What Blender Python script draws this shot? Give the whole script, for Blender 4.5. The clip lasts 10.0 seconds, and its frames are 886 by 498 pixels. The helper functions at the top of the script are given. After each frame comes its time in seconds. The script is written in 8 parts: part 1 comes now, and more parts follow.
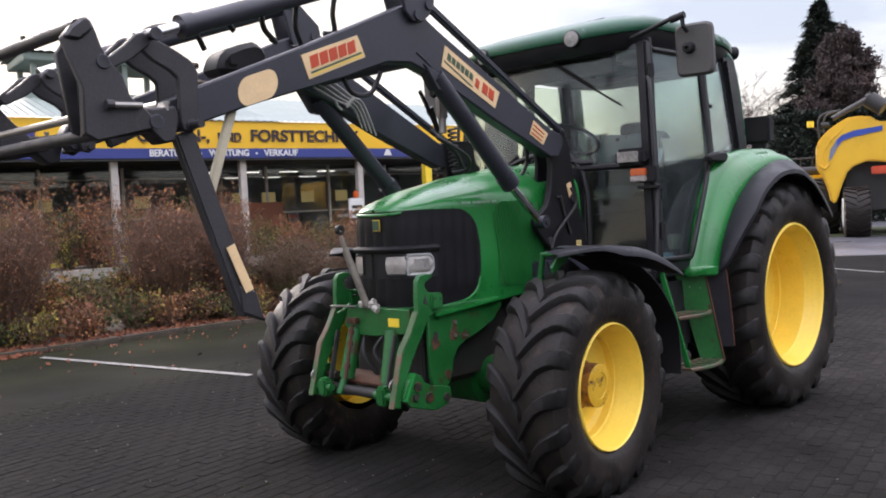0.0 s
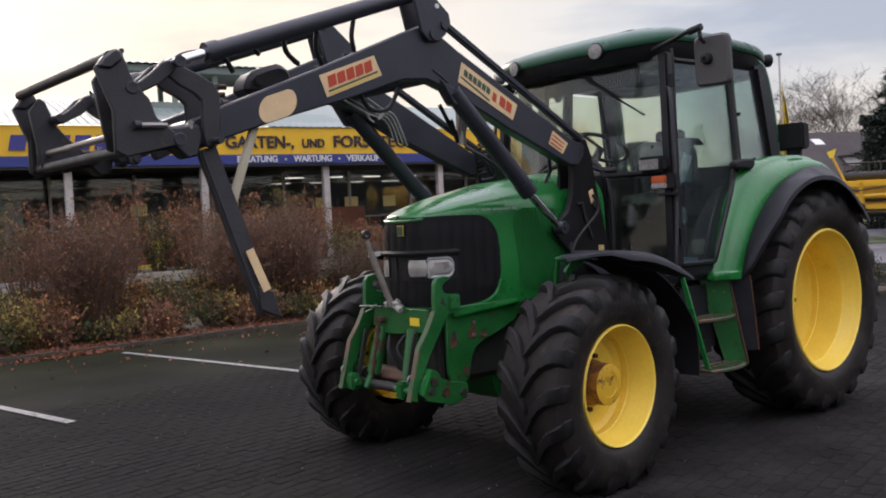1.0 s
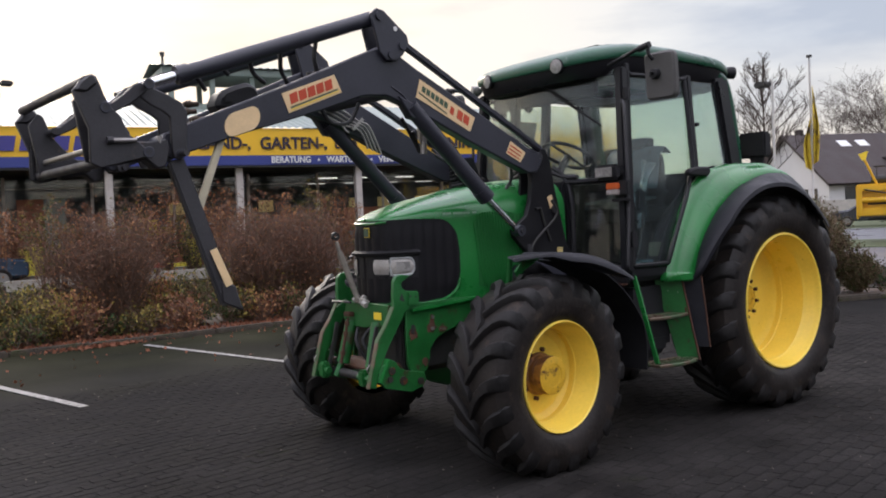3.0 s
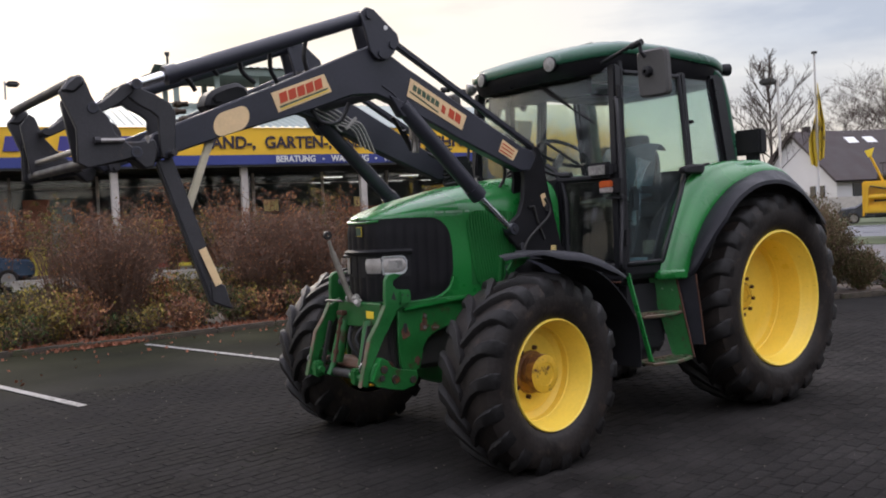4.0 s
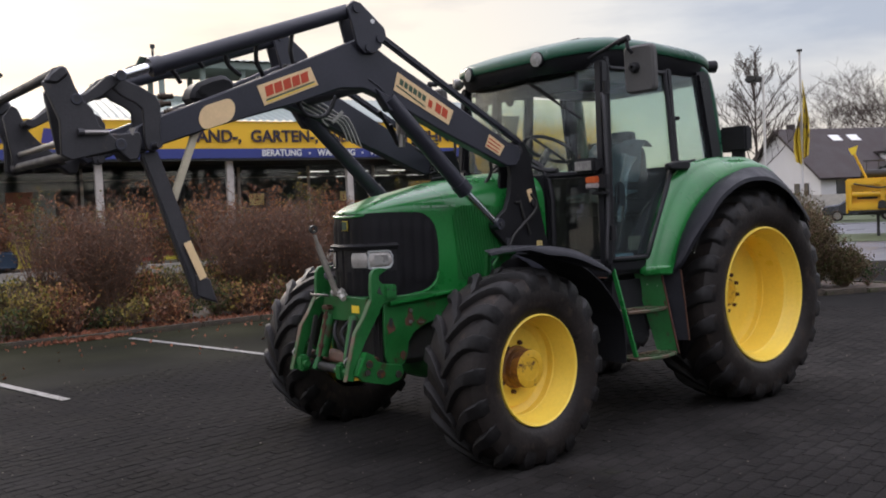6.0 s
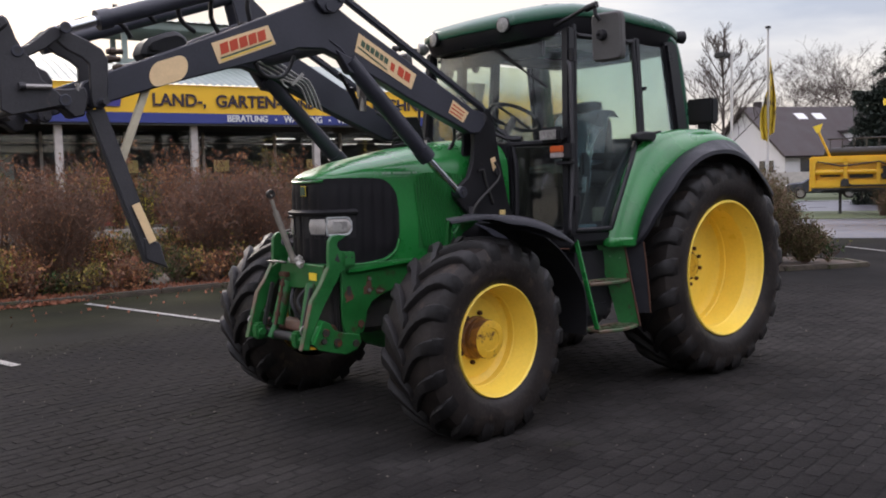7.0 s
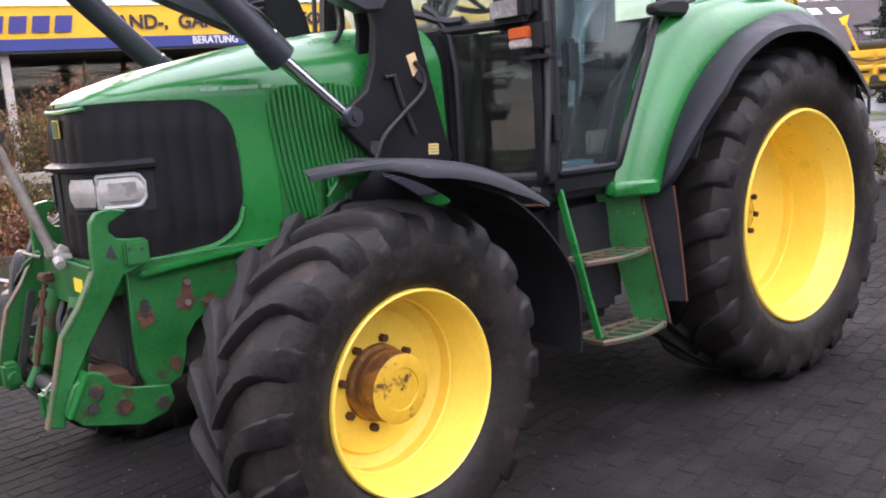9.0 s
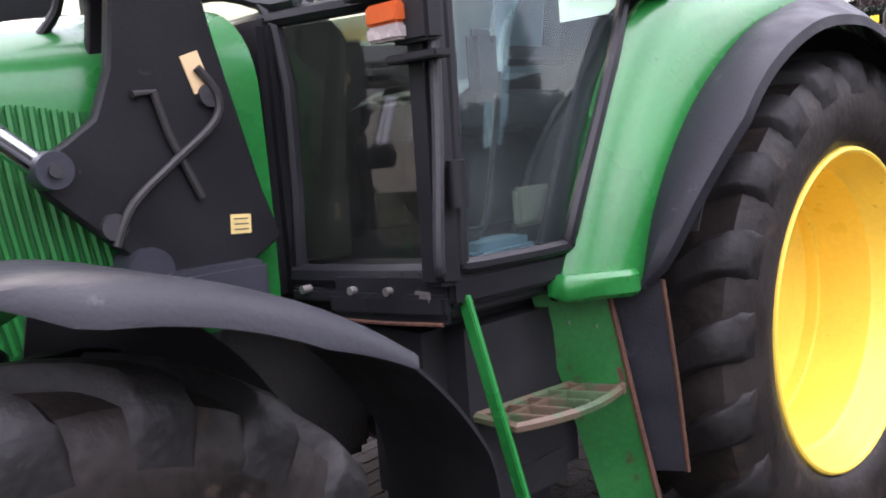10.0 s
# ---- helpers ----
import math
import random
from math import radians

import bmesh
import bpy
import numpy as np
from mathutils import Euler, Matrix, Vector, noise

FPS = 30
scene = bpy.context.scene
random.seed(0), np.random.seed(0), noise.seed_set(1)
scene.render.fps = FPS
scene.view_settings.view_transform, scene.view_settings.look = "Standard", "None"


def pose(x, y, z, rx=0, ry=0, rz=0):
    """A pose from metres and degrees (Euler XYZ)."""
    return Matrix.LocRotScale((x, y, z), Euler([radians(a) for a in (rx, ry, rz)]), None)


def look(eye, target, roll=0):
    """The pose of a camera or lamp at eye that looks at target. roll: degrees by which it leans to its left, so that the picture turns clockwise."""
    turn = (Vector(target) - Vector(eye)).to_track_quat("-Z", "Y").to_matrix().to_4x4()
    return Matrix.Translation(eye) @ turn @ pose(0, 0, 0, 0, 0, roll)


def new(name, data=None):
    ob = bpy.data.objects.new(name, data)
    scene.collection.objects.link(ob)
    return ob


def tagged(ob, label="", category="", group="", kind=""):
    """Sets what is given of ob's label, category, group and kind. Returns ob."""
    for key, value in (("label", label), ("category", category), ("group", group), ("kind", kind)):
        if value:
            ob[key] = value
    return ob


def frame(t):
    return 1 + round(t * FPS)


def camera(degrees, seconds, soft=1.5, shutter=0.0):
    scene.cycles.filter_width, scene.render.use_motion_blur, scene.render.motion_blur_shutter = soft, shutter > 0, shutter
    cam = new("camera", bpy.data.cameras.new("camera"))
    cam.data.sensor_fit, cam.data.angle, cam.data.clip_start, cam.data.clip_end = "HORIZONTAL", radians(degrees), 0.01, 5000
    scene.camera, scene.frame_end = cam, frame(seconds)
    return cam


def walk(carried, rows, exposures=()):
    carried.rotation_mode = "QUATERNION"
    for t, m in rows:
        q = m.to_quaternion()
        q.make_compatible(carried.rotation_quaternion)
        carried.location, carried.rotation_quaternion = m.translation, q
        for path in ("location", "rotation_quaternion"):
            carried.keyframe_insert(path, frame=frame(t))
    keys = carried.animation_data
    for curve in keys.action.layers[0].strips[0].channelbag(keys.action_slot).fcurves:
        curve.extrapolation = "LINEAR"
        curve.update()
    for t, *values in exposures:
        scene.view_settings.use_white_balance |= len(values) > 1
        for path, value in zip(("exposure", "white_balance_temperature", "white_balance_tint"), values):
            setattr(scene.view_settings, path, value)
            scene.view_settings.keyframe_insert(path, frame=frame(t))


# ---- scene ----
cam = camera(53.3, 10.0, soft=1.9)
PATH = [
    (0, (6.317, 3.635, 1.551), (4.88, 2.247, 1.46), -2.9),
    (0.5, (6.249, 3.937, 1.556), (4.901, 2.462, 1.465), -2.9),
    (1, (6.244, 4.119, 1.548), (4.952, 2.594, 1.475), -2.9),
    (1.5, (6.269, 4.318, 1.547), (4.993, 2.78, 1.475), -2.1),
    (2, (6.259, 4.487, 1.554), (4.976, 2.955, 1.478), -2.2),
    (3.5, (6.095, 4.849, 1.546), (4.901, 3.246, 1.479), -2.7),
    (4, (6.074, 4.85, 1.545), (4.87, 3.255, 1.473), -2.8),
    (4.5, (6.072, 4.842, 1.544), (4.856, 3.256, 1.468), -2.7),
    (5, (6.068, 4.836, 1.544), (4.846, 3.255, 1.463), -2.6),
    (6.5, (6.072, 4.85, 1.537), (4.831, 3.284, 1.448), -2.2),
    (7, (5.97, 4.79, 1.516), (4.689, 3.262, 1.364), -1.4),
    (7.5, (5.633, 4.481, 1.477), (4.292, 3.02, 1.218), -1.9),
    (8, (5.145, 4.141, 1.449), (3.777, 2.725, 1.099), -2.2),
    (8.5, (4.594, 3.71, 1.446), (3.334, 2.203, 1.073), -3.2),
    (9, (4.033, 3.213, 1.487), (2.787, 1.685, 1.153), -4.1),
    (9.5, (3.397, 2.713, 1.469), (2.164, 1.161, 1.204), -3.7),
    (10, (2.783, 2.2, 1.453), (1.444, 0.737, 1.199), -4.5),
]
EXPOSURE = [(0.0, 0.82, 14), (0.5, 0.44, 16), (1.0, 0.22, 15), (1.5, -0.04, 13), (2.0, 0.28, 13), (3.5, 0.36, 13), (5.0, 0.32, 13), (6.5, 0.22, 13), (7.0, 0.40, 15), (7.5, 0.72, 17), (8.0, 1.28, 20), (8.5, 1.76, 22), (9.0, 1.52, 19), (9.5, 1.42, 19), (10.0, 1.76, 20)]
walk(cam, [(t, look(eye, target, roll)) for t, eye, target, roll in PATH], [(t, stops, 6570, tint) for t, stops, tint in EXPOSURE])

# ---- world and sun ----
world = bpy.data.worlds.new("World")
scene.world = world
world.use_nodes = True
wt = world.node_tree
wt.nodes.clear()
w_out = wt.nodes.new("ShaderNodeOutputWorld")
w_bg = wt.nodes.new("ShaderNodeBackground")
w_sky = wt.nodes.new("ShaderNodeTexSky")
w_sky.sky_type = "NISHITA"
w_sky.sun_disc = False
w_sky.sun_elevation = radians(15)
w_sky.sun_rotation = radians(192)
w_skyk = wt.nodes.new("ShaderNodeVectorMath")
w_skyk.operation = "SCALE"
w_skyk.inputs["Scale"].default_value = 0.10
wt.links.new(w_sky.outputs["Color"], w_skyk.inputs[0])
w_tc = wt.nodes.new("ShaderNodeTexCoord")
w_map = wt.nodes.new("ShaderNodeMapping")
w_map.inputs["Scale"].default_value = (1.5, 1.5, 6.0)
w_map.inputs["Location"].default_value = (0.35, 0.9, 0.2)
w_n = wt.nodes.new("ShaderNodeTexNoise")
w_n.inputs["Scale"].default_value = 2.3
w_n.inputs["Detail"].default_value = 9.0
w_n.inputs["Roughness"].default_value = 0.52
wt.links.new(w_tc.outputs["Generated"], w_map.inputs["Vector"])
wt.links.new(w_map.outputs["Vector"], w_n.inputs["Vector"])
w_sep = wt.nodes.new("ShaderNodeSeparateXYZ")
wt.links.new(w_tc.outputs["Generated"], w_sep.inputs[0])
# broken overcast: cream where the low sun stands behind it, blue-grey away from it, peach at the rim
w_az = wt.nodes.new("ShaderNodeVectorMath")
w_az.operation = "DOT_PRODUCT"
w_az.inputs[1].default_value = (0.03, -1.0, 0.0)
wt.links.new(w_tc.outputs["Generated"], w_az.inputs[0])
w_azr = wt.nodes.new("ShaderNodeMapRange")
w_azr.interpolation_type = "SMOOTHSTEP"
w_azr.inputs["From Min"].default_value = 0.45
w_azr.inputs["From Max"].default_value = 0.92
wt.links.new(w_az.outputs["Value"], w_azr.inputs["Value"])
w_low = wt.nodes.new("ShaderNodeMix")
w_low.data_type = "RGBA"
w_low.inputs["A"].default_value = (0.61, 0.65, 0.70, 1)
w_low.inputs["B"].default_value = (0.875, 0.795, 0.665, 1)
wt.links.new(w_azr.outputs[0], w_low.inputs["Factor"])
w_rimr = wt.nodes.new("ShaderNodeMapRange")
w_rimr.inputs["From Min"].default_value = 0.02
w_rimr.inputs["From Max"].default_value = 0.17
w_rimr.inputs["To Min"].default_value = 0.8
w_rimr.inputs["To Max"].default_value = 0.0
wt.links.new(w_sep.outputs["Z"], w_rimr.inputs["Value"])
w_rim = wt.nodes.new("ShaderNodeMix")
w_rim.data_type = "RGBA"
w_rim.inputs["B"].default_value = (0.80, 0.69, 0.57, 1)
wt.links.new(w_rimr.outputs[0], w_rim.inputs["Factor"])
wt.links.new(w_low.outputs["Result"], w_rim.inputs["A"])
w_highr = wt.nodes.new("ShaderNodeMapRange")
w_highr.inputs["From Min"].default_value = 0.26
w_highr.inputs["From Max"].default_value = 0.55
wt.links.new(w_sep.outputs["Z"], w_highr.inputs["Value"])
w_h = wt.nodes.new("ShaderNodeMix")
w_h.data_type = "RGBA"
w_h.inputs["B"].default_value = (0.82, 0.815, 0.93, 1)
wt.links.new(w_highr.outputs[0], w_h.inputs["Factor"])
wt.links.new(w_rim.outputs["Result"], w_h.inputs["A"])
w_c = wt.nodes.new("ShaderNodeValToRGB")
w_c.color_ramp.elements[0].position = 0.36
w_c.color_ramp.elements[0].color = (0.70, 0.73, 0.80, 1)
w_c.color_ramp.elements[1].position = 0.60
w_c.color_ramp.elements[1].color = (1.12, 1.10, 1.06, 1)
wt.links.new(w_n.outputs["Fac"], w_c.inputs["Fac"])
w_mul = wt.nodes.new("ShaderNodeMix")
w_mul.data_type = "RGBA"
w_mul.blend_type = "MULTIPLY"
w_mul.inputs["Factor"].default_value = 1.0
wt.links.new(w_h.outputs["Result"], w_mul.inputs["A"])
wt.links.new(w_c.outputs["Color"], w_mul.inputs["B"])
w_mix = wt.nodes.new("ShaderNodeMix")
w_mix.data_type = "RGBA"
w_mix.inputs["Factor"].default_value = 0.86
wt.links.new(w_skyk.outputs["Vector"], w_mix.inputs["A"])
wt.links.new(w_mul.outputs["Result"], w_mix.inputs["B"])
# an overcast sky is brighter overhead than at its rim
w_up = wt.nodes.new("ShaderNodeMapRange")
w_up.inputs["From Min"].default_value = 0.28
w_up.inputs["From Max"].default_value = 0.85
w_up.inputs["To Min"].default_value = 1.0
w_up.inputs["To Max"].default_value = 2.55
wt.links.new(w_sep.outputs["Z"], w_up.inputs["Value"])
w_gain = wt.nodes.new("ShaderNodeVectorMath")
w_gain.operation = "SCALE"
wt.links.new(w_mix.outputs["Result"], w_gain.inputs[0])
wt.links.new(w_up.outputs[0], w_gain.inputs["Scale"])
wt.links.new(w_gain.outputs["Vector"], w_bg.inputs["Color"])
w_bg.inputs["Strength"].default_value = 1.0
wt.links.new(w_bg.outputs["Background"], w_out.inputs["Surface"])

sun = new("sun", bpy.data.lights.new("sun", "SUN"))
sun.data.energy = 1.0
sun.data.angle = radians(15)
sun.data.color = (1.0, 0.90, 0.78)
sun.matrix_world = look((0, 0, 30), (5.2, 25.0, 19.0))


# ---- materials ----
def node_mat(name, base, rough=0.5, metal=0.0, var=0.25, scale=6.0, fine=90.0, bump=0.0, bump_scale=120.0, spot=None, spot_amt=0.5, spot_scale=7.0, coat=0.0, per_object=0.0, rough_var=0.12, spec=0.5):
    """Procedural surface: base colour with broad and fine variation, optional stain colour and fine relief."""
    m = bpy.data.materials.new(name)
    m.use_nodes = True
    nt = m.node_tree
    b = nt.nodes["Principled BSDF"]
    b.inputs["Metallic"].default_value = metal
    b.inputs["Coat Weight"].default_value = coat
    b.inputs["Specular IOR Level"].default_value = spec
    b.inputs["Coat Roughness"].default_value = 0.12
    tc = nt.nodes.new("ShaderNodeTexCoord")
    n1 = nt.nodes.new("ShaderNodeTexNoise")
    n1.inputs["Scale"].default_value = scale
    n1.inputs["Detail"].default_value = 5
    n2 = nt.nodes.new("ShaderNodeTexNoise")
    n2.inputs["Scale"].default_value = fine
    n2.inputs["Detail"].default_value = 3
    nt.links.new(tc.outputs["Object"], n1.inputs["Vector"])
    nt.links.new(tc.outputs["Object"], n2.inputs["Vector"])
    add = nt.nodes.new("ShaderNodeMath")
    add.operation = "MULTIPLY_ADD"
    add.inputs[1].default_value = 0.6
    nt.links.new(n1.outputs["Fac"], add.inputs[0])
    k = nt.nodes.new("ShaderNodeMath")
    k.operation = "MULTIPLY"
    k.inputs[1].default_value = 0.4
    nt.links.new(n2.outputs["Fac"], k.inputs[0])
    nt.links.new(k.outputs[0], add.inputs[2])
    ramp = nt.nodes.new("ShaderNodeMapRange")
    ramp.inputs["From Min"].default_value = 0.3
    ramp.inputs["From Max"].default_value = 0.7
    ramp.inputs["To Min"].default_value = 1.0 - var
    ramp.inputs["To Max"].default_value = 1.0 + var
    nt.links.new(add.outputs[0], ramp.inputs["Value"])
    col = nt.nodes.new("ShaderNodeVectorMath")
    col.operation = "SCALE"
    col.inputs[0].default_value = base
    nt.links.new(ramp.outputs[0], col.inputs["Scale"])
    out = col.outputs["Vector"]
    if per_object:
        oi = nt.nodes.new("ShaderNodeObjectInfo")
        pr = nt.nodes.new("ShaderNodeMapRange")
        pr.inputs["To Min"].default_value = 1 - per_object
        pr.inputs["To Max"].default_value = 1 + per_object
        nt.links.new(oi.outputs["Random"], pr.inputs["Value"])
        pm = nt.nodes.new("ShaderNodeVectorMath")
        pm.operation = "SCALE"
        nt.links.new(out, pm.inputs[0])
        nt.links.new(pr.outputs[0], pm.inputs["Scale"])
        out = pm.outputs["Vector"]
    if spot:
        n3 = nt.nodes.new("ShaderNodeTexNoise")
        n3.inputs["Scale"].default_value = spot_scale
        n3.inputs["Detail"].default_value = 8
        n3.inputs["Roughness"].default_value = 0.65
        nt.links.new(tc.outputs["Object"], n3.inputs["Vector"])
        r3 = nt.nodes.new("ShaderNodeMapRange")
        r3.inputs["From Min"].default_value = 0.72 - 0.24 * spot_amt
        r3.inputs["From Max"].default_value = 0.80 - 0.24 * spot_amt
        nt.links.new(n3.outputs["Fac"], r3.inputs["Value"])
        mx = nt.nodes.new("ShaderNodeMix")
        mx.data_type = "RGBA"
        nt.links.new(r3.outputs[0], mx.inputs["Factor"])
        nt.links.new(out, mx.inputs["A"])
        mx.inputs["B"].default_value = (*spot, 1)
        out = mx.outputs["Result"]
    nt.links.new(out, b.inputs["Base Color"])
    rr = nt.nodes.new("ShaderNodeMapRange")
    rr.inputs["From Min"].default_value = 0.3
    rr.inputs["From Max"].default_value = 0.7
    rr.inputs["To Min"].default_value = max(0.02, rough - rough_var)
    rr.inputs["To Max"].default_value = min(1, rough + rough_var)
    nt.links.new(n1.outputs["Fac"], rr.inputs["Value"])
    nt.links.new(rr.outputs[0], b.inputs["Roughness"])
    if bump:
        n4 = nt.nodes.new("ShaderNodeTexNoise")
        n4.inputs["Scale"].default_value = bump_scale
        n4.inputs["Detail"].default_value = 4
        nt.links.new(tc.outputs["Object"], n4.inputs["Vector"])
        bp = nt.nodes.new("ShaderNodeBump")
        bp.inputs["Strength"].default_value = bump
        bp.inputs["Distance"].default_value = 0.01
        nt.links.new(n4.outputs["Fac"], bp.inputs["Height"])
        nt.links.new(bp.outputs["Normal"], b.inputs["Normal"])
    return m


def glass_mat(name, tint, rough=0.0, ior=1.45, haze=0.0):
    """Clear or tinted pane; haze: how much dust film lies on it."""
    m = bpy.data.materials.new(name)
    m.use_nodes = True
    nt = m.node_tree
    b = nt.nodes["Principled BSDF"]
    b.inputs["Base Color"].default_value = (*tint, 1)
    b.inputs["Transmission Weight"].default_value = 1.0
    b.inputs["Roughness"].default_value = rough
    b.inputs["IOR"].default_value = ior
    if haze:
        dust = nt.nodes.new("ShaderNodeBsdfDiffuse")
        dust.inputs["Color"].default_value = (0.52, 0.57, 0.57, 1)
        tc = nt.nodes.new("ShaderNodeTexCoord")
        n = nt.nodes.new("ShaderNodeTexNoise")
        n.inputs["Scale"].default_value = 3.0
        n.inputs["Detail"].default_value = 8
        n.inputs["Roughness"].default_value = 0.6
        nt.links.new(tc.outputs["Object"], n.inputs["Vector"])
        r = nt.nodes.new("ShaderNodeMapRange")
        r.inputs["From Min"].default_value = 0.3
        r.inputs["From Max"].default_value = 0.7
        r.inputs["To Min"].default_value = haze * 0.4
        r.inputs["To Max"].default_value = haze * 1.6
        nt.links.new(n.outputs["Fac"], r.inputs["Value"])
        mix = nt.nodes.new("ShaderNodeMixShader")
        nt.links.new(r.outputs[0], mix.inputs["Fac"])
        nt.links.new(b.outputs[0], mix.inputs[1])
        nt.links.new(dust.outputs[0], mix.inputs[2])
        nt.links.new(mix.outputs[0], nt.nodes["Material Output"].inputs["Surface"])
    return m


RUST = (0.16, 0.06, 0.03)
M_green = node_mat("green_paint", (0.0115, 0.17, 0.033), 0.30, var=0.2, scale=3.5, fine=60, bump=0.05, bump_scale=9, coat=0.42, spot=(0.05, 0.12, 0.06), spot_amt=0.28, spot_scale=3)
M_roofpaint = node_mat("dark_roof_green", (0.014, 0.082, 0.044), 0.38, var=0.22, scale=2.5, fine=50, coat=0.2, spot=(0.09, 0.15, 0.12), spot_amt=0.22, spot_scale=4)
M_green_worn = node_mat("worn_green_paint", (0.010, 0.115, 0.024), 0.42, var=0.32, scale=6, fine=80, bump=0.12, bump_scale=60, spot=(0.055, 0.03, 0.018), spot_amt=0.55, spot_scale=7)
M_step = node_mat("rubbed_green_steel", (0.055, 0.095, 0.042), 0.55, var=0.4, scale=12, bump=0.25, spot=(0.105, 0.07, 0.045), spot_amt=1.1, spot_scale=8)
M_yellow = node_mat("yellow_rim_paint", (0.93, 0.665, 0.092), 0.38, var=0.09, scale=4, fine=50, bump=0.05, bump_scale=14, spot=(0.28, 0.15, 0.03), spot_amt=0.20, spot_scale=17)
M_flange = node_mat("worn_green_flange", (0.055, 0.115, 0.042), 0.6, var=0.45, scale=12, bump=0.25, spot=(0.13, 0.085, 0.055), spot_amt=1.0, spot_scale=6)
M_hub = node_mat("chipped_yellow_hub", (0.70, 0.42, 0.03), 0.5, var=0.15, scale=12, bump=0.1, spot=(0.12, 0.05, 0.02), spot_amt=0.62, spot_scale=16)
M_hubside = node_mat("rusted_yellow_hub", (0.27, 0.125, 0.030), 0.65, var=0.4, scale=11, bump=0.25, bump_scale=70, spot=(0.12, 0.05, 0.022), spot_amt=0.9, spot_scale=8)
M_rust = node_mat("brown_rust", (0.080, 0.034, 0.019), 0.8, var=0.5, scale=14, bump=0.3, bump_scale=80)
M_tread = node_mat("dirty_tread_rubber", (0.0130, 0.0119, 0.0117), 0.55, var=0.6, scale=8, fine=50, bump=0.35, bump_scale=38, spot=(0.036, 0.027, 0.021), spot_amt=0.55, spot_scale=9, spec=0.28)
M_tyre = node_mat("tyre_rubber", (0.0185, 0.0150, 0.0132), 0.50, var=0.6, scale=6, fine=50, bump=0.35, bump_scale=32, spot=(0.042, 0.031, 0.024), spot_amt=0.6, spot_scale=11, spec=0.28)
M_loader = node_mat("dark_grey_loader_paint", (0.029, 0.030, 0.040), 0.42, var=0.22, scale=5, fine=70, bump=0.05, bump_scale=70, spot=(0.06, 0.05, 0.045), spot_amt=0.16, spot_scale=11)
M_mast = node_mat("black_mast_paint", (0.0105, 0.0104, 0.0118), 0.48, var=0.25, scale=6, bump=0.08, bump_scale=70, spot=(0.05, 0.042, 0.036), spot_amt=0.2, spot_scale=10, spec=0.25)
M_carrier = node_mat("worn_black_steel", (0.029, 0.028, 0.031), 0.5, var=0.3, scale=8, bump=0.15, spot=(0.07, 0.05, 0.04), spot_amt=0.35, spot_scale=14)
M_blackp = node_mat("black_plastic", (0.0135, 0.0135, 0.0150), 0.6, var=0.2, scale=8, bump=0.06, bump_scale=200, spec=0.3)
M_mirrorbox = node_mat("sun_bleached_plastic", (0.075, 0.072, 0.068), 0.6, var=0.15, scale=9, bump=0.1)
M_fender = node_mat("faded_black_plastic", (0.0185, 0.019, 0.0235), 0.5, var=0.25, scale=9, bump=0.12, bump_scale=120, spot=(0.055, 0.056, 0.064), spot_amt=0.40, spot_scale=11, spec=0.25)
M_frame = node_mat("black_cab_frame", (0.0125, 0.0125, 0.0145), 0.38, var=0.2, scale=5, bump=0.03, spec=0.32)
M_grille = node_mat("black_grille", (0.0075, 0.007, 0.0085), 0.55, var=0.3, scale=12, fine=180, bump=0.06, bump_scale=260, spec=0.22)
M_chrome = node_mat("chrome_rod", (0.75, 0.76, 0.78), 0.13, metal=1.0, var=0.05, rough_var=0.05)
M_steel = node_mat("dull_steel", (0.35, 0.33, 0.31), 0.4, metal=0.8, var=0.2, scale=15, spot=RUST, spot_amt=0.3)
M_brass = node_mat("brass_fitting", (0.075, 0.055, 0.04), 0.45, metal=0.7, var=0.3, scale=20)
M_beige = node_mat("beige_decal", (0.76, 0.55, 0.30), 0.5, var=0.1, scale=12, spot=(0.30, 0.22, 0.12), spot_amt=0.12, spot_scale=20)
M_cream = node_mat("pale_strut_paint", (0.42, 0.38, 0.27), 0.55, var=0.15, scale=10, spot=(0.2, 0.15, 0.1), spot_amt=0.3)
M_red = node_mat("red_decal", (0.50, 0.06, 0.02), 0.5, var=0.08)
M_dgreen = node_mat("dark_green_decal", (0.05, 0.09, 0.05), 0.5, var=0.08)
M_notice = node_mat("pale_yellow_label", (0.80, 0.62, 0.24), 0.5, var=0.12, scale=30)
M_rod = node_mat("weathered_pale_steel", (0.23, 0.21, 0.175), 0.5, metal=0.2, var=0.35, scale=14, bump=0.15, spot=RUST, spot_amt=0.4, spot_scale=12)
M_ylabel = node_mat("yellow_label", (0.85, 0.62, 0.04), 0.5, var=0.06)
M_orange = node_mat("orange_lens", (0.55, 0.11, 0.03), 0.2, var=0.08)
M_white = node_mat("white_paint", (0.72, 0.72, 0.70), 0.5, var=0.08, scale=4)
M_lens = node_mat("clear_lamp_lens", (0.40, 0.375, 0.345), 0.12, metal=0.15, var=0.28, scale=9, rough_var=0.08)
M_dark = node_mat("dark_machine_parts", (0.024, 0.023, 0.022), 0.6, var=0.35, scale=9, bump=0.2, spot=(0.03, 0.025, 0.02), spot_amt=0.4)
M_hose = node_mat("rubber_hose", (0.012, 0.012, 0.013), 0.5, var=0.2)
M_pipe = node_mat("hydraulic_pipe", (0.34, 0.33, 0.30), 0.4, metal=0.1, var=0.2)
M_seat = node_mat("grey_fabric", (0.035, 0.034, 0.032), 0.9, var=0.25, scale=20, bump=0.2, bump_scale=250)
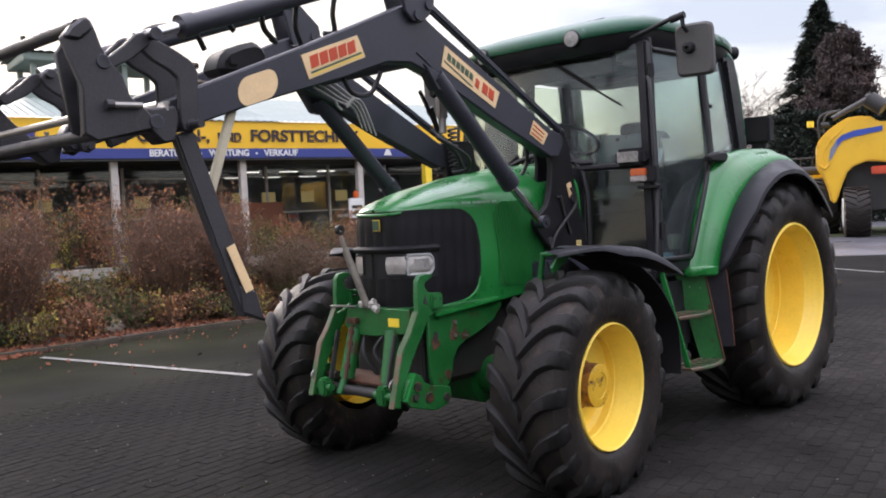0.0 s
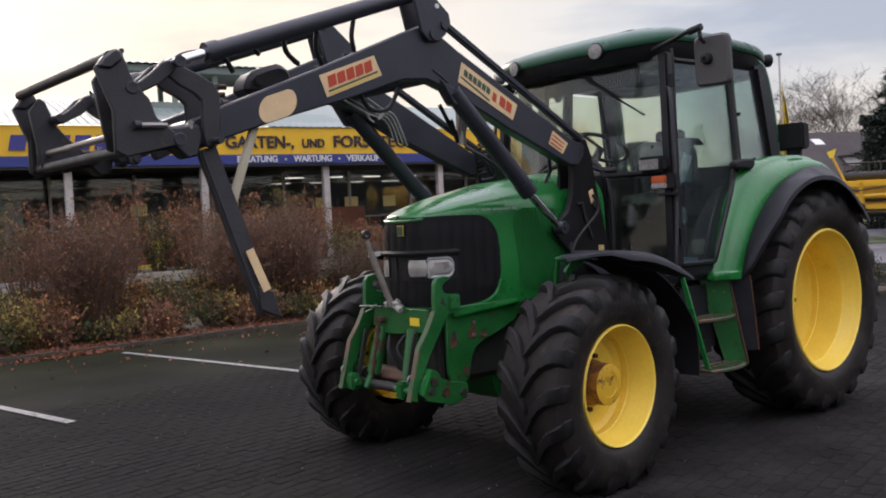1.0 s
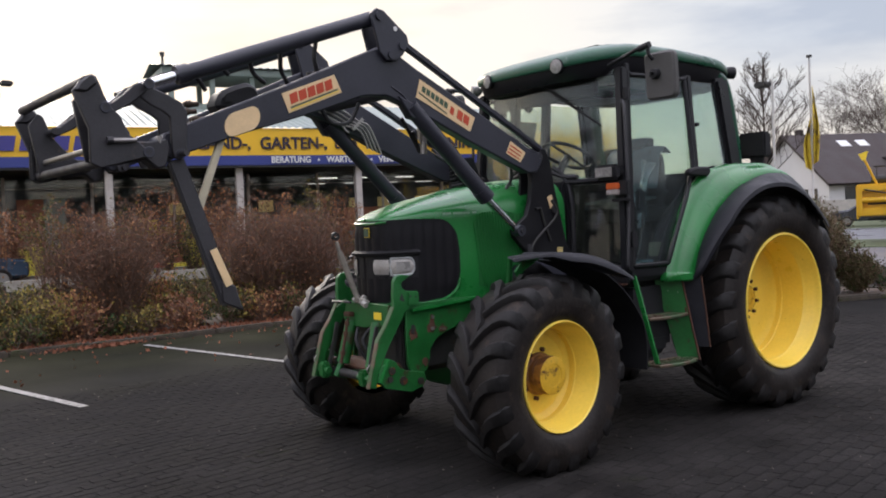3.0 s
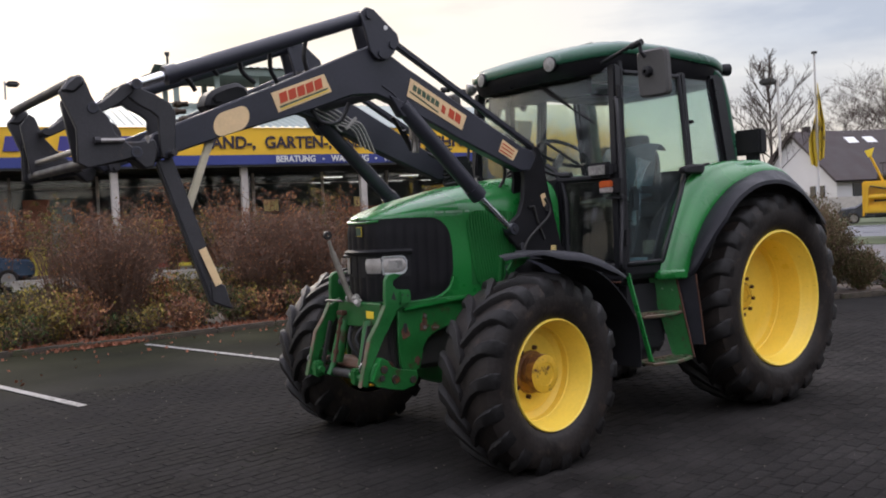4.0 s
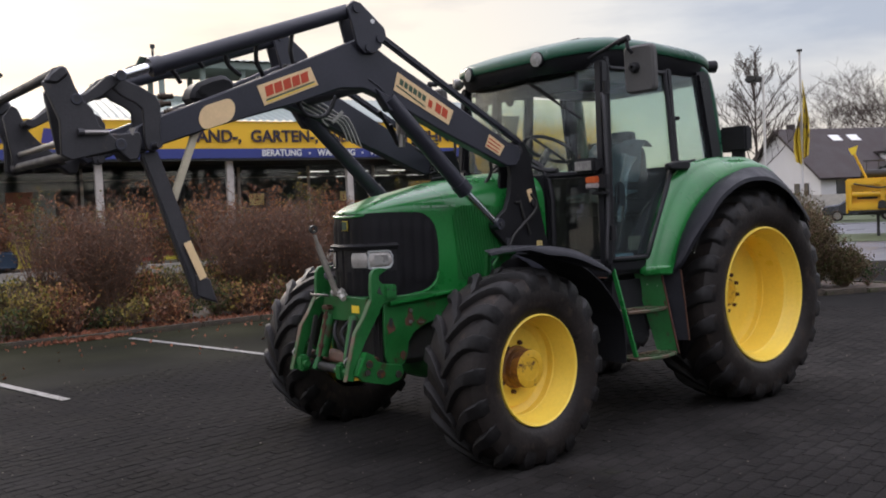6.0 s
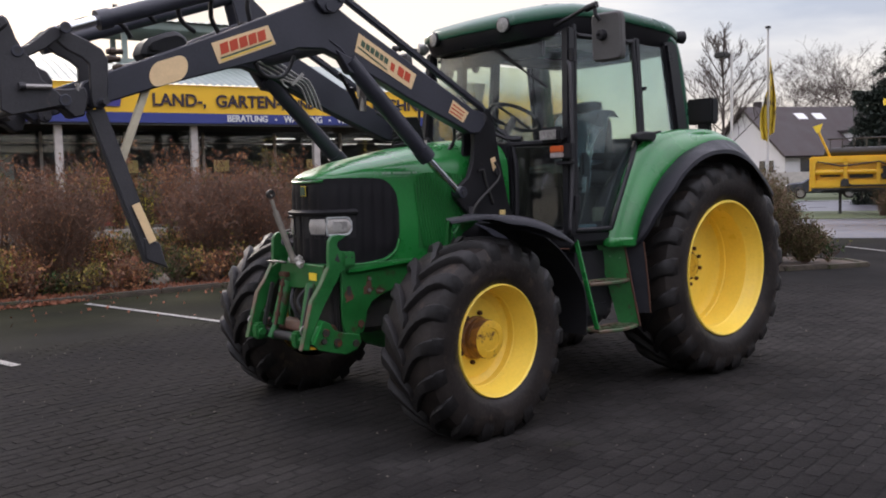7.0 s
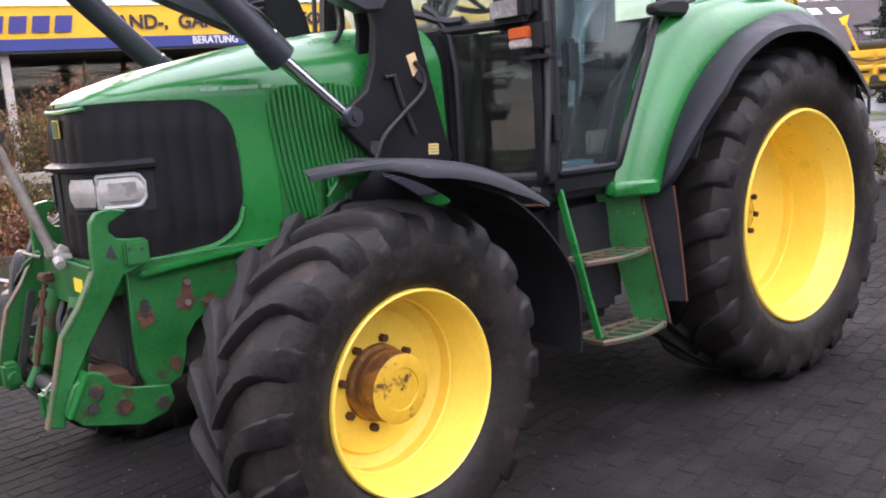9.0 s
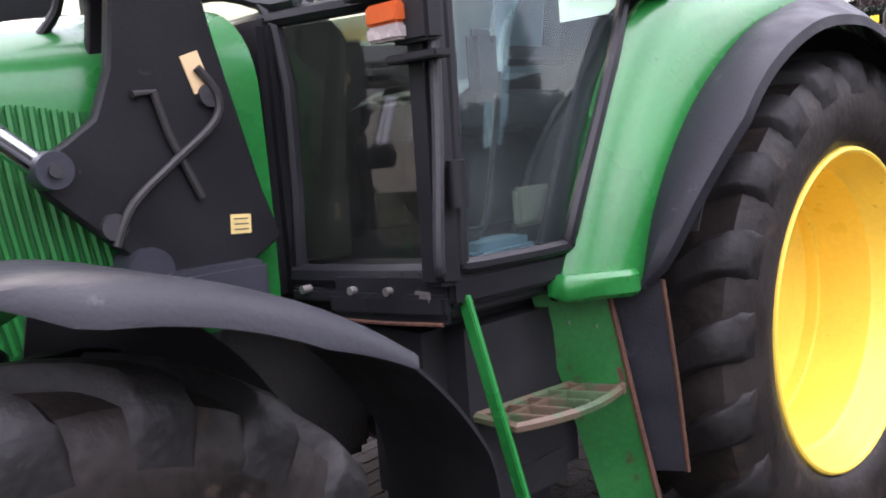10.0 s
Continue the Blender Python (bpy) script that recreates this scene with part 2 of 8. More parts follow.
M_trim = node_mat("beige_cab_trim", (0.07, 0.066, 0.055), 0.7, var=0.15, scale=10, bump=0.1)
M_bluebag = node_mat("light_blue_plastic_film", (0.26, 0.42, 0.48), 0.35, var=0.2, scale=14, bump=0.3, bump_scale=30)
M_bluebag.node_tree.nodes["Principled BSDF"].inputs["Transmission Weight"].default_value = 0.55
M_glass = glass_mat("cab_glass", (0.52, 0.68, 0.70), haze=0.024)
M_glassd = glass_mat("tinted_glass", (0.20, 0.225, 0.185), haze=0.006)
M_glassc = glass_mat("clear_windscreen_glass", (0.80, 0.87, 0.85), haze=0.016)
M_glassf = glass_mat("dusty_far_glass", (0.82, 0.90, 0.75), rough=0.13, haze=0.06)
M_wlens = node_mat("dull_work_lamp_lens", (0.26, 0.25, 0.23), 0.2, var=0.4, scale=25)
M_bezel = node_mat("grey_lamp_bezel", (0.40, 0.41, 0.41), 0.35, metal=0.3, var=0.25, scale=30)
M_bracket = node_mat("scuffed_pale_steel", (0.36, 0.345, 0.31), 0.55, metal=0.1, var=0.4, scale=25, bump=0.2, spot=(0.06, 0.05, 0.04), spot_amt=0.6, spot_scale=24)
M_pin = node_mat("greasy_pin_head", (0.055, 0.05, 0.045), 0.5, metal=0.4, var=0.5, scale=20, bump=0.2, spot=RUST, spot_amt=0.9, spot_scale=22)
M_shroud = node_mat("pale_blue_seat_cover", (0.085, 0.14, 0.165), 0.55, var=0.25, scale=9, bump=0.5, bump_scale=14)
M_film = glass_mat("thin_blue_film", (0.62, 0.80, 0.86), rough=0.12, ior=1.1, haze=0.13)
M_pouch = node_mat("pale_olive_pouch", (0.20, 0.19, 0.13), 0.7, var=0.15, scale=12)
M_shroud.node_tree.nodes["Principled BSDF"].inputs["Transmission Weight"].default_value = 0.2
M_mirror = node_mat("mirror_glass", (0.6, 0.62, 0.64), 0.03, metal=1.0, var=0.02, rough_var=0.01)

# ---- mesh helpers ----
ORIGIN = {}


def thing(name, at, label, category, group="", kind=""):
    ob = new(name)
    ob.location = at
    ob.empty_display_size = 0.2
    ORIGIN[ob] = Vector(at)
    return tagged(ob, label, category, group, kind)


def shade(me, angle=35):
    me.polygons.foreach_set("use_smooth", [True] * len(me.polygons))
    me.set_sharp_from_angle(angle=radians(angle))


def part(name, bm, material, parent, label="", angle=35):
    """Links a bmesh in world coordinates as one mesh under parent."""
    at = ORIGIN[parent]
    bmesh.ops.translate(bm, verts=bm.verts, vec=-at)
    bmesh.ops.recalc_face_normals(bm, faces=bm.faces)
    me = bpy.data.meshes.new(name)
    bm.to_mesh(me)
    bm.free()
    me.materials.append(material)
    shade(me, angle)
    ob = new(name, me)
    ob.parent = parent
    ORIGIN[ob] = at
    return tagged(ob, label)


def solo(name, bm, material, label, category, at=(0, 0, 0), group="", kind="", angle=35):
    """A thing that is one mesh."""
    bmesh.ops.translate(bm, verts=bm.verts, vec=-Vector(at))
    bmesh.ops.recalc_face_normals(bm, faces=bm.faces)
    me = bpy.data.meshes.new(name)
    bm.to_mesh(me)
    bm.free()
    me.materials.append(material)
    shade(me, angle)
    ob = new(name, me)
    ob.location = at
    ORIGIN[ob] = Vector(at)
    return tagged(ob, label, category, group, kind)


def bev(bm, off, segs=2):
    if off > 0:
        bmesh.ops.bevel(bm, geom=[ed for ed in bm.edges if len(ed.link_faces) == 2 and ed.calc_face_angle(0) > 0.5], offset=off, segments=segs, affect="EDGES", clamp_overlap=True)
    return bm


def box(c, s, off=0.0, m=None):
    """A box with centre c and sizes s, bevelled; m turns it about its centre."""
    bm = bmesh.new()
    bmesh.ops.create_cube(bm, size=1)
    bmesh.ops.scale(bm, verts=bm.verts, vec=s)
    bev(bm, off)
    if m is not None:
        bmesh.ops.transform(bm, verts=bm.verts, matrix=m)
    bmesh.ops.translate(bm, verts=bm.verts, vec=c)
    return bm


def join(*bms):
    """All bmeshes in one."""
    first = bms[0]
    for b in bms[1:]:
        me = bpy.data.meshes.new("tmp")
        b.to_mesh(me)
        b.free()
        first.from_mesh(me)
        bpy.data.meshes.remove(me)
    return first


def prism(pts, y0, y1, off=0.004, axis="y"):
    """An outline in x, z (or y, z / x, y) drawn out along the other axis."""
    bm = bmesh.new()
    put = {"y": lambda a, b, d: (a, d, b), "x": lambda a, b, d: (d, a, b), "z": lambda a, b, d: (a, b, d)}[axis]
    lo = [bm.verts.new(put(a, b, y0)) for a, b in pts]
    hi = [bm.verts.new(put(a, b, y1)) for a, b in pts]
    n = len(pts)
    bm.faces.new(lo)
    bm.faces.new(hi[::-1])
    for i in range(n):
        bm.faces.new((lo[i], lo[(i + 1) % n], hi[(i + 1) % n], hi[i]))
    bmesh.ops.recalc_face_normals(bm, faces=bm.faces)
    return bev(bm, off, 1)


def beam(a, b, w, h, off=0.005, up=(0, 1, 0)):
    """A bar from a to b, w wide along up and h deep across it."""
    a, b = Vector(a), Vector(b)
    d = b - a
    z = d.normalized()
    x = Vector(up) - z * Vector(up).dot(z)
    x.normalize()
    y = z.cross(x)
    m = Matrix((x, y, z)).transposed().to_4x4()
    m.translation = (a + b) / 2
    bm = bmesh.new()
    bmesh.ops.create_cube(bm, size=1)
    bmesh.ops.scale(bm, verts=bm.verts, vec=(w, h, d.length))
    bev(bm, off)
    bmesh.ops.transform(bm, verts=bm.verts, matrix=m)
    return bm


def curve_pts(pts, n=6):
    """A smooth line through pts."""
    p = [Vector(q) for q in pts]
    out = []
    for i in range(len(p) - 1):
        a, b, c, d = p[max(i - 1, 0)], p[i], p[i + 1], p[min(i + 2, len(p) - 1)]
        for k in range(n):
            t = k / n
            out.append(0.5 * ((2 * b) + (c - a) * t + (2 * a - 5 * b + 4 * c - d) * t * t + (3 * b - a - 3 * c + d) * t ** 3))
    out.append(p[-1])
    return out


def tube(pts, r, segs=10, taper=None):
    """A round bar along pts; taper: the radius at its end."""
    pts = [Vector(q) for q in pts]
    bm = bmesh.new()
    rings = []
    ref = Vector((0.13, 0.31, 0.94))
    n = len(pts)
    for i, p in enumerate(pts):
        d = (pts[min(i + 1, n - 1)] - pts[max(i - 1, 0)]).normalized()
        x = ref - d * ref.dot(d)
        if x.length < 0.1:
            x = Vector((1, 0.2, 0)) - d * d.dot(Vector((1, 0.2, 0)))
        x.normalize()
        ref = x
        y = d.cross(x)
        rr = r if taper is None else r + (taper - r) * i / (n - 1)
        rings.append([bm.verts.new(p + rr * (math.cos(2 * math.pi * k / segs) * x + math.sin(2 * math.pi * k / segs) * y)) for k in range(segs)])
    for i in range(n - 1):
        for k in range(segs):
            bm.faces.new((rings[i][k], rings[i][(k + 1) % segs], rings[i + 1][(k + 1) % segs], rings[i + 1][k]))
    bm.faces.new(rings[0][::-1])
    bm.faces.new(rings[-1])
    return bm


def lathe(profile, m, segs=64, close=False):
    """A profile of (radius, along) turned about the local y axis, placed by m."""
    bm = bmesh.new()
    rings = []
    for r, a in profile:
        rings.append([bm.verts.new(m @ Vector((r * math.cos(2 * math.pi * k / segs), a, r * math.sin(2 * math.pi * k / segs)))) for k in range(segs)])
    for i in range(len(rings) - 1):
        for k in range(segs):
            bm.faces.new((rings[i][k], rings[i][(k + 1) % segs], rings[i + 1][(k + 1) % segs], rings[i + 1][k]))
    if close:
        bm.faces.new(rings[0])
        bm.faces.new(rings[-1][::-1])
    return bm


def sheet(rows, thick=0.0):
    """A surface through rows of points; thick gives it a second side."""
    bm = bmesh.new()
    vs = [[bm.verts.new(p) for p in row] for row in rows]
    for i in range(len(vs) - 1):
        for k in range(len(vs[0]) - 1):
            bm.faces.new((vs[i][k], vs[i][k + 1], vs[i + 1][k + 1], vs[i + 1][k]))
    if thick:
        bmesh.ops.recalc_face_normals(bm, faces=bm.faces)
        bmesh.ops.solidify(bm, geom=bm.faces[:], thickness=thick)
    return bm


def pane(pts, thick=0.005):
    """A flat pane with the given corners."""
    p = [Vector(q) for q in pts]
    nrm = (p[1] - p[0]).cross(p[2] - p[0]).normalized() * thick / 2
    bm = bmesh.new()
    a = [bm.verts.new(q - nrm) for q in p]
    b = [bm.verts.new(q + nrm) for q in p]
    n = len(p)
    bm.faces.new(a[::-1])
    bm.faces.new(b)
    for i in range(n):
        bm.faces.new((a[i], a[(i + 1) % n], b[(i + 1) % n], b[i]))
    return bm


def cyl(a, b, r, segs=20, off=0.0):
    bm = tube([a, b], r, segs)
    return bev(bm, off, 1) if off else bm


def text_bm(s, size, m, depth=0.004):
    """Words in the built-in font, as a mesh placed by m (text lies in its x, y plane, centred)."""
    cu = bpy.data.curves.new("words", "FONT")
    cu.body, cu.size, cu.extrude, cu.offset = s, size, depth, 0.022 * size
    cu.align_x, cu.align_y = "CENTER", "CENTER"
    ob = bpy.data.objects.new("words", cu)
    scene.collection.objects.link(ob)
    dg = bpy.context.evaluated_depsgraph_get()
    me = bpy.data.meshes.new_from_object(ob.evaluated_get(dg))
    bm = bmesh.new()
    bm.from_mesh(me)
    bpy.data.objects.remove(ob)
    bpy.data.meshes.remove(me)
    bmesh.ops.transform(bm, verts=bm.verts, matrix=m)
    return bm


def lerp(table, x):
    """Straight-line reading of a table of (x, value)."""
    return float(np.interp(x, [a for a, _ in table], [b for _, b in table]))
# ---- tractor ----
tractor = thing("tractor", (1.2, 0, 0), "green farm tractor with yellow rims parked on dark paving", "tractor")


def tyre_bm(m, big, rim_r, half):
    """A carcass with staggered bars; big: radius over the bars, half: half the width."""
    base = big - 0.044
    prof = [(rim_r * 1.0, half * 0.70), (rim_r + 0.004, half * 0.82), (rim_r + 0.02, half * 0.90), (rim_r + (base - rim_r) * 0.25, half * 0.985), (rim_r + (base - rim_r) * 0.5, half * 1.02),
            (rim_r + (base - rim_r) * 0.72, half * 0.985), (base - 0.035, half * 0.92), (base - 0.01, half * 0.84), (base + 0.004, half * 0.55), (base + 0.008, 0)]
    return lathe(prof + [(r, -a) for r, a in prof[-2::-1]], m, 72)


def bar_bm(side, big, half):
    """One tread bar at angle 0, from the tyre's middle to its shoulder."""
    base = big - 0.044
    stations = [(-0.05, 0.0), (0.12, 0.20), (0.28, 0.40), (0.48, 0.58), (0.68, 0.69), (0.84, 0.745), (0.95, 0.775), (1.0, 0.785)]
    bm = bmesh.new()
    rows = []
    for i, (fy, sweep) in enumerate(stations):
        ang = sweep * 0.62 * (2 * half) / big
        top = [big - 0.003, big, big, big - 0.002, big - 0.006, big - 0.018, big - 0.046, big - 0.092][i]
        bot = [base - 0.005, base - 0.005, base - 0.005, base - 0.008, base - 0.015, base - 0.03, base - 0.065, base - 0.10][i]
        wt = [0.030, 0.034, 0.036, 0.037, 0.039, 0.043, 0.047, 0.043][i] * (1.25 if big > 0.7 else 1.0)
        row = []
        for r, w in ((bot, wt * 1.35), (top - 0.009, wt * 1.05), (top, wt * 0.8), (top, -wt * 0.8), (top - 0.009, -wt * 1.05), (bot, -wt * 1.35)):
            an = ang + w / big
            row.append(Vector((r * math.cos(an), side * half * fy, r * math.sin(an))))
        rows.append([bm.verts.new(p) for p in row])
    for i in range(len(rows) - 1):
        for q in range(5):
            bm.faces.new((rows[i][q], rows[i][q + 1], rows[i + 1][q + 1], rows[i + 1][q]))
    bm.faces.new(rows[0])
    bm.faces.new(rows[-1][::-1])
    bmesh.ops.recalc_face_normals(bm, faces=bm.faces)
    return bm


BAR_MESH = {}


def tread_bars(at, turn, wl, big, half, lugs):
    for side in (1, -1):
        key = (side, big)
        if key not in BAR_MESH:
            bm = bar_bm(side, big, half)
            me = bpy.data.meshes.new("tread_bar")
            bm.to_mesh(me)
            bm.free()
            me.materials.append(M_tread)
            shade(me, 38)
            BAR_MESH[key] = me
        for k in range(lugs):
            ob = new("tread_bar", BAR_MESH[key])
            ob.parent = wl
            a = 360 * (k + (0.25 if side > 0 else -0.25)) / lugs
            ob.matrix_basis = Matrix.Translation(Vector(at) - ORIGIN[wl]) @ turn @ pose(0, 0, 0, 0, -a, 0)


def wheel(at, steer, side, big, rim_r, half, lugs, flange, dish, hub_r, hub_len, bolts, ring):
    """side +1: outer face towards +y. The bars point forward at the top on both sides of the machine."""
    turn = pose(0, 0, 0, 0, 0, steer)
    m = Matrix.Translation(at) @ turn @ Matrix.Diagonal((1, side, 1, 1))
    f = flange
    disc = [(0.02, f - dish), (ring * 1.35, f - dish), (ring * 1.6, f - dish - 0.004), (rim_r * 0.72, f - dish - 0.02), (rim_r * 0.80, f - dish - 0.012), (rim_r * 0.885, f - dish + 0.01)]
    wl = part("wheel", lathe(disc, m, 64), M_yellow, tractor, "yellow pressed steel wheel disc")
    barrel = [(rim_r * 0.88, -f * 0.9), (rim_r * 0.865, f - dish - 0.03), (rim_r * 0.87, f - dish + 0.05), (rim_r * 0.885, f - dish + 0.055), (rim_r * 0.90, f - 0.115), (rim_r * 0.925, f - 0.10),
              (rim_r * 0.935, f - 0.055), (rim_r * 0.955, f - 0.04), (rim_r * 0.968, f - 0.016), (rim_r * 0.974, f - 0.003), (rim_r * 0.985, f + 0.008), (rim_r * 1.0, f + 0.012), (rim_r * 1.016, f + 0.008), (rim_r * 1.026, f - 0.004), (rim_r * 1.02, f - 0.02), (rim_r * 0.98, f - 0.03)]
    part("rim", lathe(barrel, m, 80), M_yellow, wl)
    part("tyre", tyre_bm(m, big, rim_r, half), M_tyre, wl, "muddy black rubber tyre with deep bars", angle=30)
    tread_bars(at, turn, wl, big, half, lugs)
    z0 = f - dish
    hub = [(hub_r * 1.12, z0 - 0.01), (hub_r * 1.1, z0 + 0.02), (hub_r, z0 + 0.03), (hub_r, z0 + hub_len * 0.45), (hub_r * 0.96, z0 + hub_len * 0.5), (hub_r, z0 + hub_len * 0.55), (hub_r * 0.98, z0 + hub_len * 0.97)]
    part("hub", lathe(hub, m, 40), M_hubside, wl, "yellow hub barrel rusted brown")
    cap = [(hub_r * 0.98, z0 + hub_len * 0.97), (hub_r * 0.9, z0 + hub_len), (hub_r * 0.6, z0 + hub_len + 0.002), (hub_r * 0.58, z0 + hub_len - 0.002), (0.004, z0 + hub_len)]
    part("hub_cap", lathe(cap, m, 40), M_hub, wl, "chipped yellow hub cap")
    for k in range(bolts):
        a = 2 * math.pi * (k + 0.3) / bolts
        c0 = m @ Vector((ring * math.cos(a), z0 - 0.004, ring * math.sin(a)))
        c1 = m @ Vector((ring * math.cos(a), z0 + 0.022, ring * math.sin(a)))
        part("wheel_nut", cyl(c0, c1, 0.0145, 6, 0.003), M_rust, wl)
    return wl


FW, RW = (2.435, 0.865, 0.573), (0.0, 0.80, 0.805)
for s in (1, -1):
    wheel((FW[0] if s > 0 else FW[0] + 0.075, FW[1] if s > 0 else -1.03, FW[2]), 3.5, s, 0.614, 0.33, 0.222, 18, 0.19, 0.20, 0.118, 0.128, 8, 0.15)
    wheel((RW[0], s * RW[1], RW[2]), 0.0, s, 0.822, 0.5075, 0.275, 21, 0.24, 0.35, 0.10, 0.03, 10, 0.15)

# ---- hood ----
M_reflect = node_mat("fluted_lamp_reflector", (0.29, 0.28, 0.265), 0.3, metal=0.2, var=0.25, scale=12, fine=60)
M_letter = node_mat("faded_lettering", (0.17, 0.31, 0.19), 0.5, var=0.5, scale=60, fine=200)
M_milky = node_mat("milky_lens", (0.38, 0.33, 0.31), 0.25, var=0.2, scale=30)
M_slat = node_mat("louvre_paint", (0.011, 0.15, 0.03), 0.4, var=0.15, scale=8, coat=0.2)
# the shade between the slats is put into this darker green
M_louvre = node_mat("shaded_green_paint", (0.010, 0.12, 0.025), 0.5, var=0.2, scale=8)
OUTLINE = [(3.09, 0.0), (3.086, 0.07), (3.07, 0.14), (3.03, 0.195), (2.94, 0.235), (2.82, 0.262), (2.66, 0.287), (2.52, 0.305), (2.40, 0.318), (2.15, 0.335), (1.90, 0.348), (1.645, 0.358)]
TOPLINE = [(1.55, 1.825), (2.0, 1.795), (2.4, 1.745), (2.8, 1.665), (3.0, 1.605), (3.09, 1.565)]


def hood_point(x, y, z):
    """A point of the shell at plan point x, y; z from 0 at its foot to 1 at the crown."""
    zt = lerp(TOPLINE, x)
    foot = lerp([(1.5, 1.06), (2.3, 1.02), (2.6, 0.985), (3.1, 0.975)], x)
    sh = zt - lerp([(1.5, 0.26), (2.4, 0.20), (2.85, 0.10), (3.1, 0.03)], x)
    if z <= 0.6:
        u = z / 0.6
        bulge = 0.018 * math.sin(math.pi * u)
        return Vector((x, y * (1 + bulge), foot + (sh - foot) * u))
    u = (z - 0.6) / 0.4
    a = u * math.pi / 2
    return Vector((x - 0.0 * u, y * math.cos(a) ** 0.75, sh + (zt - sh) * math.sin(a) ** 0.9))


LEVELS = [i * 0.6 / 8 for i in range(9)] + [0.6 + 0.4 * i / 10 for i in range(1, 11)]
plan = curve_pts([(x, y, 0) for x, y in OUTLINE], 4)
rows = []
for p in plan:
    half = [hood_point(p.x, p.y, v) for v in LEVELS]
    rows.append(half + [Vector((q.x, -q.y, q.z)) for q in half[-2::-1]])
hood = part("hood", sheet(rows[1:], 0.006), M_green, tractor, "green bonnet with dents and a light reflection on its nose", 40)
part("nose_lip", tube([hood_point(q.x, q.y, 0.60) + Vector((0.004, 0, 0)) for q in plan[1:12]][::-1] + [Vector((r.x, -r.y, r.z)) for r in [hood_point(q.x, q.y, 0.60) + Vector((0.004, 0, 0)) for q in plan[1:12]]], 0.009, 8), M_green, hood)


def skin(s, z, out):
    """A point on the hood's flank: s runs along the outline in metres from the nose, z is a height, out stands proud."""
    acc = 0.0
    pts = plan
    for i in range(len(pts) - 1):
        d = (pts[i + 1] - pts[i]).length
        if acc + d >= abs(s) or i == len(pts) - 2:
            u = min(1.0, (abs(s) - acc) / d)
            q = pts[i].lerp(pts[i + 1], u)
            t = (pts[i + 1] - pts[i]).normalized()
            break
        acc += d
    nrm = Vector((-t.y, t.x, 0)) * -1
    if nrm.y < 0 or (abs(nrm.y) < 1e-6 and nrm.x < 0):
        nrm = -nrm
    zt = lerp(TOPLINE, q.x)
    foot = lerp([(1.5, 1.06), (2.3, 1.02), (2.6, 0.985), (3.1, 0.975)], q.x)
    sh = zt - lerp([(1.5, 0.26), (2.4, 0.20), (2.85, 0.10), (3.1, 0.03)], q.x)
    u = min(max((z - foot) / (sh - foot), 0), 1)
    y = q.y * (1 + 0.018 * math.sin(math.pi * u))
    p = Vector((q.x, y, z)) + nrm * out
    if z > sh:
        a = min(1.0, (z - sh) / (zt - sh))
        p.y = q.y * math.cos(math.asin(min(1, a ** (1 / 0.9)))) ** 0.75 + out
    return p if s >= 0 else Vector((p.x, -p.y, p.z))


# black grille wrapped round the nose, with rounded ends and upright waves
G_END = 0.682


def grille_bounds(s):
    u = abs(s) / G_END
    top = lerp([(0, 1.548), (0.5, 1.553), (1, 1.545)], u)
    bot = lerp([(0, 0.99), (0.5, 1.01), (1, 1.045)], u)
    edge = max(0.0, (u - 0.78) / 0.22)
    pull = 1 - math.sqrt(max(0.0, 1 - edge * edge))
    return bot + pull * 0.12, top - pull * 0.16


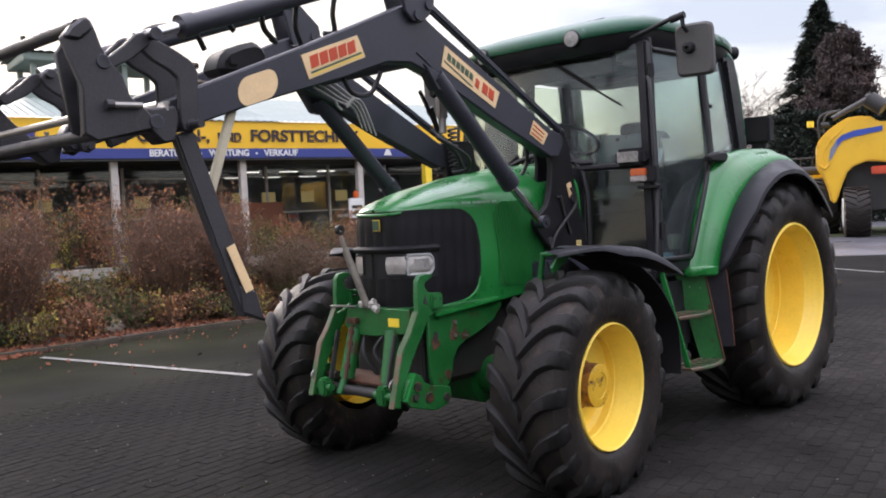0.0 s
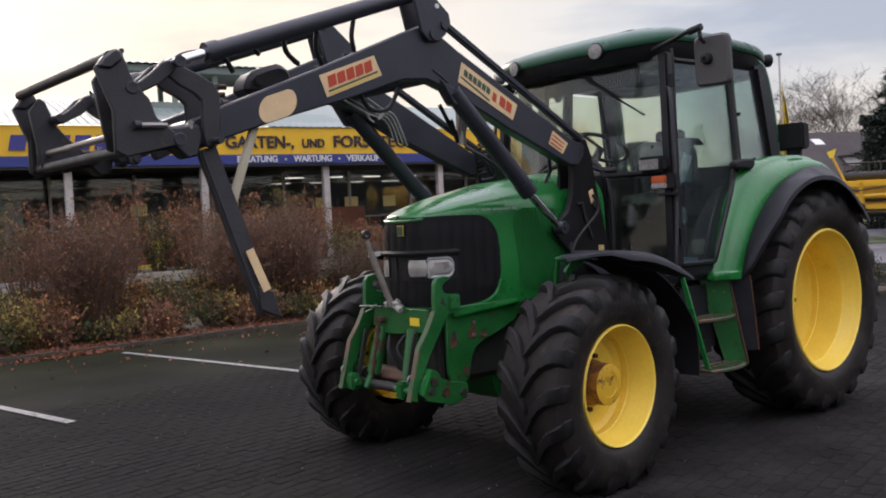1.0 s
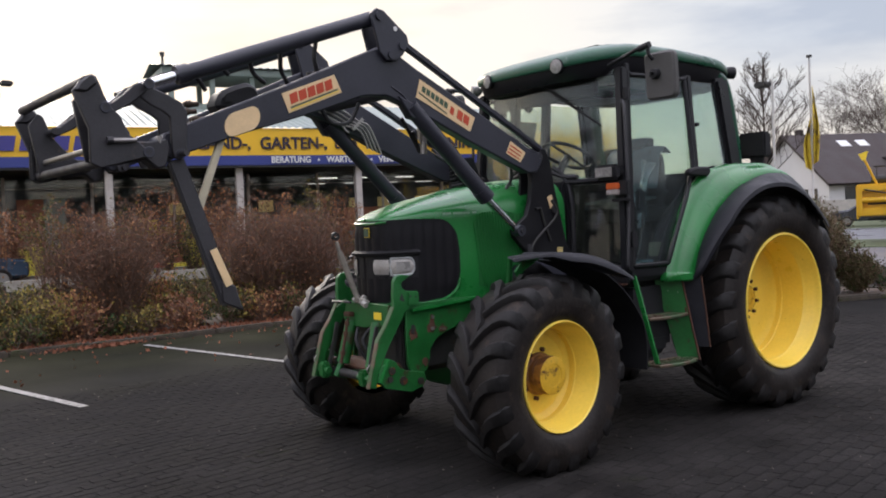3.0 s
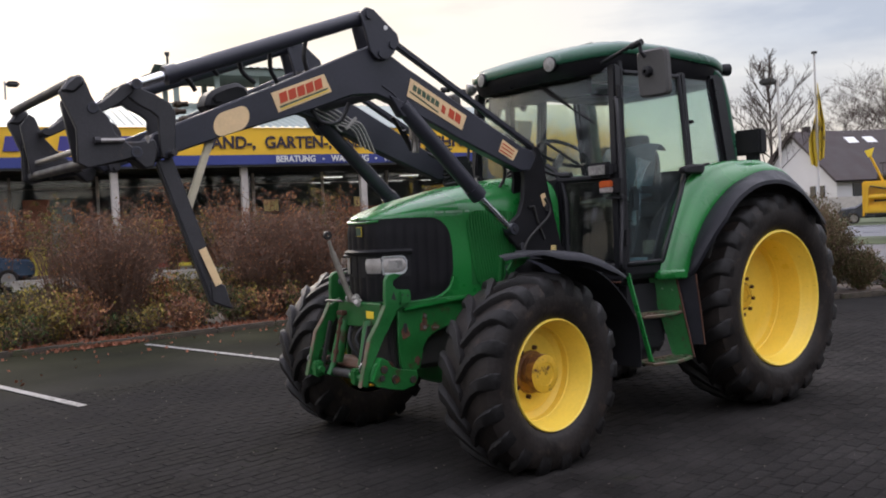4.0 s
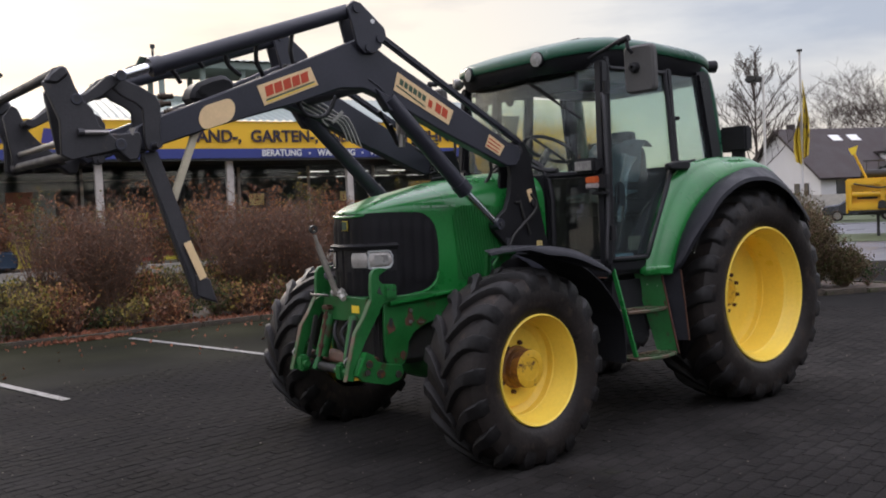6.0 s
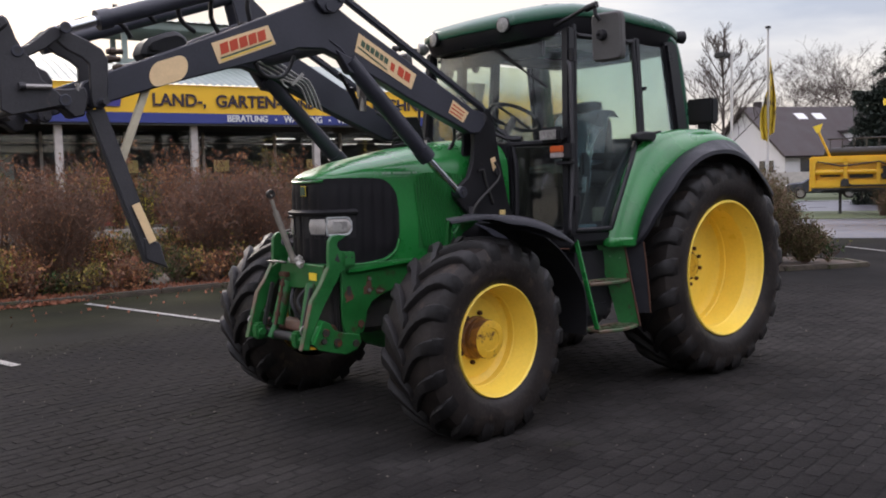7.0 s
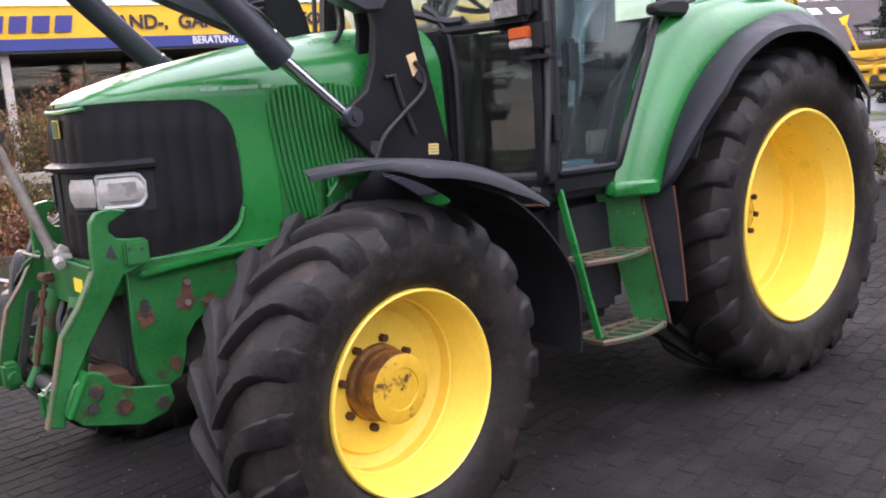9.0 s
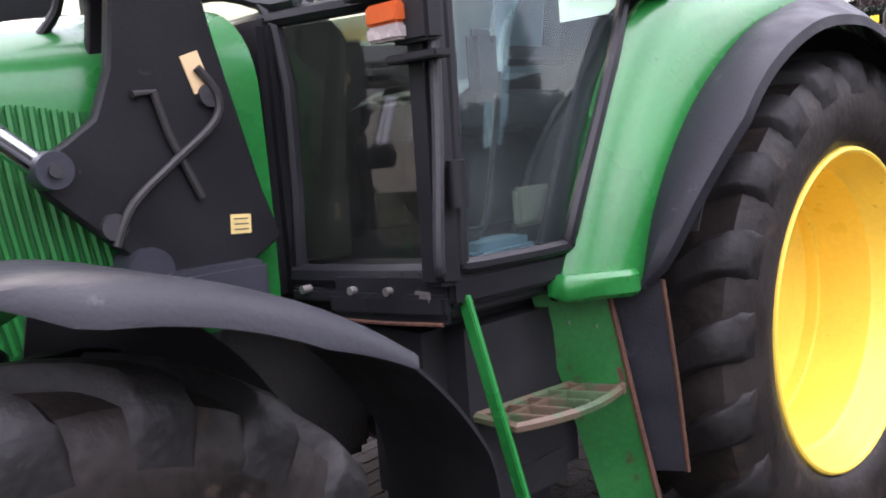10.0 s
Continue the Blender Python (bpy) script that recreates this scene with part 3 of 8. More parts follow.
rows = []
for i in range(161):
    s = -G_END + 2 * G_END * i / 160
    lo, hi = grille_bounds(s)
    wave = 0.009 * abs(math.sin(s * math.pi / 0.074 + 0.3)) ** 0.7 - 0.003
    rows.append([skin(s, lo + (hi - lo) * k / 14, 0.006 + (wave if 1 < k < 13 else -0.002)) for k in range(15)])
grille = part("grille", sheet(rows, 0.004), M_grille, hood, "black mesh grille with upright waves", 50)
edge = [skin(-G_END + 2 * G_END * i / 96, grille_bounds(-G_END + 2 * G_END * i / 96)[0] - 0.004, 0.004) for i in range(97)]
part("grille_surround", tube(edge, 0.011, 8), M_green, hood)
for s in (1, -1):
    part("grille_surround", tube([skin(s * G_END, z, 0.002) for z in np.linspace(grille_bounds(G_END)[0], grille_bounds(G_END)[1], 10)], 0.008, 8), M_green, hood)
    # headlights: a hooded pair with white surround
    lo, hi = 1.205, 1.312
    housing = sheet([[skin(s * v, z, 0.012) for z in np.linspace(lo - 0.02, hi + 0.025, 5)] for v in np.linspace(0.02, 0.378, 14)], 0.004)
    part("lamp_housing", housing, M_blackp, hood, "black headlight surround")
    for a, b, wide in ((0.09, 0.195, True), (0.203, 0.345, False)):
        def lamp_z(v, k):
            """Height k of 0 to 1 at v along the lamp, with rounded outer corners."""
            e = max(0.0, (v - (b - 0.035)) / 0.035) if not wide else 0.0
            r = 0.028 * (1 - math.sqrt(max(0.0, 1 - e * e)))
            return lo + r + (hi - lo - r * 2) * k
        lens = sheet([[skin(s * (a + (b - a) * i / 12), lamp_z(a + (b - a) * i / 12, 0.06 + 0.88 * k / 5), 0.016 + 0.008 * math.sin(math.pi * k / 5)) for k in range(6)] for i in range(13)], 0.004)
        lamp = part("headlight", lens, M_lens, hood, "clear rectangular headlight")
        us = [a + (b - a) * i / 10 for i in range(11)]
        ring = [skin(s * v, lamp_z(v, 1), 0.016) for v in us] + [skin(s * v, lamp_z(v, 0), 0.016) for v in us[::-1]]
        part("headlight_frame", tube(ring + [ring[0]], 0.005 if wide else 0.008, 8), M_blackp if wide else M_bezel, lamp)
        if not wide:
            part("reflector", sheet([[skin(s * (a + 0.03 + 0.085 * i / 8), lo + 0.022 + (hi - lo - 0.046) * k / 4, 0.024 + 0.004 * math.sin(math.pi * i / 8)) for k in range(5)] for i in range(9)], 0.002), M_reflect, lamp, "fluted dark reflector")
    part("headlight_shelf", sheet([[skin(s * v, z, o) for z, o in ((1.325, 0.012), (1.332, 0.034), (1.346, 0.040), (1.362, 0.008))] for v in np.linspace(0.0, 0.385, 14)], 0.003), M_blackp, hood)
# badge: a plain yellow-edged plate
part("badge", sheet([[skin(v, z, 0.016) for z in np.linspace(1.447, 1.508, 4)] for v in np.linspace(0.006, 0.060, 4)], 0.003), M_ylabel, hood, "small square badge with a yellow edge")
part("badge", sheet([[skin(v, z, 0.0195) for z in np.linspace(1.4505, 1.5045, 4)] for v in np.linspace(0.0085, 0.0575, 4)], 0.002), M_dgreen, hood)
# side louvres: upright bent slats
for s in (1, -1):
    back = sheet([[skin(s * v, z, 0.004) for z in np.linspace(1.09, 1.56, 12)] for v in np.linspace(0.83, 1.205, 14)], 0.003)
    panel = part("louvre_panel", back, M_louvre, hood, "green louvred side panel, darkened between its slats")
    for k in range(18):
        v = 0.815 + k * 0.0215
        lo = 1.085 + (0.02 if k == 0 else 0)
        hi = 1.578 - 0.0016 * max(0, 4 - k) ** 2.6 - 0.004 * max(0, k - 12)
        pts = [skin(s * (v + 0.06 * (1 - u) ** 1.7), lo + (hi - lo) * u, 0.008) for u in np.linspace(0, 1, 9)]
        part("louvre_slat", tube(pts, 0.0076, 6), M_slat, panel)
    # faint lettering on the flank as a plain bar
    for v0, v1 in ((0.575, 0.64), (0.655, 0.785), (0.80, 0.835)):
        part("lettering_bar", sheet([[skin(s * v, z, 0.004) for z in (1.572, 1.586)] for v in np.linspace(v0, v1, 4)], 0.001), M_letter, hood, "faded pale lettering bar")

# ---- chassis below the hood ----
part("engine_block", join(box((2.05, 0, 0.80), (1.5, 0.46, 0.46), 0.03), box((2.0, 0, 1.05), (0.85, 0.56, 0.12), 0.02), cyl((1.75, -0.3, 0.72), (1.75, 0.3, 0.72), 0.16)), M_dark, tractor, "dark oily engine and gearbox casing")
part("axle_beam", join(tube([(2.42, -0.66, 0.58), (2.42, -0.3, 0.57), (2.42, 0.3, 0.57), (2.42, 0.66, 0.58)], 0.115, 18), cyl((2.42, -0.2, 0.55), (2.42, 0.2, 0.55), 0.16)), M_green_worn, tractor, "dirty green front axle beam")
part("rear_axle", join(tube([(0, -0.6, 0.8), (0, 0.6, 0.8)], 0.13, 18), box((0.35, 0, 0.82), (1.0, 0.5, 0.55), 0.05)), M_green_worn, tractor, "green rear axle housing")
for s in (1, -1):
    yb = s * 0.315
    plate = [(3.03, 1.03), (2.45, 1.03), (2.42, 0.98), (2.50, 0.90), (2.63, 0.85), (2.74, 0.82), (2.81, 0.785), (2.85, 0.73), (2.862, 0.67), (2.885, 0.605), (2.94, 0.58), (3.01, 0.59), (3.03, 0.66), (3.035, 0.79)]
    fp = part("front_frame_plate", prism(plate, yb - 0.012, yb + 0.012), M_green_worn, tractor, "rust-stained green front frame plate")
    for bx, bz in ((2.83, 0.929), (2.836, 0.858)):
        part("bolt", cyl((bx, yb, bz), (bx, yb + s * 0.022, bz), 0.012, 10, 0.003), M_steel, fp)
    blob = random.Random(3)
    for n, (cx, cz, rx, rz) in enumerate(((2.84, 0.865, 0.045, 0.034), (2.833, 0.905, 0.022, 0.045), (2.985, 0.835, 0.030, 0.045), (2.755, 0.85, 0.038, 0.018), (2.90, 0.655, 0.022, 0.028))):
        pts = [(cx + rx * k * math.cos(a), cz + rz * k * math.sin(a)) for a, k in ((2 * math.pi * i / 14, blob.uniform(0.6, 1.15)) for i in range(14))]
        part("rust_patch", prism(pts, yb + s * 0.0115, yb + s * (0.0132 + 0.0007 * n), 0.0), M_rust, fp, "brown rust round the bolts")
    part("slot", prism([(2.985, 0.835), (2.975, 0.86), (2.97, 0.89), (2.985, 0.90), (3.0, 0.893), (3.0, 0.85)], yb + s * 0.0165, yb + s * 0.0185, 0.0), M_dark, fp)
    part("paint_scrape", prism([(2.73, 0.838), (2.775, 0.845), (2.775, 0.855), (2.73, 0.85)], yb + s * 0.0175, yb + s * 0.0192, 0.0), M_steel, fp)
    part("frame_rib", beam((3.0, yb + s * 0.02, 0.985), (2.46, yb + s * 0.02, 1.02), 0.05, 0.022, 0.008), M_green, fp)
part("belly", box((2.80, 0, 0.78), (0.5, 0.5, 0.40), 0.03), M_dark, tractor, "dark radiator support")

# ---- front linkage ----
linkage = part("front_linkage", join(box((3.06, 0.02, 0.97), (0.13, 0.50, 0.12), 0.012), prism([(-0.20, 1.03), (-0.24, 0.92), (-0.12, 0.875), (0.02, 0.875), (0.12, 0.89), (0.30, 0.90), (0.30, 1.03)], 3.125, 3.14, 0.003, "x")), M_green_worn, tractor, "worn green front linkage with hooks")
# added dark box: the shade of the gap is put into its colour
part("gap_shade_box", box((3.0, 0.0, 0.74), (0.06, 0.54, 0.46), 0.01), M_dark, linkage, "dark box standing in for shade behind the linkage")
for s in (1, -1):
    y0 = 0.35 if s > 0 else -0.31
    arm = [(3.345, 0.56), (3.30, 0.71), (3.265, 0.83), (3.20, 0.92), (3.145, 1.02), (3.145, 1.09), (3.138, 1.18), (3.115, 1.21), (3.07, 1.217), (3.015, 1.205), (3.04, 1.19), (3.078, 1.172), (3.083, 1.145), (3.06, 1.118), (2.97, 1.105), (2.96, 1.03), (3.0, 1.012), (3.055, 0.995), (3.11, 0.91), (3.185, 0.80), (3.25, 0.69), (3.29, 0.60), (3.295, 0.545)]
    a = part("linkage_arm", prism(arm, y0 - 0.016, y0 + 0.016, 0.004), M_green_worn, linkage, "green hook arm with chipped edges")
    fl = [Vector((x, 0, z)) for x, z in ((3.15, 1.025), (3.205, 0.925), (3.272, 0.835), (3.307, 0.71), (3.352, 0.555))]
    part("arm_flange", sheet([[p + Vector((0, y0 - 0.018, 0)), p + Vector((0, y0 + 0.018, 0))] for p in fl], 0.007), M_flange, linkage, "flange with paint rubbed to rust")
    low = [(3.30, 0.60), (3.265, 0.68), (3.205, 0.715), (3.165, 0.695), (3.14, 0.655), (3.08, 0.63), (3.0, 0.615), (2.955, 0.605), (2.945, 0.555), (2.975, 0.515), (3.06, 0.495), (3.16, 0.52), (3.25, 0.545)]
    part("lower_plate", prism(low, y0 + s * 0.020, y0 + s * 0.042, 0.004), M_green_worn, linkage)
    part("lower_plate", beam((3.292, y0 + s * 0.035, 0.585), (3.222, y0 + s * 0.035, 0.72), 0.055, 0.012, 0.003), M_green, linkage)
    part("hook_hole", prism([(3.083, 1.105), (3.103, 1.065), (3.068, 1.05)], y0 + s * 0.015, y0 + s * 0.0185, 0.0), M_dark, linkage)
    part("hook_pad", box((3.005, y0, 1.065), (0.085, 0.06, 0.085), 0.008), M_green_worn, linkage)
    for k, (bx, bz, r) in enumerate(((3.20, 0.645, 0.024), (3.215, 0.595, 0.018), (3.12, 0.575, 0.027), (2.99, 0.555, 0.022), (2.99, 1.075, 0.006), (3.03, 1.08, 0.006))):
        part("linkage_pin", cyl((bx, y0 - s * 0.06, bz), (bx, y0 + s * (0.052 if k < 4 else 0.033), bz), r, 12, 0.003), M_pin if k < 4 else M_dark, linkage, "rusty pin head" if k < 4 else "")
    part("lift_cylinder", join(cyl((3.13, s * 0.15, 0.91), (3.20, s * 0.17, 0.64), 0.042, 16, 0.005), cyl((3.20, s * 0.17, 0.66), (3.26, s * 0.17, 0.56), 0.02, 12)), M_green_worn, linkage, "small green hydraulic cylinder")
    part("rusty_link", beam((3.19, s * 0.235, 0.90), (3.27, s * 0.235, 0.60), 0.018, 0.028, 0.004), M_dark, linkage, "dark rusty link bar")
    part("clevis", join(box((3.30, s * 0.24, 0.60), (0.06, 0.07, 0.10), 0.012), cyl((3.30, s * 0.18, 0.60), (3.30, s * 0.31, 0.60), 0.022, 12, 0.003)), M_green_worn, linkage)
    part("pin_clip", tube(curve_pts([(3.30, s * 0.31, 0.62), (3.33, s * 0.32, 0.66), (3.30, s * 0.32, 0.69), (3.27, s * 0.32, 0.65)], 4), 0.005, 6), M_steel, linkage)
# rusty adjusting screws and dirt between the arms
for y in (-0.14,):
    screw = part("adjusting_screw", join(cyl((3.165, y, 0.93), (3.235, y, 0.64), 0.010, 10, 0.002), *[cyl((3.165 + 0.07 * f, y, 0.93 - 0.29 * f), (3.171 + 0.07 * f, y, 0.905 - 0.29 * f), 0.018, 8, 0.003) for f in (0.08, 0.3, 0.72)]), M_rust, linkage, "rusty adjusting screw with nuts")
    part("screw_plate", box((3.155, y, 0.955), (0.05, 0.075, 0.03), 0.006), M_rust, screw)
part("cross_plate", prism([(3.02, 0.60), (3.05, 0.66), (3.14, 0.66), (3.17, 0.61), (3.12, 0.58)], -0.27, 0.27, 0.008), M_rust, linkage, "rusty cross plate caked with dirt")
part("cross_shaft", cyl((3.22, -0.33, 0.58), (3.22, 0.33, 0.58), 0.028, 14), M_dark, linkage)
part("cross_shaft", cyl((3.02, -0.33, 0.53), (3.02, 0.33, 0.53), 0.035, 14), M_green_worn, linkage)
part("label", box((3.142, 0.175, 0.957), (0.004, 0.085, 0.046), 0.001), M_ylabel, linkage, "small yellow warning label")
for k, pts in enumerate((((3.10, -0.10, 0.90), (3.16, -0.06, 0.78), (3.12, 0.0, 0.66), (3.06, 0.02, 0.60)), ((3.10, 0.08, 0.90), (3.17, 0.04, 0.80), (3.14, 0.10, 0.70), (3.05, 0.12, 0.64)))):
    part("hose", tube(curve_pts(pts, 5), 0.012, 8), M_hose, linkage)
part("guide_bar", tube([(3.18, -0.30, 1.03), (3.19, -0.2, 1.035), (3.18, -0.08, 1.035)], 0.008, 8), M_carrier, linkage)
rod = part("top_link", join(tube([(3.155, -0.02, 1.045), (3.17, -0.03, 1.10), (3.245, -0.07, 1.36)], 0.019, 12), tube([(3.245, -0.07, 1.36), (3.262, -0.078, 1.43)], 0.012, 10)), M_rod, linkage, "dull steel top link rod")
part("link_eye", lathe([(0.011, -0.012), (0.026, -0.012), (0.028, 0), (0.026, 0.012), (0.011, 0.012), (0.011, -0.012)], Matrix.Translation((3.268, -0.08, 1.465)), 20), M_dark, linkage)
part("link_bracket", join(prism([(3.11, 1.03), (3.115, 1.065), (3.14, 1.09), (3.165, 1.08), (3.178, 1.055), (3.17, 1.03)], -0.052, -0.038, 0.004), prism([(3.10, 1.03), (3.11, 1.07), (3.135, 1.085), (3.16, 1.06), (3.165, 1.03)], 0.0, 0.016, 0.004), cyl((3.15, -0.085, 1.055), (3.15, 0.045, 1.055), 0.012, 12), box((3.135, -0.02, 1.04), (0.05, 0.13, 0.02), 0.005), cyl((3.16, 0.04, 1.035), (3.16, 0.075, 1.02), 0.018, 10, 0.004)), M_bracket, linkage, "scuffed grey clevis and pin")
part("small_lever", tube([(3.17, -0.14, 1.05), (3.20, -0.16, 1.02), (3.21, -0.20, 1.0)], 0.009, 8), M_green_worn, linkage)

# ---- front fenders ----
for s in (1, -1):
    def arc(a, y, dr=0.0, r=0.71):
        return Vector((2.44 + (r + dr) * math.cos(radians(a)), s * y - (0.05 if s < 0 else 0), 0.592 + (r + dr) * math.sin(radians(a))))
    rows = []
    for i in range(23):
        u = i / 22
        a = 73.5 + u * 57.5
        lip = lerp([(0, 0.10), (0.22, 0.12), (0.33, 1.0), (0.78, 1.0), (1, 0.25)], u)
        yo = lerp([(0, 0.90), (0.10, 0.97), (0.22, 1.07), (0.35, 1.14), (0.8, 1.20), (1, 1.235)], u)
        yi = lerp([(0, 0.885), (0.10, 0.915), (0.20, 0.95), (0.27, 0.90), (0.34, 0.72), (0.5, 0.62), (0.75, 0.80), (1, 1.16)], u)
        rows.append([arc(a, yi, 0.0), arc(a, yi + 0.02, 0.008)] + [arc(a, yi + (yo - yi) * k / 6, 0.010) for k in range(1, 6)] + [arc(a, yo, 0.006), arc(a, yo + 0.022 * lip, -0.006 * lip), arc(a, yo + 0.036 * lip, -0.022 * lip), arc(a, yo + 0.040 * lip, -0.042 * lip)])
    ff = part("front_fender", sheet(rows, 0.006), M_fender, tractor, "scuffed black plastic front mudguard", 40)
    rows = [[arc(a, y, 0.004 + 0.19 * min(1.0, max(0.0, (a - 112) / 55)) ** 1.3) for y in (0.60, 0.66, 0.8, 0.93, 0.97)] for a in range(112, 190, 3)]
    part("rear_flap", sheet(rows, 0.008), M_blackp, ff)
    rows = [[arc(a, 0.625, -0.02), arc(a, 0.625, -0.10), arc(a, 0.625, -0.16)] for a in range(102, 190, 6)]
    part("inner_skirt", sheet(rows, 0.006), M_blackp, ff)
    part("fender_stay", join(tube([(2.40, s * 0.58, 0.62), (2.44, s * 0.60, 1.0), (2.45, s * 0.66, 1.27), (2.45, s * 0.9, 1.285)], 0.018, 10), prism([(2.30, 1.275), (2.42, 1.28), (2.49, 1.20), (2.46, 1.15), (2.42, 1.20), (2.33, 1.24)], s * 0.73, s * 0.75, 0.003)), M_green_worn, ff)

# ---- cab ----
A0, A1 = Vector((1.512, 0.80, 1.13)), Vector((1.415, 0.72, 2.53))
B0, B1 = Vector((0.70, 0.775, 1.80)), Vector((0.70, 0.725, 2.52))
C0, C1 = Vector((0.16, 0.73, 1.82)), Vector((0.275, 0.70, 2.53))


def mir(v, s):
    return Vector((v.x, s * v.y, v.z))


def front(y, z):
    """The bowed front of the cab."""
    u = (z - 1.13) / 1.4
    return Vector((1.63 - 0.205 * (y / 0.8) ** 2 * (1 - 0.2 * u) - 0.085 * u, y, z))


cab = part("cab_floor", prism([(0.15, -0.76), (0.55, -0.80), (1.50, -0.80), (1.56, -0.35), (1.56, 0.35), (1.50, 0.80), (0.55, 0.80), (0.15, 0.76)], 1.05, 1.13, 0.01, "z"), M_frame, tractor, "black cab base")
for s in (1, -1):
    part("front_pillar", beam(mir(A0, s), mir(A1, s), 0.07, 0.07, 0.012), M_frame, cab, "black front cab pillar")
    part("door_frame", join(tube(curve_pts([mir(v, s) for v in (Vector((1.458, 0.81, 1.17)), Vector((1.365, 0.735, 2.46)), Vector((1.33, 0.732, 2.485)), Vector((0.78, 0.735, 2.485)), Vector((0.74, 0.738, 2.46)), Vector((0.755, 0.80, 1.84)), Vector((0.80, 0.815, 1.80)), Vector((0.895, 0.84, 1.64)), Vector((0.955, 0.845, 1.53)), Vector((1.10, 0.848, 1.25)), Vector((1.125, 0.842, 1.185)), Vector((1.15, 0.835, 1.165)), Vector((1.43, 0.815, 1.165)), Vector((1.458, 0.81, 1.17)))], 4), 0.018, 8)), M_frame, cab, "black door frame with rubber edge")
    part("rear_pillar", beam(mir(B0, s), mir(B1, s), 0.05, 0.055, 0.01), M_frame, cab)
    part("corner_pillar", beam(mir(C0, s), mir(C1, s), 0.08, 0.16, 0.025), M_frame, cab, "broad black rear corner pillar")
    part("pillar_cover", tube(curve_pts([mir(Vector(v), s) for v in ((0.06, 0.70, 1.84), (0.085, 0.70, 2.05), (0.12, 0.69, 2.3), (0.17, 0.675, 2.50), (0.24, 0.66, 2.56))], 4), 0.042, 10), M_roofpaint, cab, "dark green cover of the corner pillar")
    part("side_sill", beam((1.50, s * 0.79, 1.115), (1.02, s * 0.81, 1.115), 0.06, 0.07, 0.01), M_frame, cab)
    g = pane([mir(v, s) for v in (Vector((1.452, 0.80, 1.18)), Vector((1.09, 0.815, 1.18)), Vector((0.86, 0.805, 1.64)), Vector((0.745, 0.775, 1.83)), Vector((0.75, 0.727, 2.47)), Vector((1.345, 0.725, 2.47)))])
    door = part("door_glass", g, M_glass if s > 0 else M_glassf, cab, "greenish door glass reflecting the sky")
    door.visible_shadow = False
    g = pane([mir(v, s) for v in (Vector((0.67, 0.76, 1.84)), Vector((0.20, 0.735, 1.84)), Vector((0.30, 0.705, 2.48)), Vector((0.67, 0.72, 2.48)))])
    part("quarter_glass", g, M_glass if s > 0 else M_glassf, cab).visible_shadow = False
    part("window_catch", join(cyl((0.62, s * 0.76, 2.16), (0.62, s * 0.70, 2.16), 0.014, 10), box((0.60, s * 0.70, 2.16), (0.06, 0.02, 0.03), 0.005)), M_blackp, cab)
    # lower front window beside the hood
    low = [front(s * 0.37, 1.18), front(s * 0.74, 1.18), front(s * 0.74, 1.74), front(s * 0.35, 1.74)]
    part("lower_glass", pane(low), M_glassd, cab, "dark lower front window").visible_shadow = False
    part("window_bar", tube([front(s * y, 1.765) for y in np.linspace(0.28, 0.78, 7)], 0.022, 8), M_frame, cab)
    part("window_bar", tube([front(s * 0.37, 1.10), front(s * 0.37, 1.35), front(s * 0.36, 1.6), front(s * 0.33, 1.74), front(s * 0.26, 1.84), front(s * 0.19, 1.88)], 0.019, 8), M_frame, cab)
    part("window_bar", tube([front(s * y, 1.14) for y in np.linspace(0.36, 0.78, 6)], 0.03, 8), M_frame, cab)
    part("grab_rail", tube(curve_pts([(1.535, s * 0.825, 1.16), (1.55, s * 0.84, 1.22), (1.51, s * 0.83, 1.6), (1.485, s * 0.80, 2.2), (1.46, s * 0.76, 2.3)], 5), 0.013, 8), M_carrier, cab, "worn black grab rail")
    part("door_hinge", cyl((1.49, s * 0.85, 1.30), (1.49, s * 0.85, 1.40), 0.022, 12, 0.004), M_frame, cab)
    part("door_hinge", cyl((1.45, s * 0.79, 2.30), (1.45, s * 0.79, 2.38), 0.02, 12, 0.004), M_frame, cab)
rows = [[front(y, z) for z in np.linspace(1.785, 2.52, 8)] for y in np.linspace(-0.70, 0.70, 15)]
part("windscreen", sheet(rows, 0.005), M_glassc, cab, "bowed windscreen").visible_shadow = False
part("window_bar", tube([front(y, 1.80 + 0.07 * max(0, 1 - (y / 0.3) ** 2)) for y in np.linspace(-0.4, 0.4, 13)], 0.02, 8), M_frame, cab)
part("rear_glass", pane([(0.19, -0.66, 1.83), (0.19, 0.66, 1.83), (0.28, 0.64, 2.48), (0.28, -0.64, 2.48)]), M_glassf, cab).visible_shadow = False
part("firewall", box((1.575, 0, 1.42), (0.07, 0.66, 0.70), 0.02), M_frame, cab, "black bulkhead behind the bonnet")
part("rear_wall", box((0.16, 0, 1.435), (0.05, 1.45, 0.79), 0.01), M_frame, cab, "black rear wall of the cab")
part("wiper", join(beam(front(0.14, 2.47) + Vector((0.026, 0, 0)), front(0.42, 2.28) + Vector((0.026, 0, 0)), 0.010, 0.012, 0.002), beam(front(0.13, 2.46) + Vector((0.02, 0, 0)), front(0.60, 2.14) + Vector((0.02, 0, 0)), 0.012, 0.010, 0.002)), M_blackp, cab, "black windscreen wiper")

# roof
def padded(cy, cz, w, h, n=28, ex=0.45):
    """A rounded cushion outline in y, z."""
    return [(cy + w / 2 * math.copysign(abs(math.cos(a)) ** ex, math.cos(a)), cz + h / 2 * math.copysign(abs(math.sin(a)) ** ex, math.sin(a))) for a in (2 * math.pi * k / n for k in range(n))]


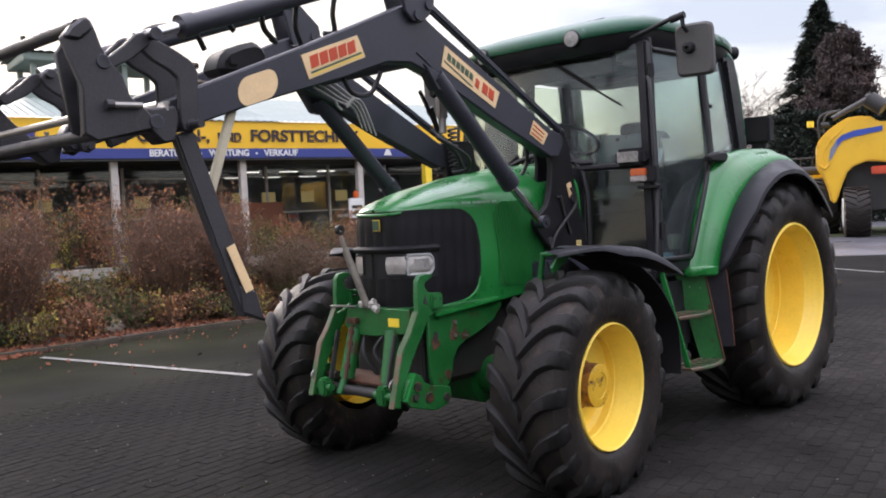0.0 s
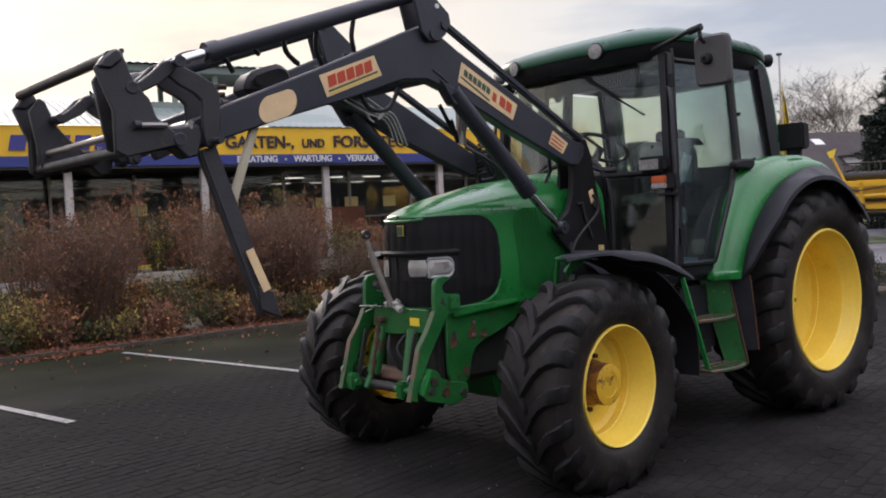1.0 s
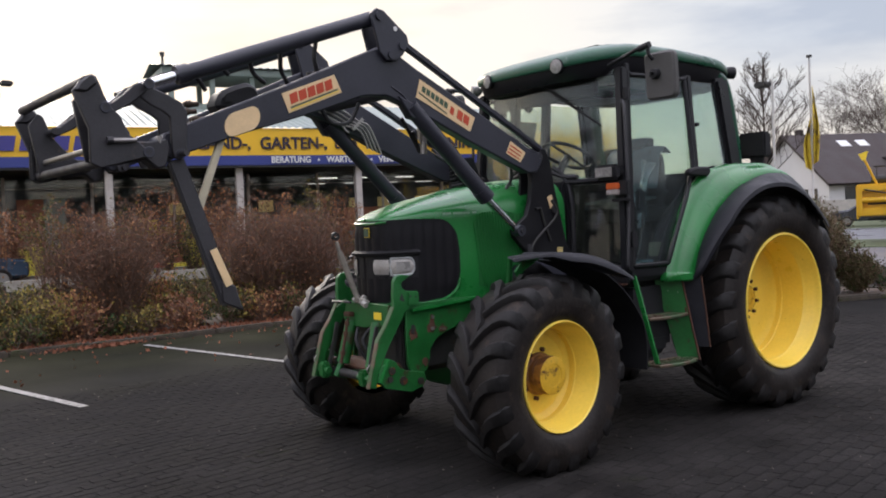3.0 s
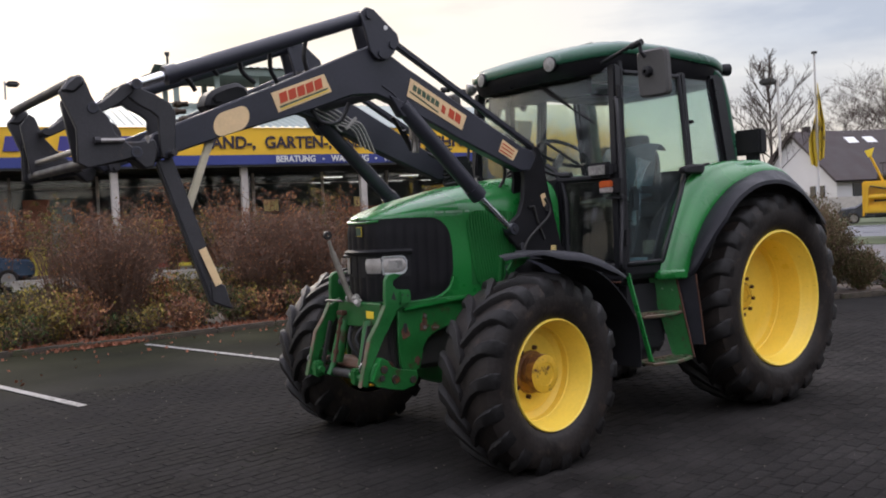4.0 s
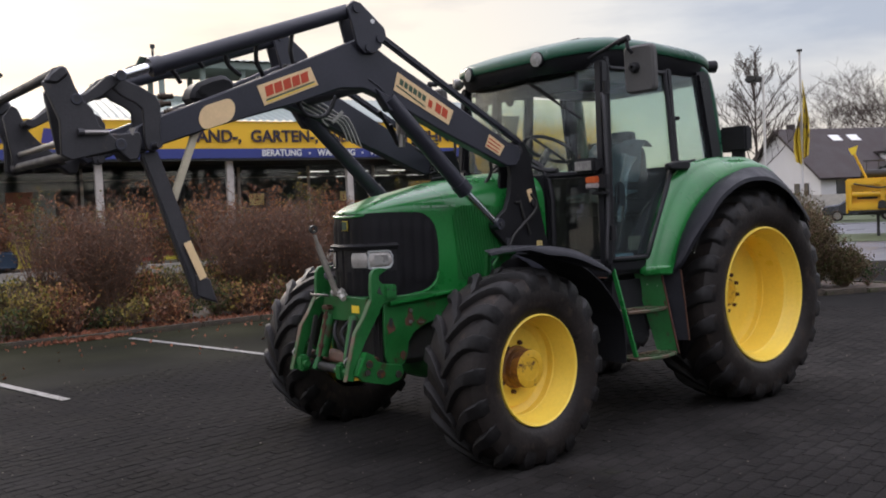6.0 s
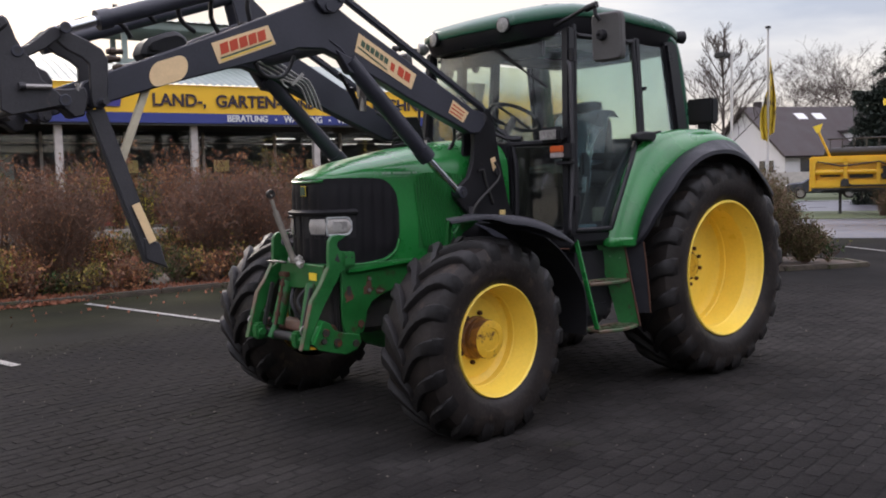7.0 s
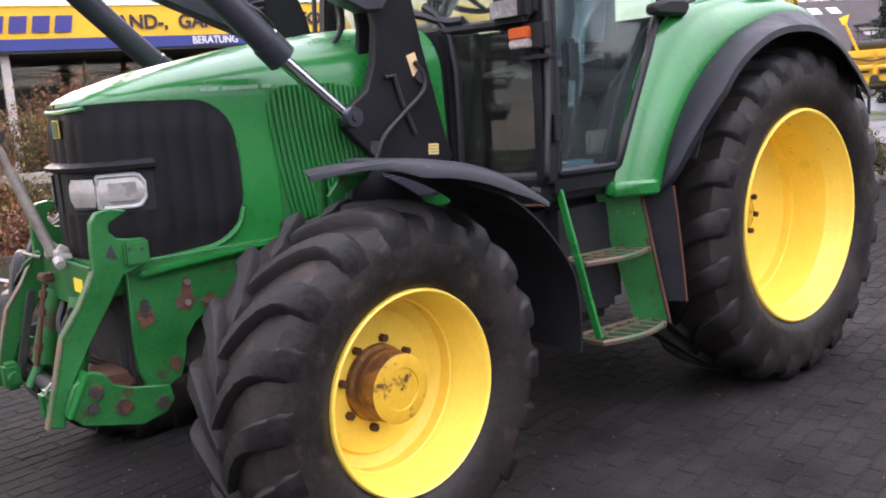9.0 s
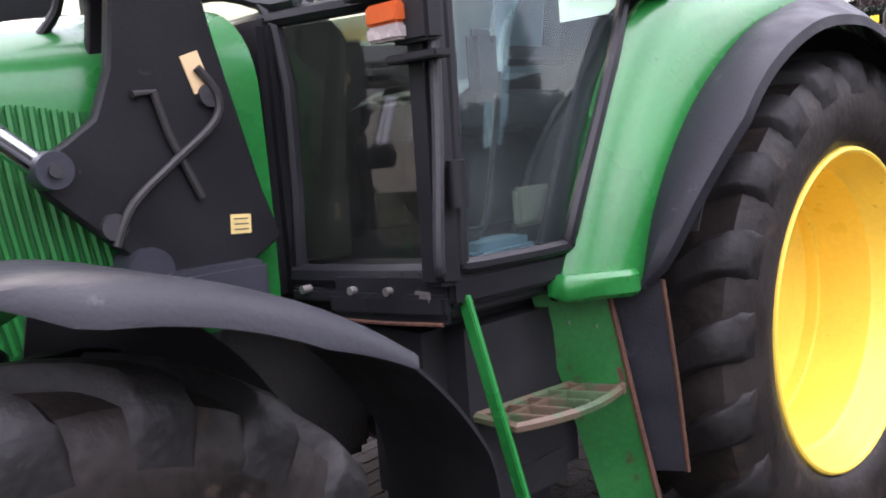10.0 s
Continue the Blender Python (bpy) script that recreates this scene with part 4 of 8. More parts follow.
def roof_edge(u, grow=0.0):
    """Round the roof's outline, u from 0 to 1."""
    a = 2 * math.pi * u
    c, s = math.cos(a), math.sin(a)
    ex = 0.42
    x = 0.80 + (0.835 + grow) * math.copysign(abs(c) ** ex, c)
    y = (0.735 + grow) * math.copysign(abs(s) ** ex, s)
    if c > 0:
        x += 0.05 * (1 - (y / 0.75) ** 2) * c
    return x, y


def roof_rise(x):
    return lerp([(-0.05, -0.03), (0.3, 0.015), (0.9, 0.045), (1.3, 0.04), (1.68, -0.015)], x)


rows = []
for grow, z in ((-0.010, 2.578), (0.006, 2.580), (0.013, 2.595), (0.010, 2.632), (-0.006, 2.654), (-0.05, 2.674), (-0.18, 2.697), (-0.38, 2.712), (-0.62, 2.72)):
    rows.append([Vector((*(p := roof_edge(k / 72, grow)), z + roof_rise(p[0]))) for k in range(73)])
roof = part("roof", sheet(rows, 0.0), M_roofpaint, tractor, "dark green cab roof with a faint scratch", 40)
rows = []
for grow, z in ((-0.004, 2.592), (-0.008, 2.565), (-0.025, 2.51), (-0.05, 2.475), (-0.12, 2.47), (-0.5, 2.47)):
    rows.append([Vector((*(p := roof_edge(k / 72, grow)), z + roof_rise(p[0]) * (1 if z > 2.51 else 0.6))) for k in range(73)])
part("roof_underside", sheet(rows), M_frame, roof, "black roof surround", 40)
M_scuff = node_mat("bare_scuffed_paint", (0.24, 0.32, 0.29), 0.6, var=0.3, scale=30)
for scuff in ([(0.2655, 2.652), (0.268, 2.642), (0.2705, 2.647), (0.274, 2.634), (0.2775, 2.630)], [(0.274, 2.634), (0.279, 2.618), (0.2835, 2.612), (0.281, 2.600)], [(0.2765, 2.626), (0.277, 2.612), (0.280, 2.605)]):
    pts = []
    for u, z in scuff:
        x, y = roof_edge(u, lerp([(2.595, 0.013), (2.632, 0.010), (2.654, -0.006)], z))
        pts.append(Vector((x, y, z + roof_rise(x))))
    part("paint_scuff", tube(curve_pts(pts, 3), 0.0042, 6), M_scuff, roof, "pale scuffed scratch")
part("roof_hatch", box((0.95, 0, 2.785), (0.34, 0.5, 0.03), 0.012), M_blackp, roof)
for s in (1, -1):
    for wy in (0.372, ):
        lampx = 1.685
        wl = part("work_lamp", lathe([(0.03, -0.05), (0.052, -0.03), (0.056, 0.0), (0.05, 0.006)], Matrix.Translation((lampx, s * wy, 2.575)) @ pose(0, 0, 0, 0, 0, -90 + s * 10), 24), M_blackp, roof)
        part("lens", lathe([(0.049, 0.004), (0.03, 0.010), (0.003, 0.012)], Matrix.Translation((lampx, s * wy, 2.575)) @ pose(0, 0, 0, 0, 0, -90 + s * 10), 24), M_wlens, wl, "round dull work lamp lens")
    if s < 0:
        part("corner_lamp", lathe([(0.02, -0.05), (0.045, -0.02), (0.05, 0.03), (0.003, 0.04)], Matrix.Translation((1.53, s * 0.70, 2.555)) @ pose(0, 0, 0, 0, 0, -90 + s * 30), 20), M_reflect, roof)
    part("rear_lamp", lathe([(0.02, -0.05), (0.045, -0.02), (0.05, 0.03), (0.003, 0.04)], Matrix.Translation((0.0, s * 0.62, 2.60)) @ pose(0, 0, 0, 0, 0, 90 - s * 20), 20), M_blackp, roof)
    # mirror on its arm
    shell = prism(padded(0, 0, 0.225, 0.31, 36, 0.28), -0.035, 0.03, 0.014, "x")
    bmesh.ops.transform(shell, verts=shell.verts, matrix=pose(1.43, s * 1.08, 2.42, 0, 3, s * 8))
    mh = part("mirror", shell, M_mirrorbox, tractor, "black rectangular wing mirror with rounded corners")
    part("mirror_glass", box((1.390, s * 1.075, 2.42), (0.005, 0.17, 0.25), 0.002, pose(0, 0, 0, 0, 3, s * 8)), M_mirror, mh)
    part("mirror_ball", lathe([(0.012, 0.03), (0.03, 0.025), (0.036, 0.0), (0.036, -0.02)], Matrix.Translation((1.47, s * 1.06, 2.43)) @ pose(0, 0, 0, 0, 0, -90), 18), M_blackp, mh)
    part("mirror_arm", join(tube(curve_pts([(1.49, s * 0.68, 2.545), (1.52, s * 0.85, 2.575), (1.53, s * 1.0, 2.61), (1.53, s * 1.05, 2.61)], 5), 0.014, 8), tube([(1.53, s * 1.05, 2.63), (1.53, s * 1.06, 2.55), (1.50, s * 1.07, 2.52)], 0.013, 8), cyl((1.53, s * 0.98, 2.60), (1.53, s * 1.07, 2.615), 0.022, 10, 0.004)), M_blackp, mh)
    # lamp bracket on the front pillar
    lb = part("lamp_bracket", join(box((1.52, s * 0.79, 1.70), (0.05, 0.12, 0.10), 0.008), box((1.53, s * 0.80, 1.62), (0.05, 0.16, 0.018), 0.004), box((1.51, s * 0.76, 1.82), (0.04, 0.05, 0.06), 0.006)), M_blackp, cab)
    part("side_lamp", box((1.545, s * 0.68, 1.812), (0.075, 0.20, 0.105), 0.022), M_blackp, lb)
    part("lamp_glass", box((1.582, s * 0.68, 1.812), (0.008, 0.150, 0.066), 0.003), M_wlens, lb, "clear rectangular lamp glass")
    part("indicator", box((1.555, s * 0.735, 1.715), (0.03, 0.105, 0.045), 0.006), M_orange, lb, "orange indicator lens")
    part("indicator", box((1.555, s * 0.735, 1.675), (0.03, 0.105, 0.034), 0.006), M_milky, lb, "milky grey lower lens")
    # black marker lamp on the rear mudguard
    pod = prism([(0.91, 1.772), (0.915, 1.815), (0.80, 1.838), (0.68, 1.838), (0.665, 1.80), (0.69, 1.768)], s * 0.835, s * 0.895, 0.012)
    part("door_stop", join(pod, box((0.70, s * 0.80, 1.80), (0.06, 0.09, 0.03), 0.008)), M_blackp, cab, "black rubber door stop")
    part("rear_light_box", join(box((-0.16, s * 0.72, 2.02), (0.10, 0.24, 0.20), 0.015), box((-0.16, s * 0.74, 1.88), (0.06, 0.10, 0.12), 0.01)), M_blackp, tractor, "black light box behind the cab")

# inside the cab
seat = part("seat", join(prism(padded(0, 1.77, 0.48, 0.52), 0.35, 0.47, 0.025, "x"), prism(padded(0, 2.07, 0.24, 0.13), 0.33, 0.41, 0.02, "x"), prism(padded(0, 1.52, 0.52, 0.14), 0.36, 0.88, 0.03, "x"), prism(padded(0, 1.30, 0.36, 0.32), 0.45, 0.80, 0.03, "x")), M_seat, tractor, "grey cloth driver's seat", 60)
fold = random.Random(21)
drape = [(0.34, 2.0), (0.41, 2.05), (0.49, 1.98), (0.50, 1.80), (0.52, 1.64), (0.66, 1.62), (0.84, 1.60), (0.91, 1.56)]
rows = [[Vector((x + 0.018 * math.sin(9 * y + 4 * z) + fold.uniform(-0.008, 0.008), y, z + fold.uniform(-0.012, 0.012))) for y in np.linspace(-0.27, 0.27, 13)] for x, z in drape]
part("seat_cover", sheet(rows, 0.002), M_shroud, seat, "crumpled pale blue plastic seat cover", 60)
rows = []
for i in range(12):
    u = i / 11
    a, b = Vector((0.98, 0.50, 1.92)).lerp(Vector((1.13, 0.60, 1.42)), u), Vector((0.62, 0.38, 1.90)).lerp(Vector((1.09, 0.58, 1.42)), u)
    wide = 1.0 - 0.45 * math.sin(math.pi * u)
    rows.append([a.lerp(b, k / 6 * wide) + Vector((0.0, 0.025 * math.sin(k * 1.9 + 3 * u), fold.uniform(-0.01, 0.01))) for k in range(7)])
part("plastic_film", sheet(rows, 0.0015), M_film, seat, "torn end of the blue plastic cover", 60)
for s in (1, -1):
    part("armrest", box((0.62, s * 0.31, 1.68), (0.34, 0.07, 0.06), 0.02), M_blackp, seat)
part("instrument_console", prism([(1.30, 1.13), (1.50, 1.13), (1.52, 1.70), (1.47, 1.82), (1.36, 1.84), (1.25, 1.74)], -0.22, 0.22, 0.02), M_trim, tractor, "beige dashboard console")
part("steering_wheel", join(tube([Vector((1.22, 0, 1.985)) + Matrix.Rotation(radians(-28), 3, "Y") @ Vector((0.2 * math.cos(a), 0.2 * math.sin(a), 0)) for a in np.linspace(0, 2 * math.pi, 33)], 0.014, 8), cyl((1.22, 0, 1.98), (1.38, 0, 1.78), 0.03, 12), beam((1.05, 0, 1.90), (1.39, 0, 2.07), 0.03, 0.014), beam((1.22, -0.19, 1.985), (1.22, 0.19, 1.985), 0.014, 0.03)), M_blackp, tractor, "black steering wheel")
part("side_console", join(box((0.68, -0.58, 1.49), (0.95, 0.26, 0.62), 0.05), box((0.9, -0.52, 1.80), (0.08, 0.06, 0.2), 0.02)), M_trim, tractor, "right-hand control console")
part("cab_post", beam((1.46, -0.30, 2.46), (1.50, -0.30, 1.8), 0.07, 0.05), M_frame, cab)
part("sun_visor", box((1.46, 0.0, 2.42), (0.03, 1.1, 0.12), 0.01), M_blackp, cab)
for y, z, sy, sz in ((-0.55, 2.36, 0.16, 0.10), (-0.2, 2.36, 0.06, 0.06)):
    part("interior_fitting", box((1.42, y, z), (0.05, sy, sz), 0.015), M_blackp, cab)
part("phone_holder", join(box((1.25, 0.71, 1.61), (0.095, 0.04, 0.17), 0.018), cyl((1.23, 0.735, 1.67), (1.23, 0.725, 1.67), 0.008, 10)), M_blackp, tractor, "black control box inside the door")
part("lever", join(tube(curve_pts([(1.10, 0.62, 1.60), (1.17, 0.66, 1.45), (1.25, 0.69, 1.25), (1.30, 0.70, 1.22)], 5), 0.009, 8), box((1.33, 0.71, 1.215), (0.07, 0.03, 0.03), 0.01)), M_blackp, tractor)
part("plastic_film", box((1.22, 0.67, 1.165), (0.22, 0.12, 0.05), 0.02), M_bluebag, tractor, "crumpled light blue plastic bag on the cab floor")
part("beige_pouch", box((1.09, 0.70, 1.26), (0.135, 0.03, 0.10), 0.01), M_pouch, tractor, "pale olive document pouch")

# ---- rear fenders ----
RAIL_IN = [(1.185, 1.05), (1.115, 1.22), (1.035, 1.40), (0.945, 1.57), (0.83, 1.71), (0.67, 1.80), (0.45, 1.845), (0.20, 1.86), (-0.05, 1.85), (-0.25, 1.78), (-0.42, 1.64), (-0.52, 1.48)]
RAIL_OUT = [(1.035, 1.05), (0.98, 1.22), (0.90, 1.36), (0.79, 1.49), (0.65, 1.60), (0.49, 1.69), (0.30, 1.75), (0.12, 1.785), (-0.10, 1.78), (-0.27, 1.715), (-0.42, 1.59), (-0.52, 1.45)]
RAIL_RUB = [(1.00, 1.11), (0.93, 1.27), (0.84, 1.41), (0.72, 1.53), (0.58, 1.615), (0.42, 1.675), (0.26, 1.70), (0.06, 1.695), (-0.15, 1.63), (-0.30, 1.535), (-0.42, 1.44), (-0.50, 1.36)]
for s in (1, -1):
    li, lo, lr = (curve_pts([(x, 0, z) for x, z in rail], 4) for rail in (RAIL_IN, RAIL_OUT, RAIL_RUB))
    green_rows, rubber_rows = [], []
    n = len(li)
    for i in range(n):
        u = i / (n - 1)
        a = li[i] + Vector((-0.02, 0.84, 0))
        b = lo[i] + Vector((-0.02, lerp([(0, 0.955), (0.3, 0.97), (1, 0.99)], u), 0))
        r = lr[i] + Vector((-0.01, 1.135, 0))
        r = b.lerp(r, min(1.0, (0.06 + i) / 9) ** 0.55)
        out = (a - Vector((0.1, a.y, 0.85))).normalized()
        row = [a + Vector((0, -0.05, 0)) - out * 0.02, a + Vector((0, -0.03, 0)) + out * 0.004, a + out * 0.010]
        for f, bulge in ((0.1, 0.014), (0.2, 0.020), (0.28, 0.010), (0.36, 0.004), (0.5, 0.011), (0.75, 0.014), (0.93, 0.008), (1.0, -0.004)):
            row.append(a.lerp(b, f) + out * bulge + Vector((0, 0.012 * math.sin(math.pi * f), 0)))
        row.append(b - out * 0.03 + Vector((0, 0.004, 0)))
        green_rows.append([Vector((q.x, s * q.y, q.z)) for q in row])
        rub = [b - out * 0.022 + Vector((0, -0.01, 0)), b - out * 0.006 + Vector((0, 0.012, 0)), b.lerp(r, 0.5) + out * 0.012, b.lerp(r, 0.9) + out * 0.004, r, r - out * 0.03 + Vector((0, 0.004, 0))]
        rubber_rows.append([Vector((q.x, s * q.y, q.z)) for q in rub])
    rf = part("rear_fender", sheet(green_rows[:-6], 0.008), M_green, tractor, "glossy green rear mudguard", 40)
    part("fender_extension", sheet(rubber_rows, 0.008), M_fender, rf, "black rubber mudguard extension", 40)
    edge = [Vector((x, 0, z)) for x, z in RAIL_IN[:7]]
    away = [(p - Vector((0.1, 0, 0.85))).normalized() for p in edge]
    # added black filler that stops daylight showing between mudguard and door
    part("fender_filler", prism([(p + d * 0.015).xz[:] for p, d in zip(edge, away)] + [(p - d * 0.14).xz[:] for p, d in list(zip(edge, away))[::-1]], s * 0.755, s * 0.775, 0.004), M_blackp, rf, "black filler strip closing the gap between mudguard and door")
    # added dark sheet that blocks the bright gap between mudguard and tyre
    part("fender_gap_blocker", sheet([[Vector((0.885 * math.cos(radians(a)), s * y, 0.805 + 0.885 * math.sin(radians(a)))) for y in (0.50, 0.7, 0.9, 1.0)] for a in range(24, 152, 4)], 0.005), M_dark, rf)
    part("fender_end", sheet(green_rows[-9:], 0.008), M_fender, rf, "", 40)
    foot = [(1.18, 0.80), (1.185, 0.87), (1.05, 0.97), (1.01, 0.97), (1.03, 0.80)]
    part("fender_foot", prism([(x, s * y) for x, y in foot], 1.035, 1.10, 0.012, "z"), M_green, rf)
    part("inner_wall", prism([(1.02, 1.06), (0.87, 1.36), (0.75, 1.50), (0.57, 1.64), (0.36, 1.70), (0.0, 1.72), (-0.30, 1.62), (-0.42, 1.45), (-0.2, 0.9), (0.7, 0.9)], s * 0.50, s * 0.52, 0.0), M_dark, rf)

# ---- steps and tank ----
for s in (1,):
    steps = part("step_frame", beam((1.46, 0.81, 1.10), (1.41, 0.945, 0.50), 0.016, 0.034, 0.003, (1, 0, 0)), M_green, tractor, "green boarding steps with worn treads")
    back = [[Vector((1.165, 0.74, 1.045)), Vector((1.12, 0.79, 1.045)), Vector((1.045, 0.885, 1.045))], [Vector((1.135, 0.75, 0.95)), Vector((1.10, 0.80, 0.95)), Vector((1.032, 0.90, 0.94))], [Vector((1.095, 0.79, 0.74)), Vector((1.06, 0.835, 0.74)), Vector((1.008, 0.93, 0.72))], [Vector((1.055, 0.84, 0.49)), Vector((1.02, 0.88, 0.49)), Vector((0.978, 0.965, 0.475))]]
    part("step_plate", sheet(back, 0.008), M_green_worn, steps, "green folded step plate")
    part("worn_edge", tube([r[-1] + Vector((0, 0.004, 0)) for r in back], 0.008, 6), M_rust, steps, "rusted plate edge")
    part("rust_patch", sheet([[back[1][2].lerp(back[2][2], v) + Vector((0.009, -0.006 - 0.05 * u, 0.0)) + (back[1][1] - back[1][2]) * 0.35 * u for u in (0, 0.5, 1)] for v in (0.42, 0.55, 0.66)], 0.002), M_rust, steps, "flaked rusty patch")
    for z, y0, y1 in ((0.80, 0.74, 0.93), (0.485, 0.79, 1.0)):
        outline = [(1.41, y0 + 0.03), (1.41, y1 - 0.03)] + [(1.41 - 0.40 * u, y1 - 0.03 + 0.045 * math.sin(math.pi * u)) for u in np.linspace(0.12, 0.95, 8)] + [(0.985, y0 + 0.06)]
        rim_pts = [Vector((x, y, z)) for x, y in outline]
        tread = part("tread", join(tube(rim_pts + [rim_pts[0]], 0.013, 6), *[beam((1.39 - 0.07 * k, y0 + 0.05, z), (1.33 - 0.07 * k, y1 - 0.0, z), 0.022, 0.014, 0.002, (0, 0, 1)) for k in range(5)], beam((1.41, (y0 + y1) / 2, z), (1.0, (y0 + y1) / 2, z), 0.02, 0.012, 0.002, (0, 0, 1))), M_step, steps, "open step tread rubbed to bare metal")
    for bz, bx, by in ((0.955, 1.053, 0.855), (0.965, 1.092, 0.80)):
        part("bolt", cyl((bx, by - 0.02, bz), (bx + 0.003, by + 0.008, bz), 0.007, 10), M_steel, steps, "bright bolt head")
    part("fuel_tank", join(box((1.24, 0.60, 0.80), (0.52, 0.34, 0.56), 0.07), box((1.28, 0.63, 0.60), (0.46, 0.30, 0.2), 0.06)), M_blackp, tractor, "grey-black plastic fuel tank")
    mud = part("mud_plate", sheet([[Vector((1.06, 0.80, z)) + d, Vector((0.965, 0.995 - 0.02 * k, z)) + d] for k, (z, d) in enumerate(((1.065, Vector((0, 0, 0))), (0.8, Vector((-0.03, 0.03, 0))), (0.56, Vector((-0.06, 0.05, 0)))))], 0.006), M_fender, tractor, "black plate with rusty edge")
    part("rusty_edge", tube([(0.965, 0.995, 1.065), (0.935, 1.005, 0.8), (0.905, 1.005, 0.56)], 0.006, 6), M_rust, mud)
    def vp(y, z, out):
        return Vector((1.60 - 0.30 * (y - 0.50) + out, y, z))
    vb = part("valve_block", join(sheet([[vp(y, z, 0.0) for z in (1.045, 1.06, 1.13, 1.145)] for y in (0.52, 0.535, 0.66, 0.79, 0.805)], 0.012), beam(vp(0.50, 1.085, -0.03), vp(0.80, 1.085, -0.03), 0.05, 0.09, 0.008, (0, 0, 1)), beam(vp(0.38, 1.10, -0.03), vp(0.52, 1.10, -0.03), 0.03, 0.05, 0.006, (0, 0, 1))), M_frame, tractor, "black coupling plate with bright fittings and a rusty lip")
    for y in (0.435, 0.57, 0.665):
        part("fitting", cyl(vp(y, 1.115, -0.012), vp(y, 1.115, 0.014), 0.010, 10, 0.002), M_steel, vb, "bright round fitting")
    part("rusty_lip", tube([vp(0.54, 1.047, 0.01), vp(0.66, 1.043, 0.01), vp(0.80, 1.045, 0.01)], 0.005, 6), M_rust, vb)
    part("clip", box(vp(0.755, 1.105, 0.008), (0.006, 0.05, 0.025), 0.002), M_steel, vb)
part("fuel_tank", box((1.15, -0.60, 0.78), (0.6, 0.34, 0.56), 0.07), M_fender, tractor)
part("rear_cover", box((0.1, 0, 1.15), (0.5, 0.9, 0.4), 0.05), M_dark, tractor)
# ---- front loader ----
loader = thing("front_loader", (2.0, 0, 1.2), "dark grey front loader with raised arms and beige decals", "loader")
for s in (1, -1):
    LY = 0.47 if s > 0 else 0.54
    y0, y1 = s * (LY - 0.085), s * LY
    boom = [(4.52, 1.905), (4.12, 2.04), (3.64, 2.18), (3.36, 2.275), (3.20, 2.285), (3.02, 2.225), (2.60, 2.035), (2.08, 1.825), (2.0, 1.83), (1.95, 1.90), (1.97, 1.965), (2.06, 1.985), (2.59, 2.262), (2.98, 2.462), (3.12, 2.545), (3.22, 2.575), (3.40, 2.50), (3.84, 2.315), (4.42, 2.085), (4.54, 2.03), (4.58, 1.96)]
    arm = part("boom", prism(boom, min(y0, y1), max(y0, y1), 0.008), M_loader, loader, "dark grey box-section loader arm", 30)
    part("weld_seam", tube([(3.16, y1, 2.34), (3.09, y1, 2.30), (3.01, y1, 2.225)], 0.006, 6), M_loader, arm)
    knee = [(3.30, 2.75), (3.26, 2.785), (3.21, 2.775), (3.05, 2.645), (3.04, 2.60), (3.08, 2.53), (3.13, 2.49), (3.20, 2.485), (3.245, 2.53)]
    for yk in (s * (LY + 0.018), s * (LY - 0.10)):
        part("knee_plate", prism(knee, yk - 0.012, yk + 0.012, 0.004), M_loader, arm, "knee bracket plate")
    for bx, bz in ((3.17, 2.52), (3.245, 2.74), (3.09, 2.58)):
        part("pin", cyl((bx, s * (LY - 0.12), bz), (bx, s * (LY + 0.042), bz), 0.026, 14, 0.004), M_loader, arm)
    part("hole", cyl((3.135, s * (LY + 0.028), 2.675), (3.135, s * (LY + 0.033), 2.675), 0.014, 12), M_white, arm)
    # levelling rod behind the knee
    part("levelling_rod", beam((3.09, s * (LY - 0.04), 2.635), (1.93, s * (LY - 0.04), 1.988), 0.042, 0.042, 0.01), M_loader, arm, "square levelling rod")
    # tilt cylinder
    tc = part("tilt_cylinder", join(cyl((3.26, s * (LY - 0.04), 2.735), (4.42, s * (LY - 0.04), 2.338), 0.042, 20, 0.006), cyl((4.39, s * (LY - 0.04), 2.348), (4.45, s * (LY - 0.04), 2.329), 0.049, 20, 0.006)), M_loader, loader, "black hydraulic tilt cylinder")
    part("piston_rod", cyl((4.44, s * (LY - 0.04), 2.333), (4.64, s * (LY - 0.04), 2.262), 0.025, 16), M_chrome, tc, "bright chrome rod")
    # lift cylinder
    lc = part("lift_cylinder", join(cyl((3.02, s * (LY - 0.02), 2.235), (2.45, s * (LY - 0.02), 1.675), 0.050, 20, 0.006), cyl((2.50, s * (LY - 0.02), 1.725), (2.44, s * (LY - 0.02), 1.665), 0.056, 20, 0.004)), M_loader, loader, "black hydraulic lift cylinder")
    part("piston_rod", cyl((2.46, s * (LY - 0.02), 1.68), (2.20, s * (LY - 0.02), 1.455), 0.026, 16), M_chrome, lc, "bright chrome rod")
    part("rod_eye", lathe([(0.014, -0.035), (0.036, -0.035), (0.038, -0.028), (0.038, 0.028), (0.036, 0.035), (0.014, 0.035)], Matrix.Translation((2.185, s * (LY - 0.01), 1.445)), 20), M_loader, lc)
    part("pivot_bolt", cyl((2.185, s * (LY - 0.05), 1.445), (2.185, s * (LY + 0.035), 1.445), 0.015, 12, 0.003), M_carrier, lc)
    part("lug", prism([(3.12, 2.29), (2.92, 2.21), (2.96, 2.15), (3.03, 2.16)], s * LY - 0.06, s * LY + 0.012, 0.006), M_loader, arm)
